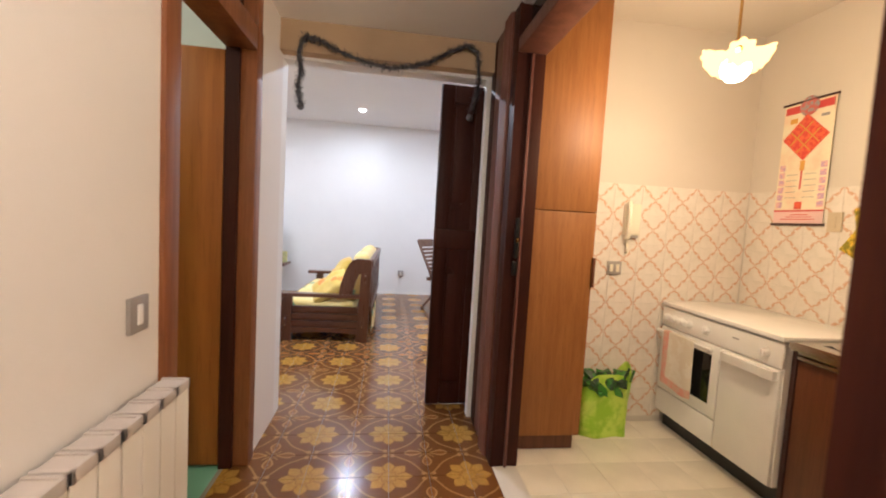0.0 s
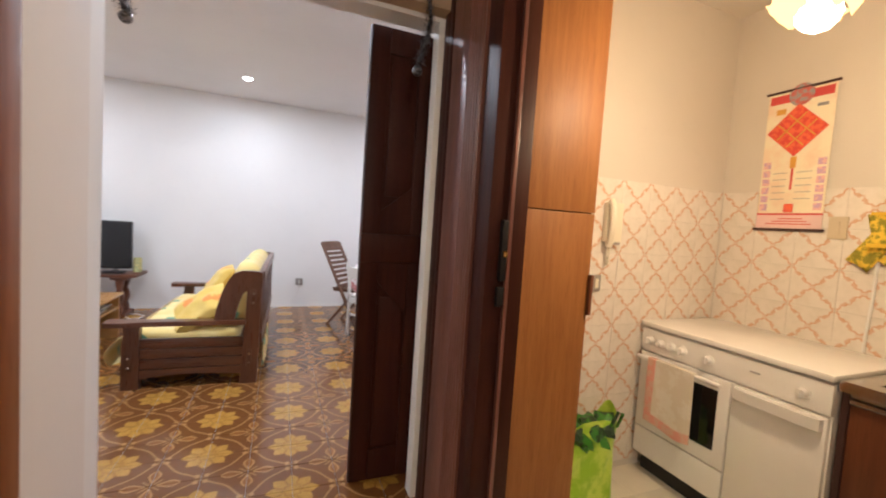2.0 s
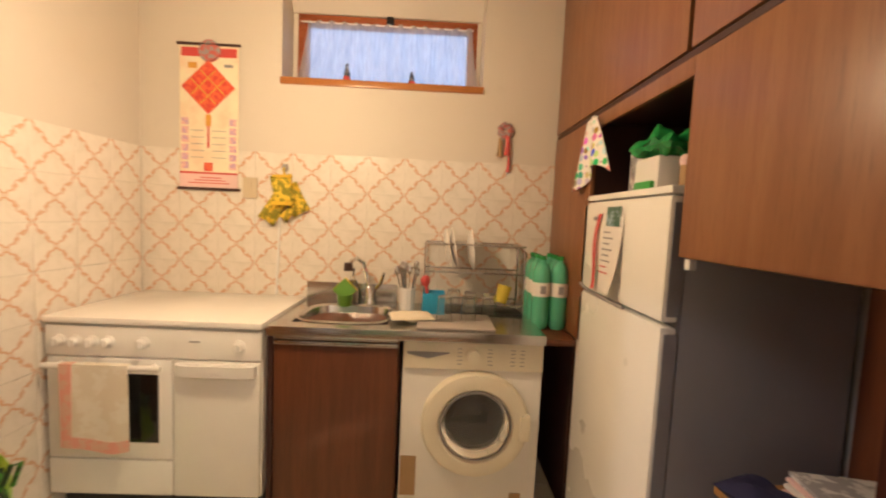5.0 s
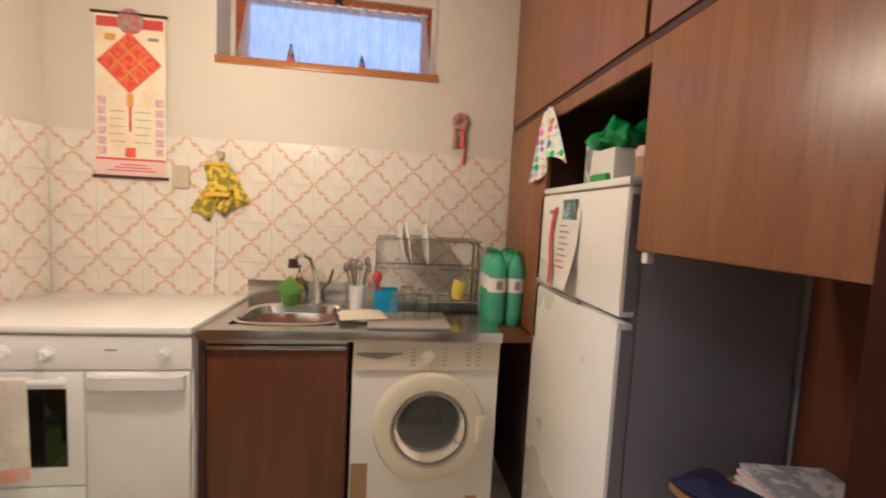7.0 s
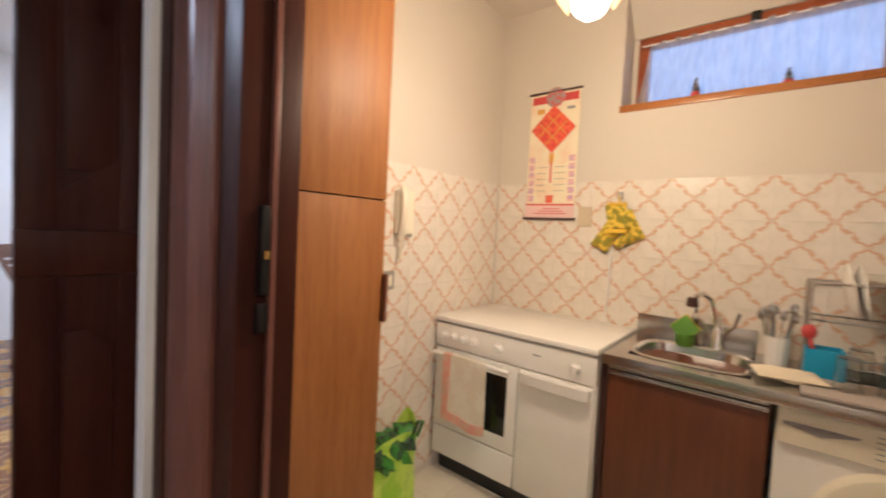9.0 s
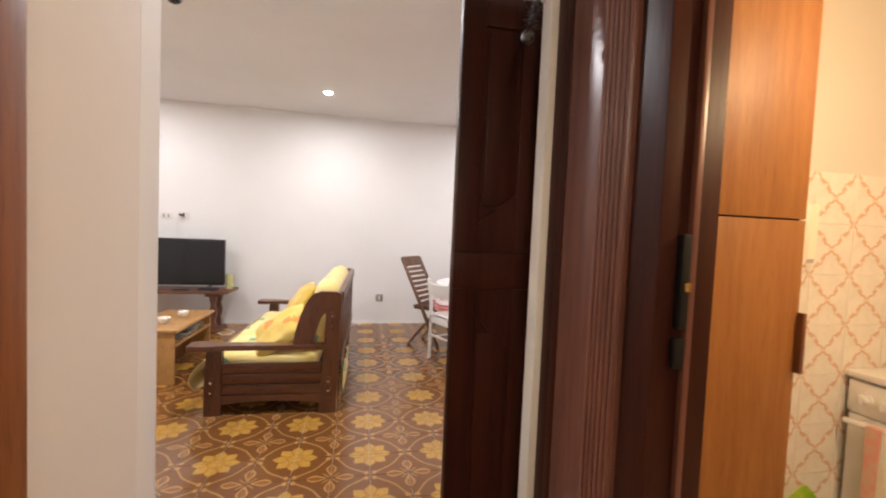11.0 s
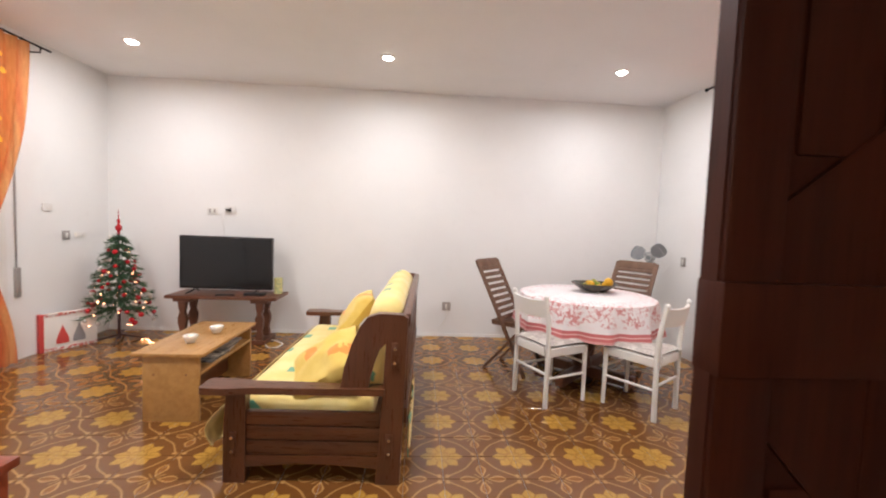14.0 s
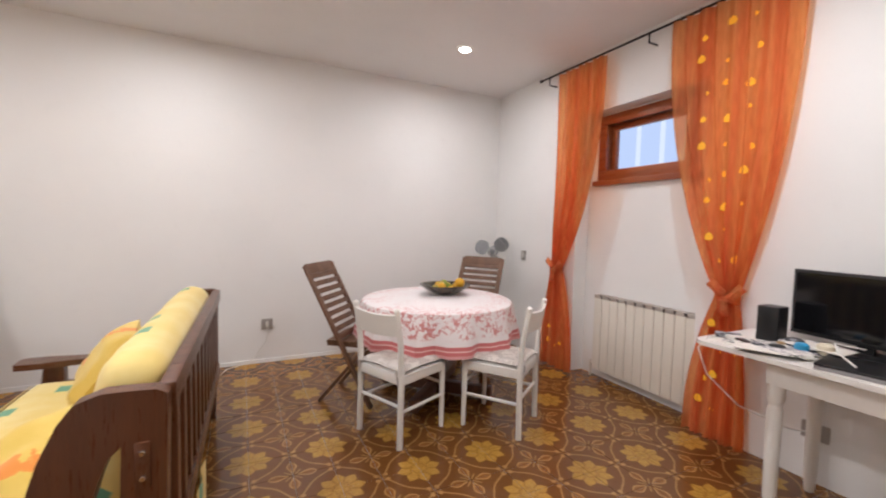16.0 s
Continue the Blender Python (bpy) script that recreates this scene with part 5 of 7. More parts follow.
# boards carry the compartment's inner shade in their colour
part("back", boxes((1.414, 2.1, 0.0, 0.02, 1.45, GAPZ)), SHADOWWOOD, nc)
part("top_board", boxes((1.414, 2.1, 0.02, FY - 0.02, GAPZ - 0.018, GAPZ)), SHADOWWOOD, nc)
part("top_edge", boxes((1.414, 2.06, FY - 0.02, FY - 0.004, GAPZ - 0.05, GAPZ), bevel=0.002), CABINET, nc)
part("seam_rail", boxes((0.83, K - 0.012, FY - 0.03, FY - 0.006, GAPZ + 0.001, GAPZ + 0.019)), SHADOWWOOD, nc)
# things on the fridge
def hang(u, v):
    w = 0.04 + 0.125 * v ** 0.8
    return (2.03 - (u - 0.5) * 2 * w, FY + 0.02 + 0.018 * math.sin(u * 11) * v, 1.755 - v * (0.24 + 0.045 * math.sin(u * 5 + 1)))
hc = thing("dotted_cloth", "white cotton cloth with coloured dots hung above the fridge", "cloth")
bm = bmesh.new()
sheet(bm, 20, 14, hang, 0.003)
part("cloth", bm, DOTS, hc)
bm = bmesh.new()
tube(bm, [(2.03, FY, 1.765), (2.03, FY + 0.02, 1.765), (2.03, FY + 0.022, 1.75)], 0.004)
part("hook", bm, PLASTICW, hc)
single("paper_roll", lathe(bmesh.new(), [(0.001, 0), (0.045, 0), (0.045, 0.17), (0.001, 0.17)], seg=20), PAPERMISC, "striped paper bag on the fridge", "bag", pose(1.93, 0.42, 1.447))
fb = thing("food_box", "translucent tub with a green bag on the fridge", "box", pose(1.75, 0.4, 1.447))
part("tub", boxes((-0.075, 0.085, -0.08, 0.1, 0, 0.12), bevel=0.02), PAPER, fb)
part("green_bag", pillow(bmesh.new(), 0.1, 0.1, 0.04, pose(-0.02, 0.02, 0.15, 0, 0, 10), 24, 0.07), GREENBAG, fb, "crumpled green plastic bag")
part("green_base", boxes((-0.06, 0.05, 0.09, 0.115, 0.0, 0.035), bevel=0.008), GREENP, fb)
for i, (xx, mt) in enumerate(((1.56, PINK), (1.51, BLUEP), (1.48, PAPER))):
    j = thing("spice_jar", "small cork-coloured jar with pastel lid on the fridge", "jar", pose(xx, 0.47, 1.447), "jars on the fridge")
    part("jar", lathe(bmesh.new(), [(0.001, 0), (0.022, 0), (0.022, 0.07), (0.001, 0.07)], seg=16), CARD, j)
    part("lid", lathe(bmesh.new(), [(0.024, 0.068), (0.026, 0.085), (0.018, 0.1), (0.001, 0.102)], seg=16), mt, j)

# dark panel and small table in the recess beside the fridge
structure("panel_recess", boxes((0.84, FX0 - 0.01, KS, KS + 0.02, 0, 1.25)), BASEWOOD, "dark brown panel behind the small table")
kt0 = thing("side_table", "small light wooden side table beside the fridge", "table")
part("tabletop", boxes((0.88, 1.4, 0.0, 0.42, 0.61, 0.64), bevel=0.005), BEECH, kt0)
for lx in (0.91, 1.34):
    for ly in (0.03, 0.36):
        part("leg", boxes((lx, lx + 0.04, ly, ly + 0.04, 0, 0.61), bevel=0.003), BEECH, kt0)
for i in range(5):
    single("magazine", boxes((-0.11, 0.11, -0.15, 0.15, 0, 0.011), bevel=0.002), (PAPERMISC, PINK, PAPER, PINK, PAPERMISC)[i], "glossy magazine in an untidy stack on the side table", "magazine", pose(1.2, 0.165, 0.64 + i * 0.0125, 0, 0, 96 - 4 * i), "stack of magazines")
single("folded_cloth", pillow(bmesh.new(), 0.1, 0.07, 0.025, pose(1.29, 0.355, 0.664, 0, 0, 20), 12, 0.02), plain("navy_cloth", (0.02, 0.02, 0.07), 0.9, relief=0.4), "folded navy blue cloth on the side table", "cloth")

# wall things
ca = thing("wall_calendar", "long scroll calendar with red diamond and pink foot", "calendar", pose(0, -0.014, -0.011))
KX = K - 0.018
def scroll(name, y0, y1, z0, z1, mat_, lift=0.0, bev=0.0):
    return part(name, boxes((KX - 0.002 - lift, KX - lift, y0, y1, z0, z1), bevel=bev), mat_, ca)
scroll("sheet", 2.285, 2.59, 1.44, 2.18, CALPAPER)
scroll("top_band", 2.295, 2.58, 2.12, 2.165, RED, 0.002)
scroll("foot_band", 2.285, 2.59, 1.44, 1.515, PINK, 0.002)
scroll("foot_line", 2.285, 2.59, 1.515, 1.525, RED, 0.002)
for k in range(3):
    scroll("print_line", 2.33 + 0.02 * k, 2.54 - 0.03 * k, 1.465 + 0.014 * k, 1.47 + 0.014 * k, RED, 0.004)
for z in (1.437, 2.183):
    bm = bmesh.new()
    rod(bm, (KX - 0.004, 2.275, z), (KX - 0.004, 2.6, z), 0.007, seg=10)
    part("rod", bm, SHADOWWOOD, ca)
yc = 2.44
bm = bmesh.new()
rot = Matrix.Translation((KX - 0.004, yc, 1.965)) @ Matrix.Rotation(radians(45), 4, "X")
box(bm, -0.004, 0, -0.098, 0.098, -0.098, 0.098, bevel=0.001, m=rot)
part("diamond", bm, ORANGERED, ca, "orange-red diamond emblem")
for k in (-1, 1):
    for ax in (0, 1):
        bm = bmesh.new()
        r = (-0.0062, -0.004, k * 0.033 - 0.003, k * 0.033 + 0.003, -0.09, 0.09) if ax else (-0.0062, -0.004, -0.09, 0.09, k * 0.033 - 0.003, k * 0.033 + 0.003)
        box(bm, *r, m=rot)
        part("diamond_line", bm, GOLD, ca)
bm = lathe(bmesh.new(), [(0.001, 0.006), (0.05, 0.006), (0.058, 0.0)], seg=28)
bmesh.ops.transform(bm, matrix=Matrix.Translation((KX - 0.004, yc - 0.005, 2.15)) @ Matrix.Rotation(radians(-90), 4, "Y"), verts=bm.verts)
part("medallion", bm, mottled("grey_red_medallion", (0.3, 0.28, 0.28), (0.5, 0.12, 0.1), 50, 0.5), ca, "round grey and red medallion")
scroll("tassel", yc - 0.014, yc + 0.014, 1.765, 1.825, GOLD, 0.003, 0.001)
scroll("tassel_cord", yc - 0.005, yc + 0.005, 1.65, 1.765, RED, 0.003)
scroll("lantern", yc - 0.022, yc + 0.022, 1.53, 1.575, ORANGERED, 0.003, 0.001)
for k in range(6):
    for y0 in (2.295, 2.545):
        scroll("flower_block", y0, y0 + 0.035, 1.54 + k * 0.046, 1.576 + k * 0.046, LILAC, 0.002)
    if k < 5:
        scroll("print_line", 2.35, 2.42, 1.6 + k * 0.035, 1.603 + k * 0.035, GREYPRINT, 0.002)
        scroll("print_line", 2.465, 2.53, 1.6 + k * 0.035, 1.603 + k * 0.035, GREYPRINT, 0.002)
scroll("ornament", 2.5, 2.545, 2.06, 2.09, GOLD, 0.002)
scroll("ornament", 2.315, 2.36, 2.07, 2.085, GREYPRINT, 0.002)
socket("wall_socket", pose(K - 0.01, 2.207, 1.442) @ EAST, 0.075, 0.11, BEIGEPL, "beige blanking plate on the tiles", "socket", 1, BEIGEPL)
mi = thing("oven_mitt", "yellow floral oven mitts hanging on the tiles", "oven mitt", pose(K - 0.03, 2.02, 1.41) @ EAST)
part("mitt", pillow(bmesh.new(), 0.05, 0.1, 0.018, pose(-0.045, 0.0, -0.06, 90, 32, 0), 12, 0.03), MITT, mi)
part("mitt", pillow(bmesh.new(), 0.05, 0.085, 0.016, pose(0.055, 0.004, -0.02, 90, -28, 0), 12, 0.03), MITT, mi)
part("thumb", pillow(bmesh.new(), 0.025, 0.05, 0.014, pose(0.03, -0.012, -0.09, 90, 40, 0), 8, 0.01), MITT, mi)
part("pot_holder", pillow(bmesh.new(), 0.055, 0.075, 0.012, pose(0.0, -0.028, 0.03, 90, -10, 0), 10, 0.012, 8), MITT, mi)
for z0, z1, w0 in ((-0.055, -0.035, 0.055), (0.09, 0.105, 0.05)):
    part("band", boxes((-w0, w0, -0.046, -0.032, z0, z1), bevel=0.004), MITTY, mi, "plain yellow band")
bm = bmesh.new()
tube(bm, [(0, -0.005, 0.15), (0, -0.02, 0.13), (0.01, -0.02, 0.09)], 0.005)
part("loop", bm, MITTY, mi)
part("hook", boxes((-0.012, 0.012, -0.012, 0.022, 0.13, 0.165), bevel=0.004), GREYMETAL, mi)
cb = bmesh.new()
tube(cb, [(K - 0.014, 2.05, 1.3), (K - 0.014, 2.052, 1.1), (K - 0.014, 2.06, 0.95), (K - 0.016, 2.06, 0.87)], 0.007)
single("wall_cable", cb, PLASTICW, "white cable running down the tiles behind the cooker", "cable")
kn = thing("red_ornament", "red knot ornament with tassel on the kitchen wall", "ornament", pose(K - 0.004, 0.85, 1.8) @ EAST)
bm = bmesh.new()
for k in range(7):
    a = 2 * math.pi * k / 7
    ball(bm, (0.028 * math.cos(a), -0.012, 0.01 + 0.028 * math.sin(a)), 0.019, (1, 0.5, 1), 2)
part("rosette", bm, mottled("grey_red_medallion_2", (0.34, 0.3, 0.3), (0.45, 0.12, 0.1), 60, 0.6), kn, "grey and red rosette")
for dx, z0, z1, r, mt in ((0.012, -0.02, -0.12, 0.013, RED), (-0.03, -0.03, -0.13, 0.012, CARD), (0.02, -0.12, -0.21, 0.008, RED)):
    bm = bmesh.new()
    tube(bm, [(dx, -0.015, z0), (dx + 0.004, -0.017, (z0 + z1) / 2), (dx, -0.015, z1)], lambda f, r=r: r * (0.6 + 0.6 * f))
    part("tassel", bm, mt, kn)
ic = thing("intercom_phone", "ivory intercom handset on the tiled wall", "intercom", pose(1.71, KN - 0.03, 1.398))
part("base", boxes((-0.05, 0.06, -0.035, 0, -0.1, 0.11), bevel=0.01), ENAMEL2, ic)
bm = bmesh.new()
tube(bm, [(-0.03, -0.035, 0.12), (-0.034, -0.055, 0.09), (-0.03, -0.058, 0.0), (-0.034, -0.055, -0.09), (-0.03, -0.035, -0.12)], 0.018, 10)
part("handset", bm, ENAMEL2, ic)
part("key_strip", boxes((-0.03, 0.05, -0.034, -0.029, -0.115, -0.1), bevel=0.002), GREYMETAL, ic)
bm = bmesh.new()
tube(bm, [(-0.02 + 0.008 * math.sin(k * 1.7), -0.03 + 0.008 * math.cos(k * 1.7), -0.12 - 0.1 * math.sin(k / 30 * math.pi)) for k in range(31)], 0.004, 6)
part("coiled_cord", bm, ENAMEL2, ic)
socket("wall_socket", pose(1.625, KN - 0.029, 1.073), 0.1, 0.09, GREYMETAL, "grey double socket on the tiled wall", "socket", 2, ENAMEL2)

# shopping bag
def bag_side(u, v):
    a = u * 2 * math.pi
    w, d = 0.165 + 0.02 * v, 0.09 * (1 - 0.35 * v)
    e = 0.6
    cx, cy = math.cos(a), math.sin(a)
    k = 0.02 * noise.noise(Vector((cx * 2, cy * 2, v * 4)))
    top = 0.37 + 0.07 * cx * abs(cx) + 0.03 * math.sin(3 * a)
    return (1.545 + (abs(cx) ** e * (1 if cx > 0 else -1)) * (w + k), 2.66 + (abs(cy) ** e * (1 if cy > 0 else -1)) * (d + k), 0.004 + v * top)
bg = thing("shopping_bag", "lime green printed shopping bag standing on the floor", "bag")
part("bag", sheet(bmesh.new(), 36, 12, bag_side, 0.002), BAG, bg)
for k in range(9):
    part("packet", pillow(bmesh.new(), 0.05, 0.07, 0.03, pose(1.44 + 0.026 * k, 2.64 + 0.02 * math.sin(k * 2), 0.33 + 0.04 * math.sin(k * 1.7), 40 * math.sin(k), 30 * math.cos(k), k * 40), 6, 0.02), BAGIN, bg, "dark green packet")
bm = bmesh.new()
tube(bm, [(1.64, 2.58, 0.38), (1.66, 2.56, 0.46), (1.7, 2.57, 0.44), (1.7, 2.6, 0.36)], 0.008)
part("strap", bm, BAGIN, bg)

# pendant lamp
pl = thing("pendant_lamp", "lit pendant lamp with ruffled amber glass shades", "lamp", pose(*LAMP))
SH = Matrix.Scale(0.78, 4)
bm = bmesh.new()
rod(bm, (0, 0, 0.1), (0, 0, KC - LAMP[2] - 0.02), 0.006, seg=8)
part("cord", bm, BRASS, pl)
part("ceiling_cup", lathe(bmesh.new(), [(0.05, KC - LAMP[2]), (0.045, KC - LAMP[2] - 0.02), (0.01, KC - LAMP[2] - 0.04)], seg=20), BRASS, pl)
part("hub", lathe(bmesh.new(), [(0.008, 0.12), (0.03, 0.1), (0.035, 0.075), (0.02, 0.06), (0.001, 0.06)], seg=20), BRASS, pl)
for k in range(5):
    a = radians(72 * k + 20)
    bm = lathe(bmesh.new(), [(0.018, 0.0), (0.03, -0.02), (0.042, -0.05), (0.068, -0.085)], seg=40, wave=lambda t, r: 1 + 0.035 * r * math.cos(8 * t))
    bmesh.ops.transform(bm, matrix=Matrix.Translation((0.05 * math.cos(a), 0.05 * math.sin(a), 0.06)) @ Matrix.Rotation(a, 4, "Z") @ Matrix.Rotation(radians(-58), 4, "Y") @ SH, verts=bm.verts)
    part("shade", bm, SHADE, pl, "ruffled amber glass shade")
bulb = part("bulb", ball(bmesh.new(), (0, 0, -0.005), 0.058), BULB, pl, "glowing round bulb")
bulb.visible_shadow = False

# lace curtain and figurines
lc = thing("lace_curtain", "white gathered lace curtain on the kitchen window", "curtain")
def lace(u, v):
    side = (u - 0.5) * 2
    y = 1.505 + side * (0.462 + 0.045 * v ** 1.5)
    return (K + 0.15 - 0.012 * math.sin(u * 75) * (0.5 + v * 0.5) - 0.05 * v * abs(side) ** 8, y, FZ1 - 0.056 - v * 0.352 + 0.006 * math.sin(u * 90) * (1 - v))
part("lace", sheet(bmesh.new(), 120, 8, lace), LACE, lc)
bm = bmesh.new()
rod(bm, (K + 0.15, VY0 + 0.05, FZ1 - 0.062), (K + 0.15, VY1 - 0.05, FZ1 - 0.062), 0.004, seg=6)
part("curtain_wire", bm, PLASTICW, lc)
for fy, fh in ((1.72, 0.1), (1.37, 0.075)):
    fg = thing("figurine", "tiny grey bottle-shaped figurine on the sill", "figurine", pose(K + 0.04, fy, VZ0 + 0.004), "figurines on the sill")
    part("figure", lathe(bmesh.new(), [(0.018, 0), (0.018, fh * 0.35), (0.008, fh * 0.8), (0.006, fh)], seg=14, close=True), GREYMISC, fg)
    part("foot", lathe(bmesh.new(), [(0.02, 0), (0.0205, fh * 0.2), (0.018, fh * 0.3)], seg=14), RED, fg, "red foot")


# ================= living room =================
# sofa with exposed wooden frame; seat faces -x
SY0, SY1 = 4.5, 6.3
sofa = thing("sofa", "walnut-stained wooden sofa with yellow throw covers", "sofa", pose(-0.05, 4.5, 0, 0, 0, -1.4) @ pose(0.05, -4.5, 0))


def sofa_end(y, out):
    """One end of the frame; out is the side that shows the bolts."""
    t = 0.055
    part("front_post", upright([(-0.945, 0), (-0.837, 0), (-0.837, 0.465), (-0.93, 0.465), (-0.945, 0.3)], y=y + t, thick=t), SOFAPOST, sofa)
    part("rear_post", upright([(-0.185, 0), (-0.062, 0), (-0.052, 0.4), (-0.042, 0.86), (-0.068, 0.875), (-0.15, 0.878), (-0.15, 0.7), (-0.16, 0.45)], y=y + t, thick=t), SOFAPOST, sofa)
    part("wing", upright([(-0.375, 0.47), (-0.355, 0.6), (-0.32, 0.72), (-0.28, 0.81), (-0.245, 0.858), (-0.19, 0.878), (-0.148, 0.878), (-0.148, 0.73), (-0.178, 0.7), (-0.2, 0.64), (-0.222, 0.56), (-0.235, 0.47)], y=y + t, thick=t), SOFAPOST, sofa)
    for k in range(3):
        part("side_board", boxes((-0.845, -0.17, y + 0.012, y + t - 0.012, 0.145 + k * 0.075, 0.215 + k * 0.075), bevel=0.004), SOFAWOOD, sofa)
    arch = [(-0.845, 0.06)] + [(-0.845 + 0.67 * i / 10, 0.075 + 0.022 * math.sin(math.pi * i / 10)) for i in range(11)] + [(-0.17, 0.06), (-0.17, 0.14), (-0.845, 0.14)]
    part("apron", upright(arch, y=y + t - 0.008, thick=t - 0.016), SOFAWOOD, sofa)
    outline = [(-1.045, y - 0.035), (-1.035, y - 0.045), (-0.93, y - 0.05), (-0.8, y - 0.028), (-0.15, y - 0.015), (-0.14, y + 0.06), (-0.8, y + 0.07), (-0.93, y + 0.095), (-1.035, y + 0.09), (-1.05, y + 0.07)]
    bm = bmesh.new()
    plate(bm, outline, 0.466, 0.5)
    bmesh.ops.bevel(bm, geom=[e for e in bm.edges if e.calc_face_angle(0) > 0.9], offset=0.008, segments=2, affect="EDGES")
    part("armrest", bm, SOFAWOOD, sofa)
    for px, pz in ((-0.9, 0.2), (-0.12, 0.2), (-0.102, 0.67)):
        pm = part("bolt_plate", boxes((px - 0.018, px + 0.018, y + out * 0.002 if out > 0 else y - 0.006, y + t + 0.006 if out > 0 else y + 0.002, pz - 0.065, pz + 0.065), bevel=0.004), SOFAPOST, sofa)
        for dz in (-0.035, 0.035):
            bm = bmesh.new()
            yy = y - 0.006 if out < 0 else y + t + 0.006
            rod(bm, (px, yy, pz + dz), (px, yy + out * 0.006, pz + dz), 0.009, 0.007, 12)
            part("bolt", bm, CHROME, pm)


sofa_end(SY0, -1)
sofa_end(SY1 - 0.055, 1)
part("front_rail", boxes((-0.93, -0.9, SY0 + 0.05, SY1 - 0.05, 0.08, 0.27), bevel=0.005), SOFAWOOD, sofa)
part("seat_base", boxes((-0.9, -0.12, SY0 + 0.05, SY1 - 0.05, 0.22, 0.26)), SOFAWOOD, sofa)
part("top_rail", boxes((-0.075, -0.03, SY0 + 0.05, SY1 - 0.05, 0.8, 0.873), bevel=0.008), SOFAWOOD, sofa)
part("low_rail", boxes((-0.075, -0.035, SY0 + 0.05, SY1 - 0.05, 0.3, 0.38), bevel=0.006), SOFAWOOD, sofa)
for k in range(12):
    yy = SY0 + 0.14 + k * 0.14
    part("back_slat", boxes((-0.066, -0.042, yy, yy + 0.055, 0.38, 0.8), bevel=0.004), SOFAPOST, sofa)


def soft_block(bm, x0, x1, y0, y1, z0, z1, r, wob=0.008):
    """A cushion block with rounded edges and a slightly uneven surface."""
    bmesh.ops.create_cube(bm, size=2.0)
    bmesh.ops.subdivide_edges(bm, edges=bm.edges[:], cuts=15, use_grid_fill=True)
    half = Vector(((x1 - x0) / 2, (y1 - y0) / 2, (z1 - z0) / 2))
    mid = Vector(((x0 + x1) / 2, (y0 + y1) / 2, (z0 + z1) / 2))
    for v in bm.verts:
        p = Vector([math.sin(c * math.pi / 2) * h for c, h in zip(v.co, half)])
        core = Vector([max(-(h - r), min(h - r, c)) for c, h in zip(p, half)])
        d = p - core
        p = core + (d.normalized() * r if d.length > 1e-6 else d) + mid
        v.co = p + noise.noise_vector(p * 5) * wob + noise.noise_vector(p * 16) * wob * 0.3
    return bm


part("seat_cushion", soft_block(bmesh.new(), -0.95, -0.22, SY0 + 0.12, SY1 - 0.1, 0.25, 0.40, 0.05), THROW, sofa, "yellow printed seat cover")
bm = soft_block(bmesh.new(), -0.095, 0.095, SY0 + 0.17, SY1 - 0.1, -0.26, 0.27, 0.09)
bmesh.ops.transform(bm, matrix=Matrix.Translation((-0.215, 0, 0.655)) @ Matrix.Rotation(radians(14), 4, "Y"), verts=bm.verts)
part("back_cushion", bm, THROW, sofa, "yellow printed back cover")
bm = bmesh.new()
sheet(bm, 40, 8, lambda u, v: (-0.985 - 0.016 * math.sin(u * 40) * v - 0.075 * math.sin(v * 2.6), SY0 + 0.05 + u * (SY1 - SY0 - 0.1), 0.36 - v * (0.2 + 0.03 * math.sin(u * 9))), 0.004)
part("throw_edge", bm, THROW, sofa, "yellow throw hanging over the front")
part("rear_throw", sheet(bmesh.new(), 30, 6, lambda u, v: (-0.024 - 0.006 * math.sin(u * 30), SY0 + 0.08 + u * 0.55, 0.3 - 0.2 * v + 0.02 * math.sin(u * 8)), 0.003), THROW, sofa)
single("throw_pillow", pillow(bmesh.new(), 0.215, 0.17, 0.075, Matrix(), 16, 0.035), PILLOW, "yellow throw pillow with orange leaf leaning on the armrest", "pillow", pose(-0.5, 4.77, 0.525, 34, -34, -8), "sofa pillows")
single("throw_pillow", pillow(bmesh.new(), 0.21, 0.21, 0.08, Matrix(), 16, 0.03), PILLOW, "yellow throw pillow with orange flower by the rear armrest", "pillow", pose(-0.5, 5.9, 0.57, 0, -52, 8), "sofa pillows")

# coffee table
ct = thing("coffee_table", "light beech laminate coffee table with open shelf", "coffee table")
A, Bx, C, D = -1.79, -1.35, 5.12, 5.98
part("tabletop", boxes((A, Bx, C, D, 0.43, 0.452), bevel=0.004), BEECH, ct)
part("end_panel", boxes((A + 0.06, Bx - 0.03, C + 0.02, C + 0.04, 0, 0.43), bevel=0.002), BEECH, ct)
part("end_panel", boxes((A + 0.06, Bx - 0.03, D - 0.04, D - 0.02, 0, 0.43), bevel=0.002), BEECH, ct)
part("shelf", boxes((A + 0.06, Bx - 0.03, C + 0.04, D - 0.04, 0.3, 0.318)), BEECH, ct)
part("middle_panel", boxes((-1.58, -1.56, C + 0.04, D - 0.04, 0.05, 0.3)), BASEWOOD, ct)
for yy in (C + 0.012, C + 0.012):
    for xx in (-1.66, -1.46):
        bm = bmesh.new()
        rod(bm, (xx, C + 0.021, 0.31), (xx, C + 0.017, 0.31), 0.006, seg=10)
        part("screw_cap", bm, BASEWOOD, ct)
for i in range(4):
    single("magazine", boxes((-1.6, -1.4, 5.35 + i * 0.07, 5.62 + i * 0.07, 0.319 + i * 0.012, 0.329 + i * 0.012), bevel=0.002), PAPERMISC if i % 2 else GREYMISC, "magazine lying on the coffee table shelf", "magazine", None, "magazines in the coffee table")
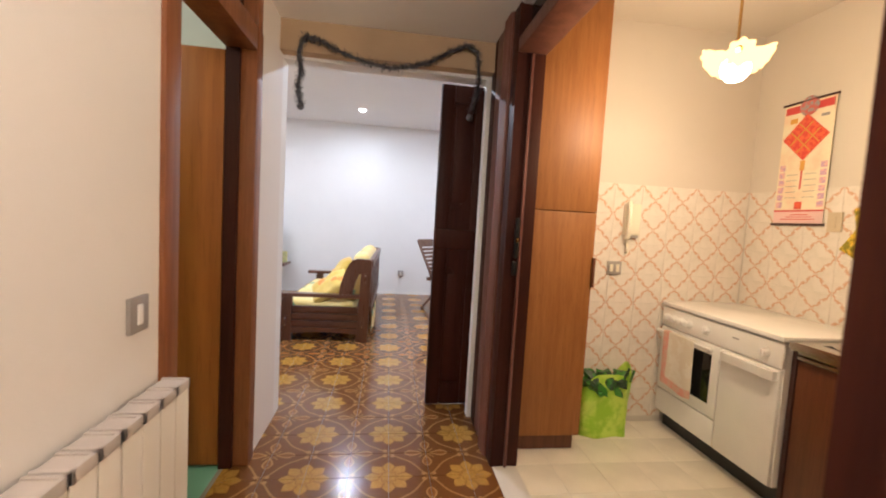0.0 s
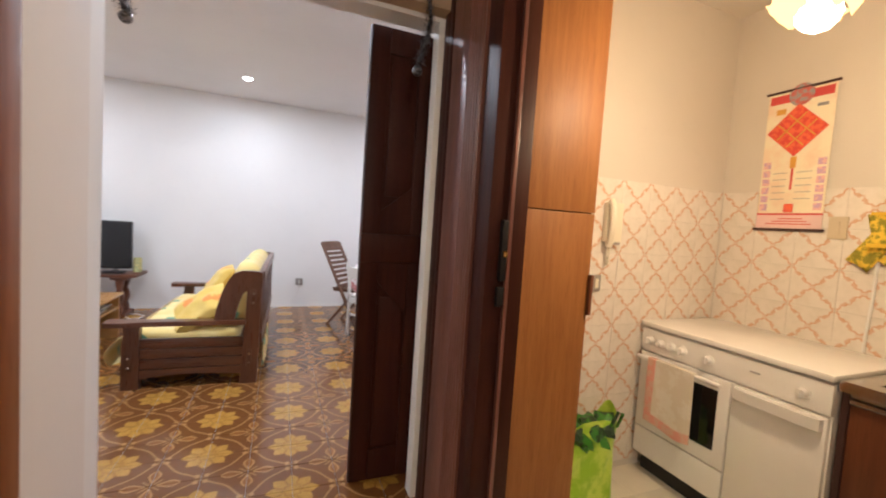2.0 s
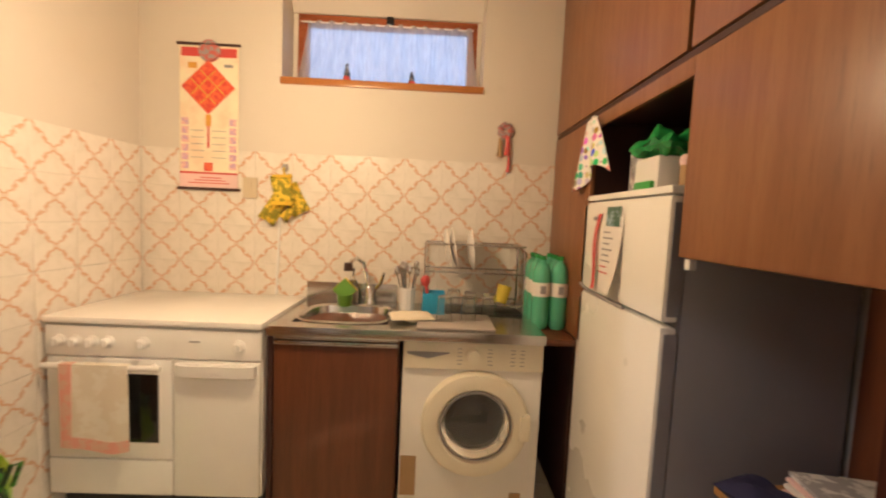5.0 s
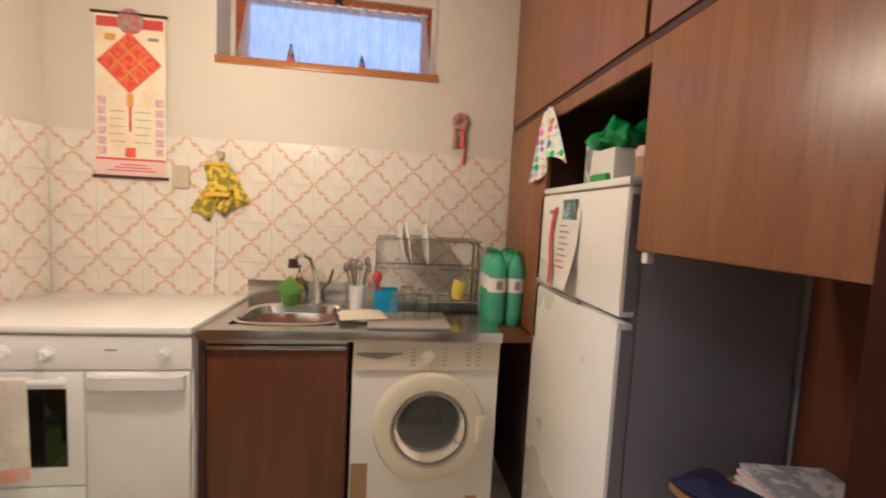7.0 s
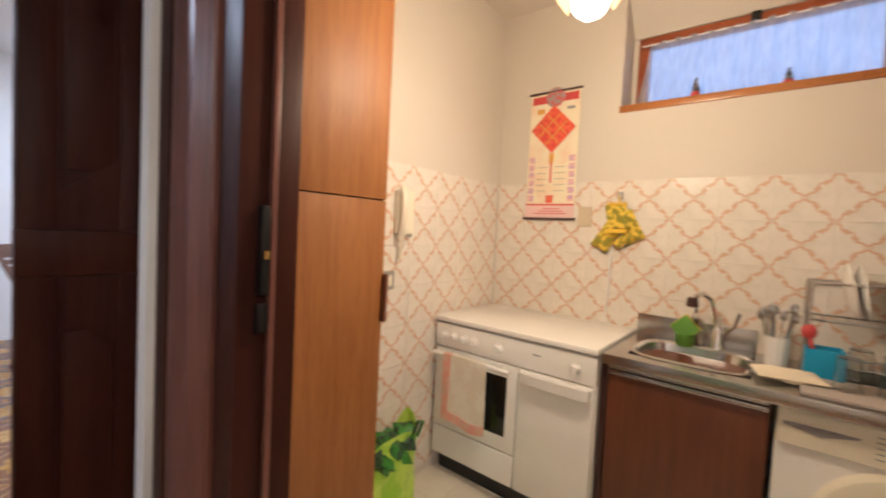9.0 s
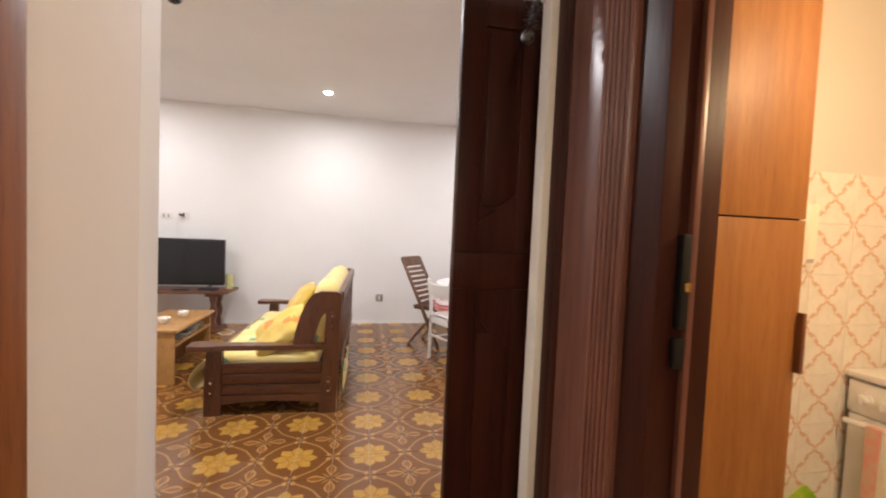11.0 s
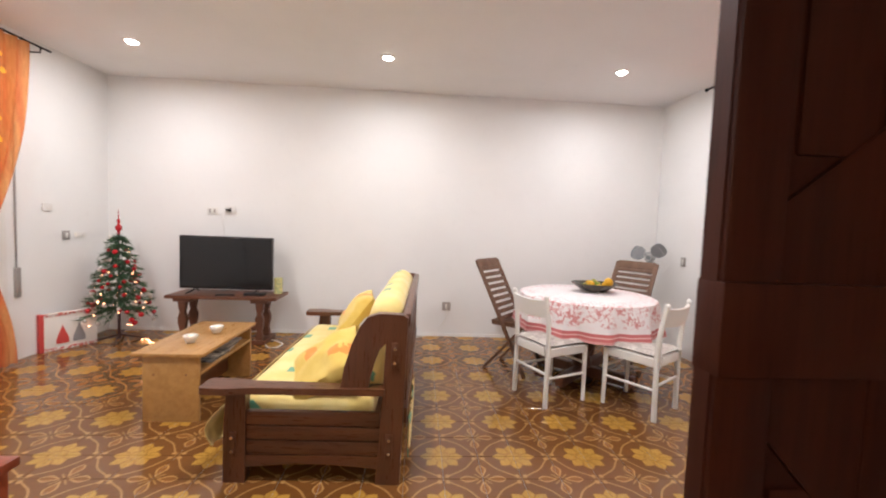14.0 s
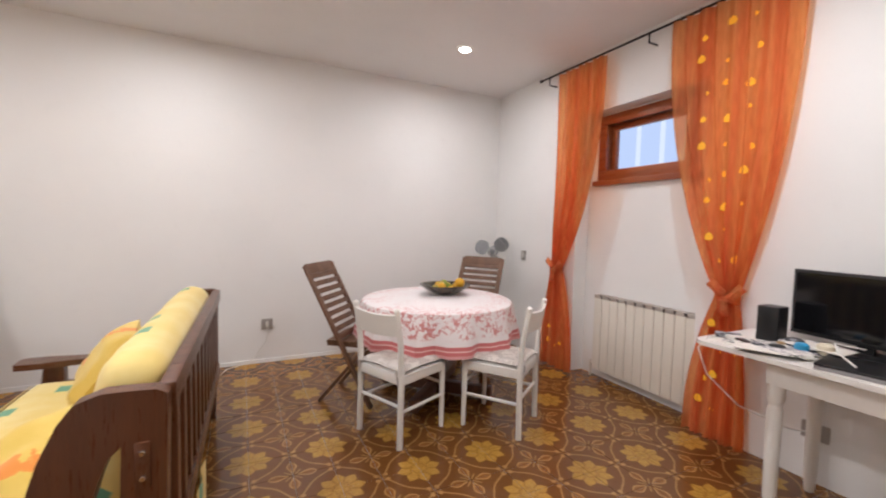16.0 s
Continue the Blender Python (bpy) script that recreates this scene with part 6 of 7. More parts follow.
for xx, yy in ((-1.55, 5.36), (-1.5, 5.62)):
    cd = thing("candle_flower", "white flower-shaped lit candle on the coffee table", "candle", pose(xx, yy, 0.452) @ Matrix.Scale(1.25, 4), "candles on the coffee table")
    bm = bmesh.new()
    for k in range(6):
        a = k * math.pi / 3
        pillow(bm, 0.026, 0.02, 0.009, pose(0.02 * math.cos(a), 0.02 * math.sin(a), 0.024, 0, -62, math.degrees(a)), 6)
    part("petals", bm, CHINA, cd)
    bm = bmesh.new()
    ball(bm, (0, 0, 0.028), 0.017, (1, 1, 0.8), 2)
    part("light", bm, CANDLE, cd, "warm glowing heart")

# television and stand
ts = thing("tv_stand", "carved dark wooden trestle table under the television", "tv stand")
part("top", boxes((-2.58, -1.46, 6.78, 7.2, 0.475, 0.51), bevel=0.008), TVWOOD, ts)
for x in (-2.42, -1.64):
    prof = [(x_ * 0.7, z_) for x_, z_ in [(-0.045, 0), (0.045, 0), (0.05, 0.05), (0.03, 0.1), (0.055, 0.16), (0.06, 0.22), (0.03, 0.28), (0.05, 0.34), (0.06, 0.4), (-0.06, 0.4), (-0.05, 0.34), (-0.03, 0.28), (-0.06, 0.22), (-0.055, 0.16), (-0.03, 0.1), (-0.05, 0.05)]]
    bm = bmesh.new()
    for yy in (6.86, 7.06):
        m = Matrix.Translation((x, yy, 0.05)) @ Matrix.Rotation(radians(90), 4, "X")
        plate(bm, prof, 0, 0.05, m)
    part("trestle", bm, TVWOOD, ts, "carved trestle leg")
    part("foot", boxes((x - 0.07, x + 0.07, 6.8, 7.12, 0, 0.05), bevel=0.01), TVWOOD, ts)
    part("apron", boxes((x - 0.09, x + 0.09, 6.8, 7.16, 0.44, 0.475), bevel=0.01), TVWOOD, ts)
part("stretcher", boxes((-2.4, -1.66, 6.93, 6.99, 0.12, 0.17), bevel=0.006), TVWOOD, ts)
tv = thing("television", "black flat-screen television, switched off", "television")
part("casing", boxes((-2.537, -1.57, 6.975, 7.02, 0.555, 1.122), bevel=0.004), BLACK, tv)
part("screen", boxes((-2.522, -1.585, 6.971, 6.976, 0.58, 1.108)), SCREEN, tv, "glossy dark screen")
for x in (-2.38, -1.73):
    bm = bmesh.new()
    tube(bm, [(x - 0.03, 6.87, 0.517), (x, 6.96, 0.545), (x, 6.99, 0.57), (x, 7.02, 0.545), (x - 0.02, 7.1, 0.517)], 0.008)
    part("foot", bm, BLACK, tv)
single("remote_control", boxes((-0.09, 0.09, -0.022, 0.022, 0, 0.018), bevel=0.004), BLACK, "black remote control on the television stand", "remote", pose(-2.0, 6.84, 0.51, 0, 0, 8))
single("set_top_box", boxes((-1.82, -1.62, 6.85, 6.96, 0.51, 0.535), bevel=0.004), BLACK, "small black box under the television", "set-top box")
cn = thing("tin", "pale yellow printed tin beside the television", "tin", pose(-1.53, 7.06, 0.51))
part("body", lathe(bmesh.new(), [(0.045, 0), (0.045, 0.17), (0.04, 0.175), (0.001, 0.175)], seg=20), mottled("tin_print", (0.62, 0.56, 0.24), (0.4, 0.42, 0.2), 30, 0.5), cn)
cbm = bmesh.new()
tube(cbm, [(-1.7, 7.05, 0.2), (-1.68, 7.0, 0.05), (-1.6, 6.85, 0.008), (-1.5, 6.7, 0.008), (-1.42, 6.72, 0.008), (-1.4, 6.85, 0.01), (-1.5, 6.95, 0.008), (-1.6, 7.0, 0.008)], 0.006)
single("power_cable", cbm, PLASTICW, "white cable looping on the floor under the stand", "cable")
cbm = bmesh.new()
tube(cbm, [(0.36, FAR - 0.016, 0.33), (0.35, FAR - 0.02, 0.2), (0.2, FAR - 0.03, 0.02), (0.02, FAR - 0.1, 0.008), (-0.05, FAR - 0.3, 0.008)], 0.004)
single("power_cable", cbm, PLASTICW, "thin white cable from the wall socket", "cable")

# christmas tree
tr = thing("christmas_tree", "small artificial fir with red baubles and lights", "christmas tree", pose(-3.1, 6.9, 0))
bm = bmesh.new()
rod(bm, (0, 0, 0.02), (0, 0, 1.12), 0.016, 0.006, 10)
part("trunk", bm, SHADOWWOOD, tr)
for k in range(4):
    a = k * math.pi / 2 + 0.4
    bm = bmesh.new()
    tube(bm, [(0, 0, 0.06), (0.1 * math.cos(a), 0.1 * math.sin(a), 0.035), (0.2 * math.cos(a), 0.2 * math.sin(a), 0.008)], 0.009)
    part("stand_leg", bm, SHADOWWOOD, tr)
bm = bmesh.new()
rng = random.Random(11)
tips = []
for tier in range(10):
    z = 0.3 + tier * 0.083
    R = 0.31 * (1 - tier / 10.6) ** 0.9 + 0.03
    nb = max(6, 16 - tier)
    for k in range(nb):
        a = 2 * math.pi * (k + 0.5 * (tier % 2)) / nb + rng.uniform(-0.15, 0.15)
        r = R * rng.uniform(0.82, 1.08)
        end = Vector((r * math.cos(a), r * math.sin(a), z + rng.uniform(-0.05, 0.03)))
        start = Vector((0, 0, z + 0.05))
        tips.append(end)
        for q in range(62):
            f = 0.12 + 0.9 * q / 61
            p = start.lerp(end, f)
            d = ((end - start).normalized() * 0.7 + Vector((rng.gauss(0, 0.8), rng.gauss(0, 0.8), rng.gauss(0, 0.6)))).normalized()
            s = d.orthogonal().normalized() * 0.0042
            b = p + d * rng.uniform(0.035, 0.06)
            bm.faces.new([bm.verts.new(c) for c in (p - s, p + s, b)])
part("crown", bm, NEEDLE, tr, "uneven green needle crown")
for k in range(80):
    t = tips[(k * 7) % len(tips)]
    c = t * 0.96 + Vector((0, 0, -0.03))
    part("bauble", ball(bmesh.new(), c, rng.choice((0.022, 0.027, 0.018)), sub=2), BAUBLE if k % 3 else SILVERB, tr)
for k in range(40):
    t = tips[(k * 11 + 3) % len(tips)] * rng.uniform(0.7, 1.0)
    part("fairy_light", ball(bmesh.new(), t + Vector((0, 0, -0.012)), 0.0065, sub=1), FAIRY, tr, "tiny glowing light")
part("topper", lathe(bmesh.new(), [(0.001, 1.1), (0.014, 1.12), (0.012, 1.14), (0.03, 1.165), (0.03, 1.19), (0.01, 1.215), (0.016, 1.24), (0.016, 1.25), (0.006, 1.275), (0.001, 1.38)], seg=20), BAUBLE, tr, "red glass spire")
fl = thing("fairy_string", "string of coloured fairy lights lying on the floor", "fairy lights")
pts = [(-2.9 + 0.035 * k, 6.86 + 0.05 * math.sin(k * 0.8) - 0.004 * k, 0.006) for k in range(20)]
part("wire", tube(bmesh.new(), pts, 0.0025, 6), NEEDLE, fl)
for k in range(1, 20):
    part("bulb", ball(bmesh.new(), Vector(pts[k]) + Vector((0, 0, 0.006)), 0.008, sub=1), FAIRY, fl)
gb = thing("gnome_box", "white box with red frame and two gnome shapes by the wall", "box", pose(-3.36, 6.62, 0, 0, 0, 62))
part("panel", boxes((-0.22, 0.22, 0, 0.04, 0, 0.36), bevel=0.004), PAPER, gb)
CHECK = mottled("checked_border", (0.5, 0.08, 0.06), (0.7, 0.65, 0.6), 60, 0.6)
for z in (0.0, 0.33):
    part("border", boxes((-0.22, 0.22, -0.006, 0.0, z, z + 0.03), bevel=0.001), CHECK, gb)
part("side", boxes((-0.235, -0.2, -0.008, 0.045, 0, 0.36), bevel=0.002), RED, gb, "red side")
for xx, mt in ((-0.06, RED), (0.07, GREYPRINT)):
    bm = lathe(bmesh.new(), [(0.05, 0.06), (0.05, 0.1), (0.045, 0.12), (0.0, 0.24)], seg=16)
    bmesh.ops.transform(bm, matrix=Matrix.Translation((xx, -0.002, 0)) @ Matrix.Diagonal((1, 0.12, 1, 1)), verts=bm.verts)
    part("shape", bm, mt, gb)

# dining table, cloth and bowl
TX, TY = 1.53, 6.08
dt = thing("dining_table", "round wooden dining table on a centre pedestal", "table", pose(TX, TY, 0))
part("tabletop", lathe(bmesh.new(), [(0.001, 0.735), (0.57, 0.735), (0.58, 0.745), (0.57, 0.757), (0.001, 0.757)], seg=48), TVWOOD, dt)
part("pedestal", lathe(bmesh.new(), [(0.09, 0.1), (0.07, 0.2), (0.1, 0.3), (0.06, 0.42), (0.07, 0.6), (0.16, 0.735)], seg=20, close=True), TVWOOD, dt)
for k in range(4):
    m = Matrix.Rotation(radians(45 + 90 * k), 4, "Z")
    bm = bmesh.new()
    box(bm, 0.05, 0.46, -0.035, 0.035, 0.02, 0.11, bevel=0.012, m=m)
    part("foot", bm, TVWOOD, dt)


def cloth(r0, profile_n=5):
    bm = bmesh.new()
    seg = 96
    def wave(a, k):
        return 1 + max(0, k - 3) * 0.011 * math.cos(11 * a + 0.6 * math.sin(3 * a)) + max(0, k - 3) * 0.005 * math.cos(23 * a)
    prof = [(0.001, 0.7605), (0.3, 0.7605), (0.565, 0.7605), (0.585, 0.752), (0.592, 0.72), (0.598, 0.66), (0.606, 0.58), (0.612, 0.53), (0.618, 0.47)]
    lathe(bm, prof, seg=seg, wave=wave)
    return bm


single("tablecloth", cloth(0.58), CLOTH, "white tablecloth with red roses and red border bands", "tablecloth", pose(TX, TY, 0))
bw = thing("fruit_bowl", "wide dark bowl of fruit on the tablecloth", "bowl", pose(1.66, 6.2, 0.761))
part("bowl", lathe(bmesh.new(), [(0.001, 0.008), (0.06, 0.0), (0.1, 0.015), (0.16, 0.05), (0.2, 0.082), (0.196, 0.086), (0.15, 0.062), (0.09, 0.025), (0.001, 0.016)], seg=40, wave=lambda a, k: 1 + 0.08 * math.cos(2 * a)), BOWL, bw)
rng = random.Random(5)
for k in range(16):
    a, r = rng.uniform(0, 6.28), rng.uniform(0.02, 0.11)
    part("fruit", ball(bmesh.new(), (r * math.cos(a), r * math.sin(a), 0.055 + rng.uniform(0, 0.03)), rng.uniform(0.022, 0.034), (1, 1, rng.uniform(0.8, 1.1)), 2), FRUITG if k % 3 else FRUITY, bw)
part("fruit", ball(bmesh.new(), (0.12, -0.03, 0.095), 0.042, sub=3), FRUITY, bw, "large orange fruit")

# white chairs: local x forward, back at -x
wc = thing("white_chair", "white lacquered wooden chair with tied grey seat pad", "chair", pose(1.08, 5.645, 0, 0, 0, 24), "chairs round the table")
for sy in (-0.185, 0.185):
    bm = bmesh.new()
    tube(bm, [(-0.195, sy, 0), (-0.19, sy, 0.44), (-0.2, sy, 0.62), (-0.235, sy, 0.83)], 0.0185, 12)
    part("back_post", bm, CHAIRW, wc)
    bm = bmesh.new()
    ball(bm, (-0.236, sy, 0.832), 0.0195, sub=2)
    part("post_cap", bm, CHAIRW, wc)
    bm = bmesh.new()
    rod(bm, (0.19, sy, 0), (0.185, sy, 0.43), 0.014, 0.02, 12)
    part("front_leg", bm, CHAIRW, wc)
    bm = bmesh.new()
    rod(bm, (-0.19, sy, 0.22), (0.185, sy, 0.22), 0.01, seg=10)
    part("side_stretcher", bm, CHAIRW, wc)
    part("side_rail", boxes((-0.19, 0.185, sy - 0.012, sy + 0.012, 0.385, 0.435), bevel=0.004), CHAIRW, wc)
for x, z in ((-0.19, 0.25), (0.185, 0.3)):
    bm = bmesh.new()
    rod(bm, (x, -0.185, z), (x, 0.185, z), 0.01, seg=10)
    part("cross_stretcher", bm, CHAIRW, wc)
for x in (-0.19, 0.185):
    part("cross_rail", boxes((x - 0.012, x + 0.012, -0.185, 0.185, 0.385, 0.435), bevel=0.004), CHAIRW, wc)
part("seat", boxes((-0.2, 0.205, -0.2, 0.2, 0.432, 0.446), bevel=0.006), CHAIRW, wc)
bm = bmesh.new()
sheet(bm, 14, 6, lambda u, v: (-0.208 - 0.028 * v - 0.02 * math.sin(math.pi * u), -0.185 + 0.37 * u, 0.685 + v * 0.13 - 0.012 * math.sin(math.pi * u)), 0.016)
part("back_board", bm, CHAIRW, wc)
pad = thing("seat_pad", "grey patterned seat pad tied to a white chair", "cushion", pose(1.08, 5.645, 0.447, 0, 0, 24), "seat pads")
part("pad", pillow(bmesh.new(), 0.2, 0.195, 0.02, pose(0.0, 0, 0.02), 12, 0.01, 8), CUSHION, pad)
for sy in (-0.15, 0.15):
    part("tie", tube(bmesh.new(), [(-0.18, sy, 0.015), (-0.215, sy * 1.1, 0.02), (-0.21, sy * 1.2, -0.06)], 0.006), CUSHION, pad)
copy_thing(wc, pose(1.735, 5.47, 0, 0, 0, 126))
copy_thing(pad, pose(1.735, 5.47, 0.447, 0, 0, 126))

# folding chairs: local x forward, back at -x
fo = thing("folding_chair", "dark slatted wooden folding chair", "chair", pose(0.94, 6.27, 0, 0, 0, -38), "folding chairs round the table")
for sy in (-0.2, 0.2):
    bm = bmesh.new()
    a, b = Vector((0.2, sy, 0.0)), Vector((-0.33, sy, 1.01))
    d = (b - a).normalized()
    pts = [a, a + d * 0.3, a + d * 0.5, b]
    q = Matrix.Translation(a) @ d.to_track_quat("Z", "Y").to_matrix().to_4x4()
    L = (b - a).length
    box(bm, -0.011, 0.011, -0.022, 0.022, 0, L, bevel=0.004, m=q @ Matrix.Rotation(radians(90), 4, "Z"))
    part("back_rail", bm, TEAK, fo)
    bm = bmesh.new()
    a, b = Vector((-0.22, sy * 0.86, 0.0)), Vector((0.16, sy * 0.86, 0.45))
    d = (b - a).normalized()
    q = Matrix.Translation(a) @ d.to_track_quat("Z", "Y").to_matrix().to_4x4() @ Matrix.Rotation(radians(90), 4, "Z")
    box(bm, -0.011, 0.011, -0.02, 0.02, 0, (b - a).length, bevel=0.004, m=q)
    part("rear_leg", bm, TEAK, fo)
    part("seat_rail", boxes((-0.16, 0.2, sy * 0.8 - 0.011, sy * 0.8 + 0.011, 0.425, 0.455), bevel=0.003), TEAK, fo)
for k in range(8):
    part("seat_slat", boxes((-0.16 + k * 0.046, -0.122 + k * 0.046, -0.185, 0.185, 0.456, 0.47), bevel=0.003), TEAK, fo)
dirn = (Vector((-0.33, 0, 1.01)) - Vector((0.2, 0, 0))).normalized()
for k in range(10):
    s = 0.56 + k * 0.0615
    c = Vector((0.2, 0, 0)) + dirn * s
    bm = bmesh.new()
    hh = 0.019 if k < 9 else 0.04
    box(bm, -0.008, 0.008, -0.195, 0.195, -hh, hh, bevel=0.003, m=Matrix.Translation(c) @ Matrix.Rotation(radians(-27.7), 4, "Y"))
    part("back_slat", bm, TEAK, fo)
copy_thing(fo, pose(2.08, 6.5, 0, 0, 0, 218))

# standing fan in the corner
fn = thing("pedestal_fan", "grey-bladed white pedestal fan in the corner", "fan", pose(2.62, 6.98, 0))
part("base", lathe(bmesh.new(), [(0.2, 0), (0.2, 0.015), (0.05, 0.04), (0.02, 0.06)], seg=28, close=True), PLASTICW, fn)
bm = bmesh.new()
rod(bm, (0, 0, 0.05), (0, 0, 1.0), 0.013)
part("pole", bm, PLASTICW, fn)
HEAD = Matrix.Translation((0, -0.02, 1.06)) @ Matrix.Rotation(radians(-38), 4, "Z") @ Matrix.Rotation(radians(90), 4, "X")
bm = lathe(bmesh.new(), [(0.05, -0.12), (0.06, -0.03), (0.03, 0.02), (0.03, 0.045), (0.001, 0.05)], seg=20)
bmesh.ops.transform(bm, matrix=HEAD, verts=bm.verts)
part("motor", bm, FANGREY, fn)
for k in range(3):
    def blade(u, v, k=k):
        r = 0.035 + 0.16 * v
        chord = 0.04 + 0.115 * math.sqrt(max(0.0, 1 - ((v - 0.55) / 0.46) ** 2)) if 0.09 < v < 1.0 else 0.04
        s = (u - 0.5) * chord
        a = radians(120 * k + 40)
        return HEAD @ Vector((r * math.cos(a) - s * math.sin(a), r * math.sin(a) + s * math.cos(a), 0.03 + 0.35 * s))
    part("blade", sheet(bmesh.new(), 8, 14, blade, 0.003), FANGREY, fn, "translucent grey blade")
bm = bmesh.new()
for k in range(36):
    a = 2 * math.pi * k / 36
    tube(bm, [HEAD @ Vector((r * math.cos(a), r * math.sin(a), z)) for r, z in ((0.03, 0.075), (0.15, 0.07), (0.21, 0.03), (0.215, 0.0), (0.21, -0.03), (0.07, -0.06))], 0.0008, 4)
for r, z in ((0.215, 0.0), (0.15, 0.07), (0.03, 0.075)):
    tube(bm, [HEAD @ Vector((r * math.cos(2 * math.pi * k / 32), r * math.sin(2 * math.pi * k / 32), z)) for k in range(33)], 0.0018, 5)
part("guard", bm, PLASTICW, fn, "thin wire guard")

# curtains on the window wall
CXX = W - 0.09
cr = thing("curtain_rod", "thin black iron curtain rod below the ceiling", "curtain rod")
bm = bmesh.new()
rod(bm, (CXX, 3.6, 2.755), (CXX, 6.46, 2.775), 0.009)
part("rod", bm, IRON, cr)
part("finial", ball(bmesh.new(), (CXX, 6.475, 2.775), 0.018), IRON, cr)
for yy in (3.9, 5.28, 6.35):
    bm = bmesh.new()
    tube(bm, [(W, yy, 2.7), (CXX, yy, 2.7), (CXX, yy, 2.765)], 0.007)
    part("bracket", bm, IRON, cr)


def curtain(name, x, y_top, tie, y_foot, z_foot, label, sign=1, folds=9, dots=True):
    """Sheer cloth gathered on a rod, knotted at the tie (y, z), falling to the floor."""
    ob = thing(name, label, "curtain", None, "orange curtains")
    def f(u, v):
        z = 2.755 - v * (2.755 - z_foot)
        ty, tz = tie
        if z > tz:
            t = (2.755 - z) / (2.755 - tz)
            k = t
            wid0, wid1 = y_top, (ty - 0.05, ty + 0.05)
            ease = k ** 2.3
        else:
            t = (tz - z) / (tz - z_foot)
            wid0, wid1 = (ty - 0.05, ty + 0.05), y_foot
            ease = math.sin(t * math.pi / 2) ** 0.8
        a = wid0[0] + (wid1[0] - wid0[0]) * ease
        b = wid0[1] + (wid1[1] - wid0[1]) * ease
        w = abs(b - a)
        deep = 0.018 + 0.025 * (1 - min(1, w / 0.6))
        ph = u * folds * 2 * math.pi
        return (x + sign * deep * math.sin(ph + 0.6 * math.sin(v * 5)) + 0.01 * noise.noise(Vector((u * 5, v * 5, 1))), a + (b - a) * u + 0.01 * math.sin(ph * 0.5 + v * 3), z)
    part("cloth", sheet(bmesh.new(), 90, 50, f), VOILE, ob)
    bm = bmesh.new()
    for k in range(3):
        tube(bm, [(x + 0.045 * math.cos(a * 0.524), tie[0] + 0.06 * math.sin(a * 0.524), tie[1] - 0.015 + 0.014 * k + 0.02 * math.sin(a * 0.524 + k)) for a in range(13)], 0.011, 8)
    for q, (dy, dz, ang) in enumerate(((0.05, 0.05, 40), (-0.06, 0.03, -50), (0.01, -0.06, 80))):
        pillow(bm, 0.06, 0.03, 0.016, Matrix.Translation((x - 0.045, tie[0] + dy, tie[1] + dz)) @ Matrix.Rotation(radians(90), 4, "Z") @ Matrix.Rotation(radians(90), 4, "X") @ Matrix.Rotation(radians(ang), 4, "Z"), 6, 0.02)
    part("knot", bm, VOILE, ob, "knotted sash")
    for c in (0.3, 0.5, 0.7):
        for r in range(14):
            u, v = c + 0.02 * math.sin(r * 2.1 + c * 9), 0.06 + r * 0.066 + 0.01 * math.sin(r * 3.7 + c * 20)
            p = Vector(f(u, v))
            if abs(p.z - tie[1]) < 0.12 or (not dots and p.z > 0.5):
                continue
            bm = lathe(bmesh.new(), [(0.001, 0.0), (0.013 + 0.013 * ((r * 7 + int(c * 10)) % 3) / 2, 0.0)], seg=9, wave=lambda a, k: 1 + 0.12 * math.cos(3 * a))
            bmesh.ops.transform(bm, matrix=Matrix.Translation(p + Vector((-sign * 0.006, 0, 0))) @ Matrix.Rotation(radians(-90), 4, "Y"), verts=bm.verts)
            part("applique", bm, VOILE2, ob, "orange leaf applique")
    for k in range(6):
        yy = y_top[0] + (y_top[1] - y_top[0]) * (k + 0.5) / 6
        bm = bmesh.new()
        tube(bm, [(x + 0.014 * math.cos(a * 0.785), yy, 2.765 + 0.014 * math.sin(a * 0.785)) for a in range(9)], 0.002, 5)
        part("ring", bm, IRON, ob)
    return ob


curtain("curtain", CXX, (5.66, 6.21), (6.15, 0.95), (5.93, 6.33), 0.02, "sheer orange curtain knotted low, beside the window", 1, 7, False)
curtain("curtain", CXX, (4.33, 5.1), (4.63, 0.94), (4.5, 4.86), 0.02, "sheer orange curtain with leaf appliques, knotted", 1, 8)
curtain("curtain", LEFT + 0.1, (5.4, 6.3), (5.75, 0.95), (5.5, 6.12), 0.02, "sheer orange curtain over the garden door", -1, 8)
bm = bmesh.new()
rod(bm, (LEFT + 0.1, 4.9, 2.765), (LEFT + 0.1, 6.5, 2.765), 0.009)
single("curtain_rod", tube(bm, [(LEFT, 6.4, 2.72), (LEFT + 0.1, 6.4, 2.72), (LEFT + 0.1, 6.4, 2.76)], 0.007), IRON, "thin black curtain rod above the garden door", "curtain rod")

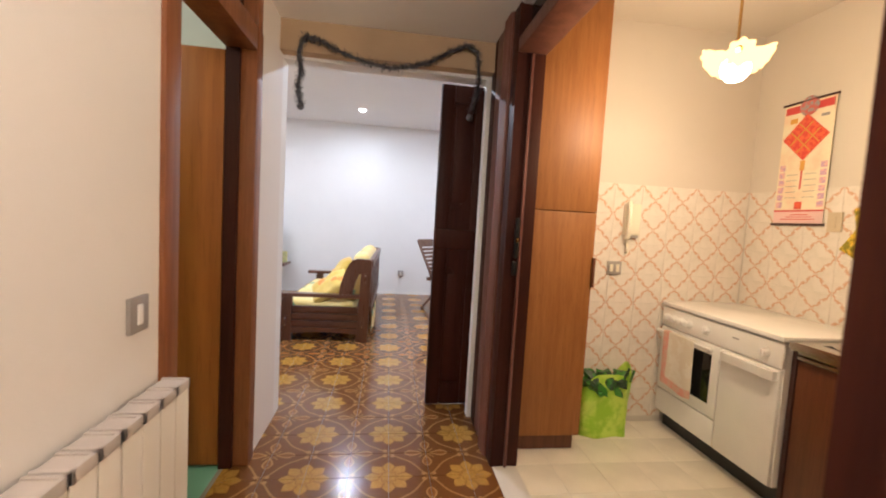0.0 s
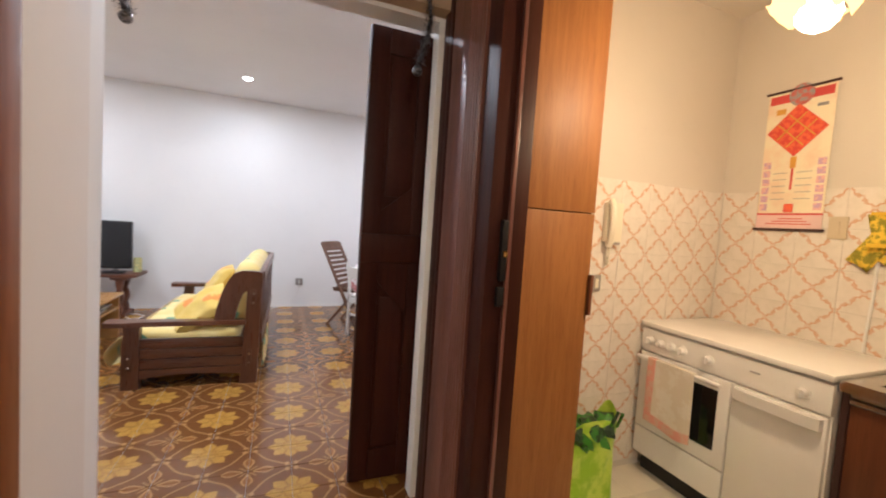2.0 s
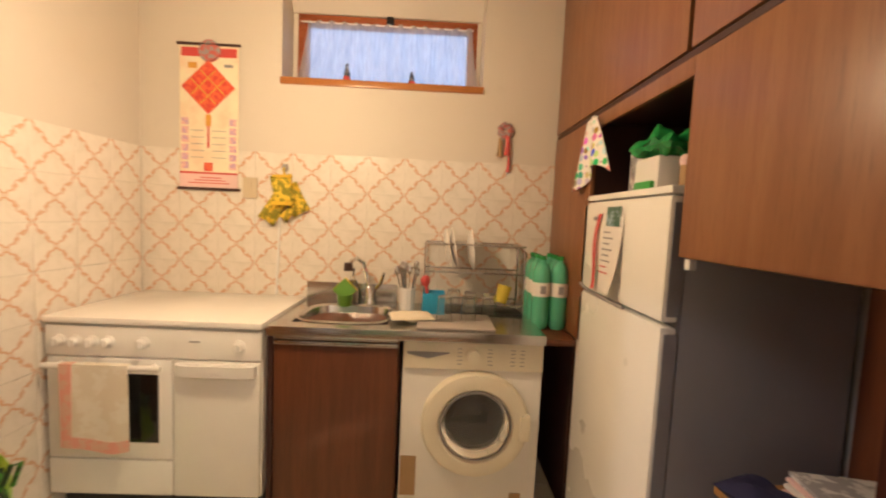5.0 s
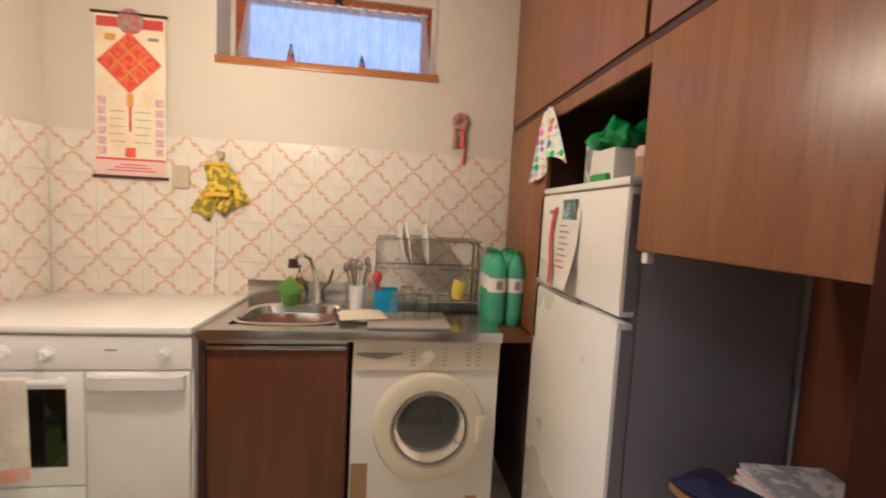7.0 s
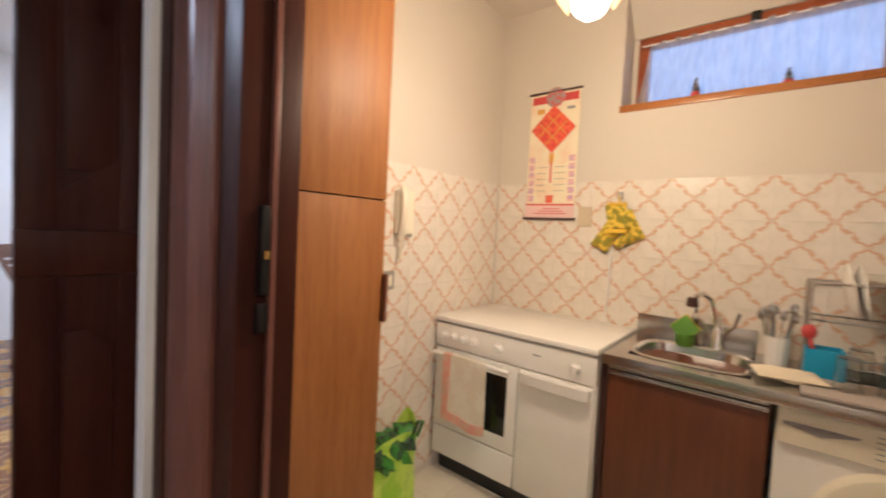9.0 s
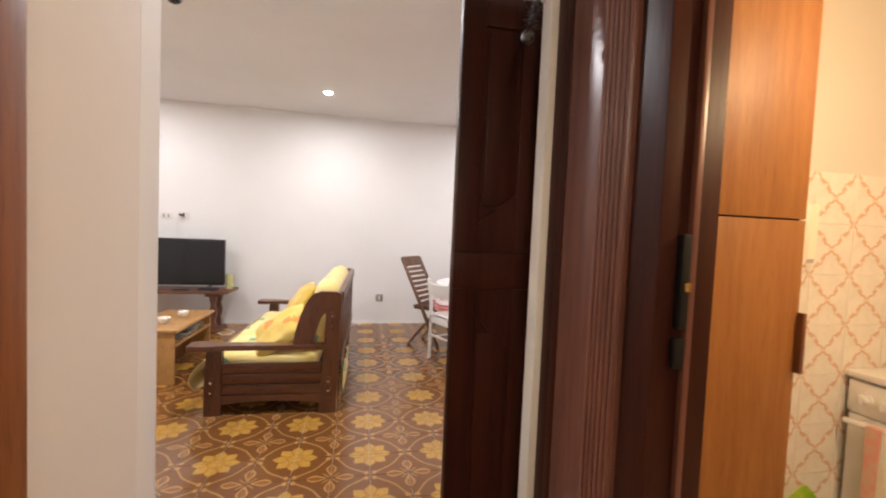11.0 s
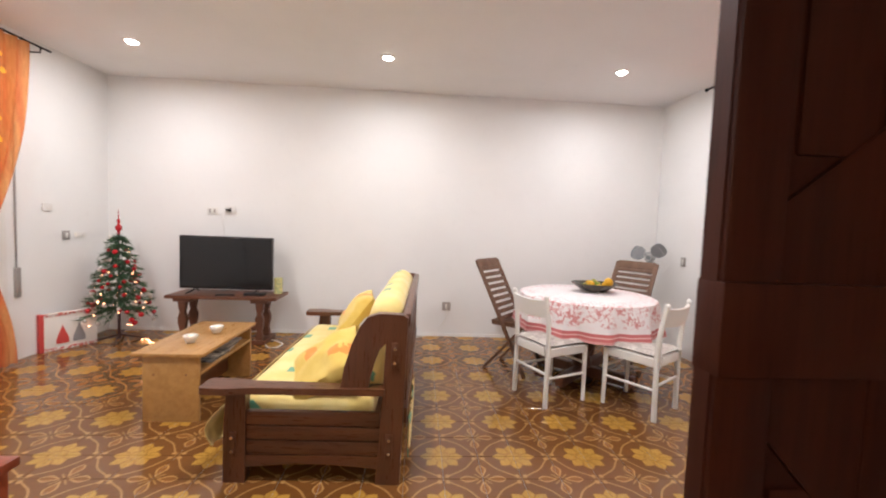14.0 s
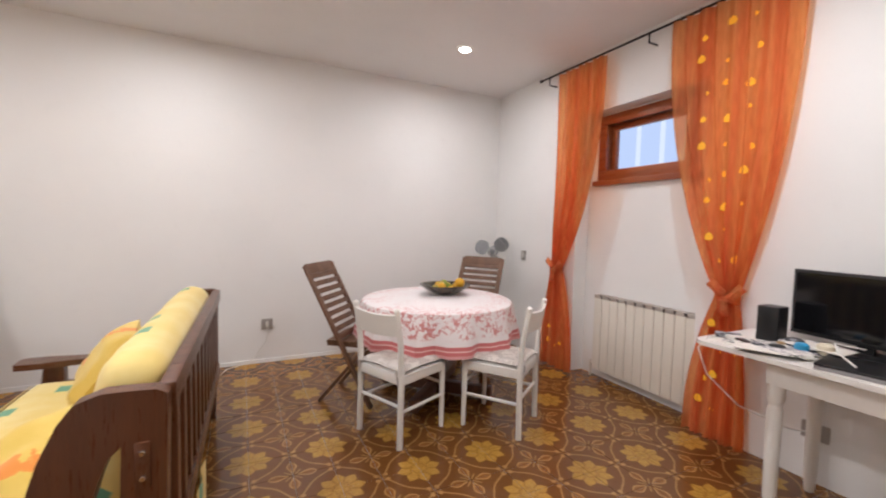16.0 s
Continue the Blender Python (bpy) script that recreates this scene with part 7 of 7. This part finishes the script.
# desk under the window wall
dk = thing("desk", "white lacquered desk with rounded corner and turned legs", "desk")
bm = bmesh.new()
out = [(2.86, 3.1), (2.86, 4.52)] + [(2.36 - 0.07 * math.sin(a), 4.45 + 0.07 * math.cos(a)) for a in [k * math.pi / 12 for k in range(7)]] + [(2.29, 3.1)]
plate(bm, out, 0.745, 0.768)
part("desktop", bm, CHAIRW, dk)
part("apron", boxes((2.36, 2.38, 3.2, 4.2, 0.63, 0.745), (2.8, 2.82, 3.2, 4.2, 0.63, 0.745), (2.381, 2.799, 4.178, 4.198, 0.63, 0.745), bevel=0.002), CHAIRW, dk)
for lx, ly in ((2.395, 4.17), (2.79, 4.17), (2.395, 3.24), (2.79, 3.24)):
    part("leg", lathe(bmesh.new(), [(0.02, 0), (0.028, 0.1), (0.032, 0.5), (0.024, 0.53), (0.036, 0.56), (0.036, 0.745)], (lx, ly, 0), seg=16, close=True), CHAIRW, dk)
mo = thing("computer_monitor", "black wide monitor, switched off, on the desk", "monitor", pose(2.74, 3.99, 0.768, 0, 0, -96))
part("panel", boxes((-0.3, 0.3, -0.01, 0.025, 0.05, 0.385), bevel=0.004), BLACK, mo)
part("screen", boxes((-0.285, 0.285, -0.0125, -0.009, 0.07, 0.37)), SCREEN, mo)
part("foot", boxes((-0.12, 0.12, -0.08, 0.1, 0, 0.015), (-0.03, 0.03, 0.0, 0.03, 0.015, 0.1), bevel=0.003), BLACK, mo)
for p in ((2.6, 4.3), (2.72, 3.5)):
    sk = thing("loudspeaker", "small black desktop loudspeaker beside the monitor", "loudspeaker", pose(p[0], p[1], 0.768), "desk speakers")
    part("case", boxes((-0.05, 0.05, -0.048, 0.048, 0, 0.195), bevel=0.006), BLACK, sk)
lp = thing("laptop", "closed dark laptop on the desk", "laptop", pose(2.46, 3.86, 0.768, 0, 0, 8))
part("base", boxes((-0.13, 0.13, -0.17, 0.17, 0, 0.016), bevel=0.004), GREYPRINT, lp)
part("lid", boxes((-0.13, 0.13, -0.17, 0.17, 0.017, 0.028), bevel=0.004), BLACK, lp)
rng = random.Random(3)
for k in range(7):
    single("paper", boxes((-0.075, 0.075, -0.11, 0.11, 0, 0.003 + 0.003 * (k % 2)), bevel=0.0), PAPERMISC if k % 3 else PAPER, "loose printed paper on the desk", "paper", pose(2.42 + rng.uniform(-0.06, 0.2), 4.36 - 0.045 * k, 0.769 + 0.006 * k, 0, 0, rng.uniform(-40, 40)), "papers on the desk")
for k, (x, y, mt, r, h) in enumerate(((2.5, 4.13, BLUEP, 0.03, 0.05), (2.55, 4.06, CREAMCLOTH, 0.035, 0.06), (2.44, 4.2, BLACK, 0.035, 0.03), (2.4, 4.26, GREYMISC, 0.03, 0.025), (2.52, 4.22, CARD, 0.02, 0.03), (2.6, 4.2, GREYMISC, 0.04, 0.045), (2.42, 4.08, CHINA, 0.03, 0.025))):
    single(("small_pot", "jar", "camera_case", "charger", "cork", "pouch", "small_dish")[k], lathe(bmesh.new(), [(r * 0.8, 0), (r, h * 0.3), (r * 0.95, h * 0.85), (r * 0.6, h), (0.001, h)], seg=16), mt,
           ("turquoise small pot on the cluttered desk", "cream jar on the cluttered desk", "black rounded case on the desk", "grey charger on the desk", "brown cork on the desk", "dark soft pouch by the speaker", "small white dish on the desk")[k],
           ("pot", "jar", "case", "charger", "cork", "pouch", "dish")[k], pose(x, y, 0.775 if k != 9 else 0.768))
cbm = bmesh.new()
tube(cbm, [(2.34, 4.46, 0.79), (2.32, 4.5, 0.72), (2.36, 4.47, 0.58), (2.5, 4.38, 0.42), (2.75, 4.25, 0.3), (W - 0.02, 4.2, 0.28)], 0.004)
single("desk_cable", cbm, PLASTICW, "white cable from the desk to the wall socket", "cable")
cbm = bmesh.new()
tube(cbm, [(2.62, 3.95, 0.83), (2.52, 4.02, 0.85), (2.44, 3.98, 0.83), (2.38, 3.9, 0.8)], 0.004)
single("desk_cable", cbm, PLASTICW, "white cable lying over the laptop", "cable")

rng = random.Random(21)
for k in range(9):
    w_, d_, h_ = rng.uniform(0.02, 0.05), rng.uniform(0.03, 0.07), rng.uniform(0.008, 0.03)
    name, label = (("notebook", "small dark notebook among the desk clutter"), ("envelope", "pale envelope among the desk clutter"), ("gadget", "small black gadget among the desk clutter"))[k % 3]
    single(name, boxes((-w_, w_, -d_, d_, 0, h_), bevel=0.004), (GREYMISC, PAPER, BLACK)[k % 3], label, name, pose(2.4 + rng.uniform(0, 0.16), 4.44 - 0.055 * k, 0.776, 0, 0, rng.uniform(0, 180)))
for k in range(3):
    cbm = bmesh.new()
    tube(cbm, [(2.42 + 0.08 * math.sin(k * 2 + i * 0.7) + 0.01 * i, 4.4 - 0.05 * i - 0.04 * k, 0.786 + 0.008 * math.sin(i * 1.3 + k)) for i in range(9)], 0.003, 6)
    single("charging_cable", cbm, BLACK if k else PLASTICW, "thin cable tangled on the desk", "cable")

# armchair just inside the room
ac = thing("wooden_armchair", "red-brown varnished wooden armchair by the entrance", "armchair")
for y in (3.3, 3.87):
    part("post", boxes((-1.43, -1.375, y, y + 0.05, 0, 0.45), bevel=0.012), ARMRED, ac)
    part("rear_post", boxes((-2.07, -2.015, y, y + 0.05, 0, 0.85), bevel=0.012), ARMRED, ac)
    part("armrest", boxes((-2.05, -1.345, y - 0.01, y + 0.06, 0.45, 0.485), bevel=0.01), ARMRED, ac)
    part("side_rail", boxes((-2.02, -1.42, y + 0.01, y + 0.04, 0.22, 0.3), bevel=0.005), ARMRED, ac)
part("front_rail", boxes((-1.42, -1.38, 3.35, 3.87, 0.22, 0.32), bevel=0.005), ARMRED, ac)
part("back_rail", boxes((-2.06, -2.02, 3.35, 3.87, 0.7, 0.85), bevel=0.005), ARMRED, ac)
part("seat", soft_block(bmesh.new(), -2.02, -1.42, 3.36, 3.86, 0.3, 0.42, 0.05), THROW, ac, "yellow seat cushion")


# ---- floors and tiles ----
def tile_mesh(name, w, h, d, chamfer, material, axis="z"):
    """A glazed tile: flat top with chamfered edges."""
    bm = bmesh.new()
    o = [bm.verts.new((sx * w / 2, sy * h / 2, z)) for z in (-d, -chamfer) for sx, sy in ((-1, -1), (1, -1), (1, 1), (-1, 1))]
    t = [bm.verts.new((sx * (w / 2 - chamfer), sy * (h / 2 - chamfer), 0)) for sx, sy in ((-1, -1), (1, -1), (1, 1), (-1, 1))]
    for i in range(4):
        j = (i + 1) % 4
        bm.faces.new((o[i], o[j], o[4 + j], o[4 + i])), bm.faces.new((o[4 + i], o[4 + j], t[j], t[i]))
    bm.faces.new(t)
    me = bpy.data.meshes.new(name)
    bm.to_mesh(me)
    bm.free()
    me.materials.append(material)
    return me


def lay(parent, me, places):
    for m in places:
        ob = new("tile", me)
        ob.parent = parent
        ob.matrix_basis = m


floor = structure("floor", boxes((LEFT - T, W + 0.3, NEAR - T, FAR + T, -0.1, -0.0025), (HL - T, HR + T, -1.72, NEAR - T, -0.1, -0.0025)), GROUT, "brown star-patterned glossy cement tile floor")
S = 0.21
near_places, far_places = [], []
rng = random.Random(4)
for i in range(-20, 16):
    for j in range(-20, 26):
        tx, ty = 0.17 + S * (i + 0.5), 2.24 + S * (j + 0.5)
        hall = HL - S / 2 < tx < HR + 0.06 and -1.6 < ty < NEAR
        room = LEFT - S / 2 < tx < NICHE + S / 2 and NEAR - 0.1 <= ty < FAR + S / 2
        if not (hall or room):
            continue
        m = pose(tx, ty, rng.uniform(-0.0006, 0.0), rng.uniform(-0.08, 0.08), rng.uniform(-0.08, 0.08))
        (near_places if -1.0 < tx < 1.7 and 1.0 < ty < 6.0 else far_places).append(m)
near_places.sort(key=lambda m: abs(m.translation.x - 0.2) + abs(m.translation.y - 3.6))
far_places += near_places[300:]
tile = tile_mesh("floor_tile", S - 0.0022, S - 0.0022, 0.006, 0.0012, FLOOR)
lay(floor, tile, near_places[:300])
bm = bmesh.new()
for m in far_places:
    q = [bm.verts.new(m @ Vector((sx * (S / 2 - 0.0015), sy * (S / 2 - 0.0015), 0))) for sx, sy in ((-1, -1), (1, -1), (1, 1), (-1, 1))]
    p = [bm.verts.new(m @ Vector((sx * (S / 2 - 0.0012), sy * (S / 2 - 0.0012), -0.005))) for sx, sy in ((-1, -1), (1, -1), (1, 1), (-1, 1))]
    bm.faces.new(q)
    for a in range(4):
        b = (a + 1) % 4
        bm.faces.new((p[a], p[b], q[b], q[a]))
rest = part("tiles", bm, FLOOR, floor)
rest["kind"] = "stuff"

kfloor = structure("floor_kitchen", boxes((HR + T, K + 0.3, KS - T, KN, -0.1, -0.0025)), GROUTW, "cream kitchen floor tiles")
kt = tile_mesh("kitchen_floor_tile", 0.247, 0.247, 0.006, 0.0015, KTILE)
lay(kfloor, kt, [pose(0.82 + 0.125 + 0.25 * i, KN - 0.125 - 0.25 * j, rng.uniform(-0.0006, 0)) for i in range(8) for j in range(12) if KN - 0.25 * j > KS])
structure("threshold", boxes((HR + 0.0, HR + T + 0.012, 0.687, 2.30, -0.05, 0.003), bevel=0.002), GROUTW, "pale stone threshold of the kitchen")

# kitchen wall tiles
G = 0.2
tw = tile_mesh("wall_tile", G - 0.0016, G - 0.0016, 0.008, 0.0012, LATTICE)
tiled_e = structure("tiling_east", boxes((K - 0.006, K, KS, KN - 0.02, 0, TILE_TOP)), GROUTW, "cream tiles with a rust scroll lattice on the window wall")
places = []
for j in range(8):
    for i in range(16):
        cy, cz = KN - 0.031 - G / 2 - G * i, TILE_TOP - G / 2 - G * j
        if cy > KS:
            places.append(Matrix.Translation((K - 0.009, cy, cz)) @ Matrix.Rotation(radians(-90), 4, "Y"))
lay(tiled_e, tw, places)
tiled_n = structure("tiling_north", boxes((HR + T, K - 0.009, KN - 0.026, KN - 0.02, 0, TILE_TOP)), GROUTW, "cream tiles with a rust scroll lattice beside the cooker")
places = []
for j in range(8):
    for i in range(9):
        cx, cz = K - 0.009 - G / 2 - G * i, TILE_TOP - G / 2 - G * j
        if cx > HR + T:
            places.append(Matrix.Translation((cx, KN - 0.029, cz)) @ Matrix.Rotation(radians(90), 4, "X"))
lay(tiled_n, tw, places)
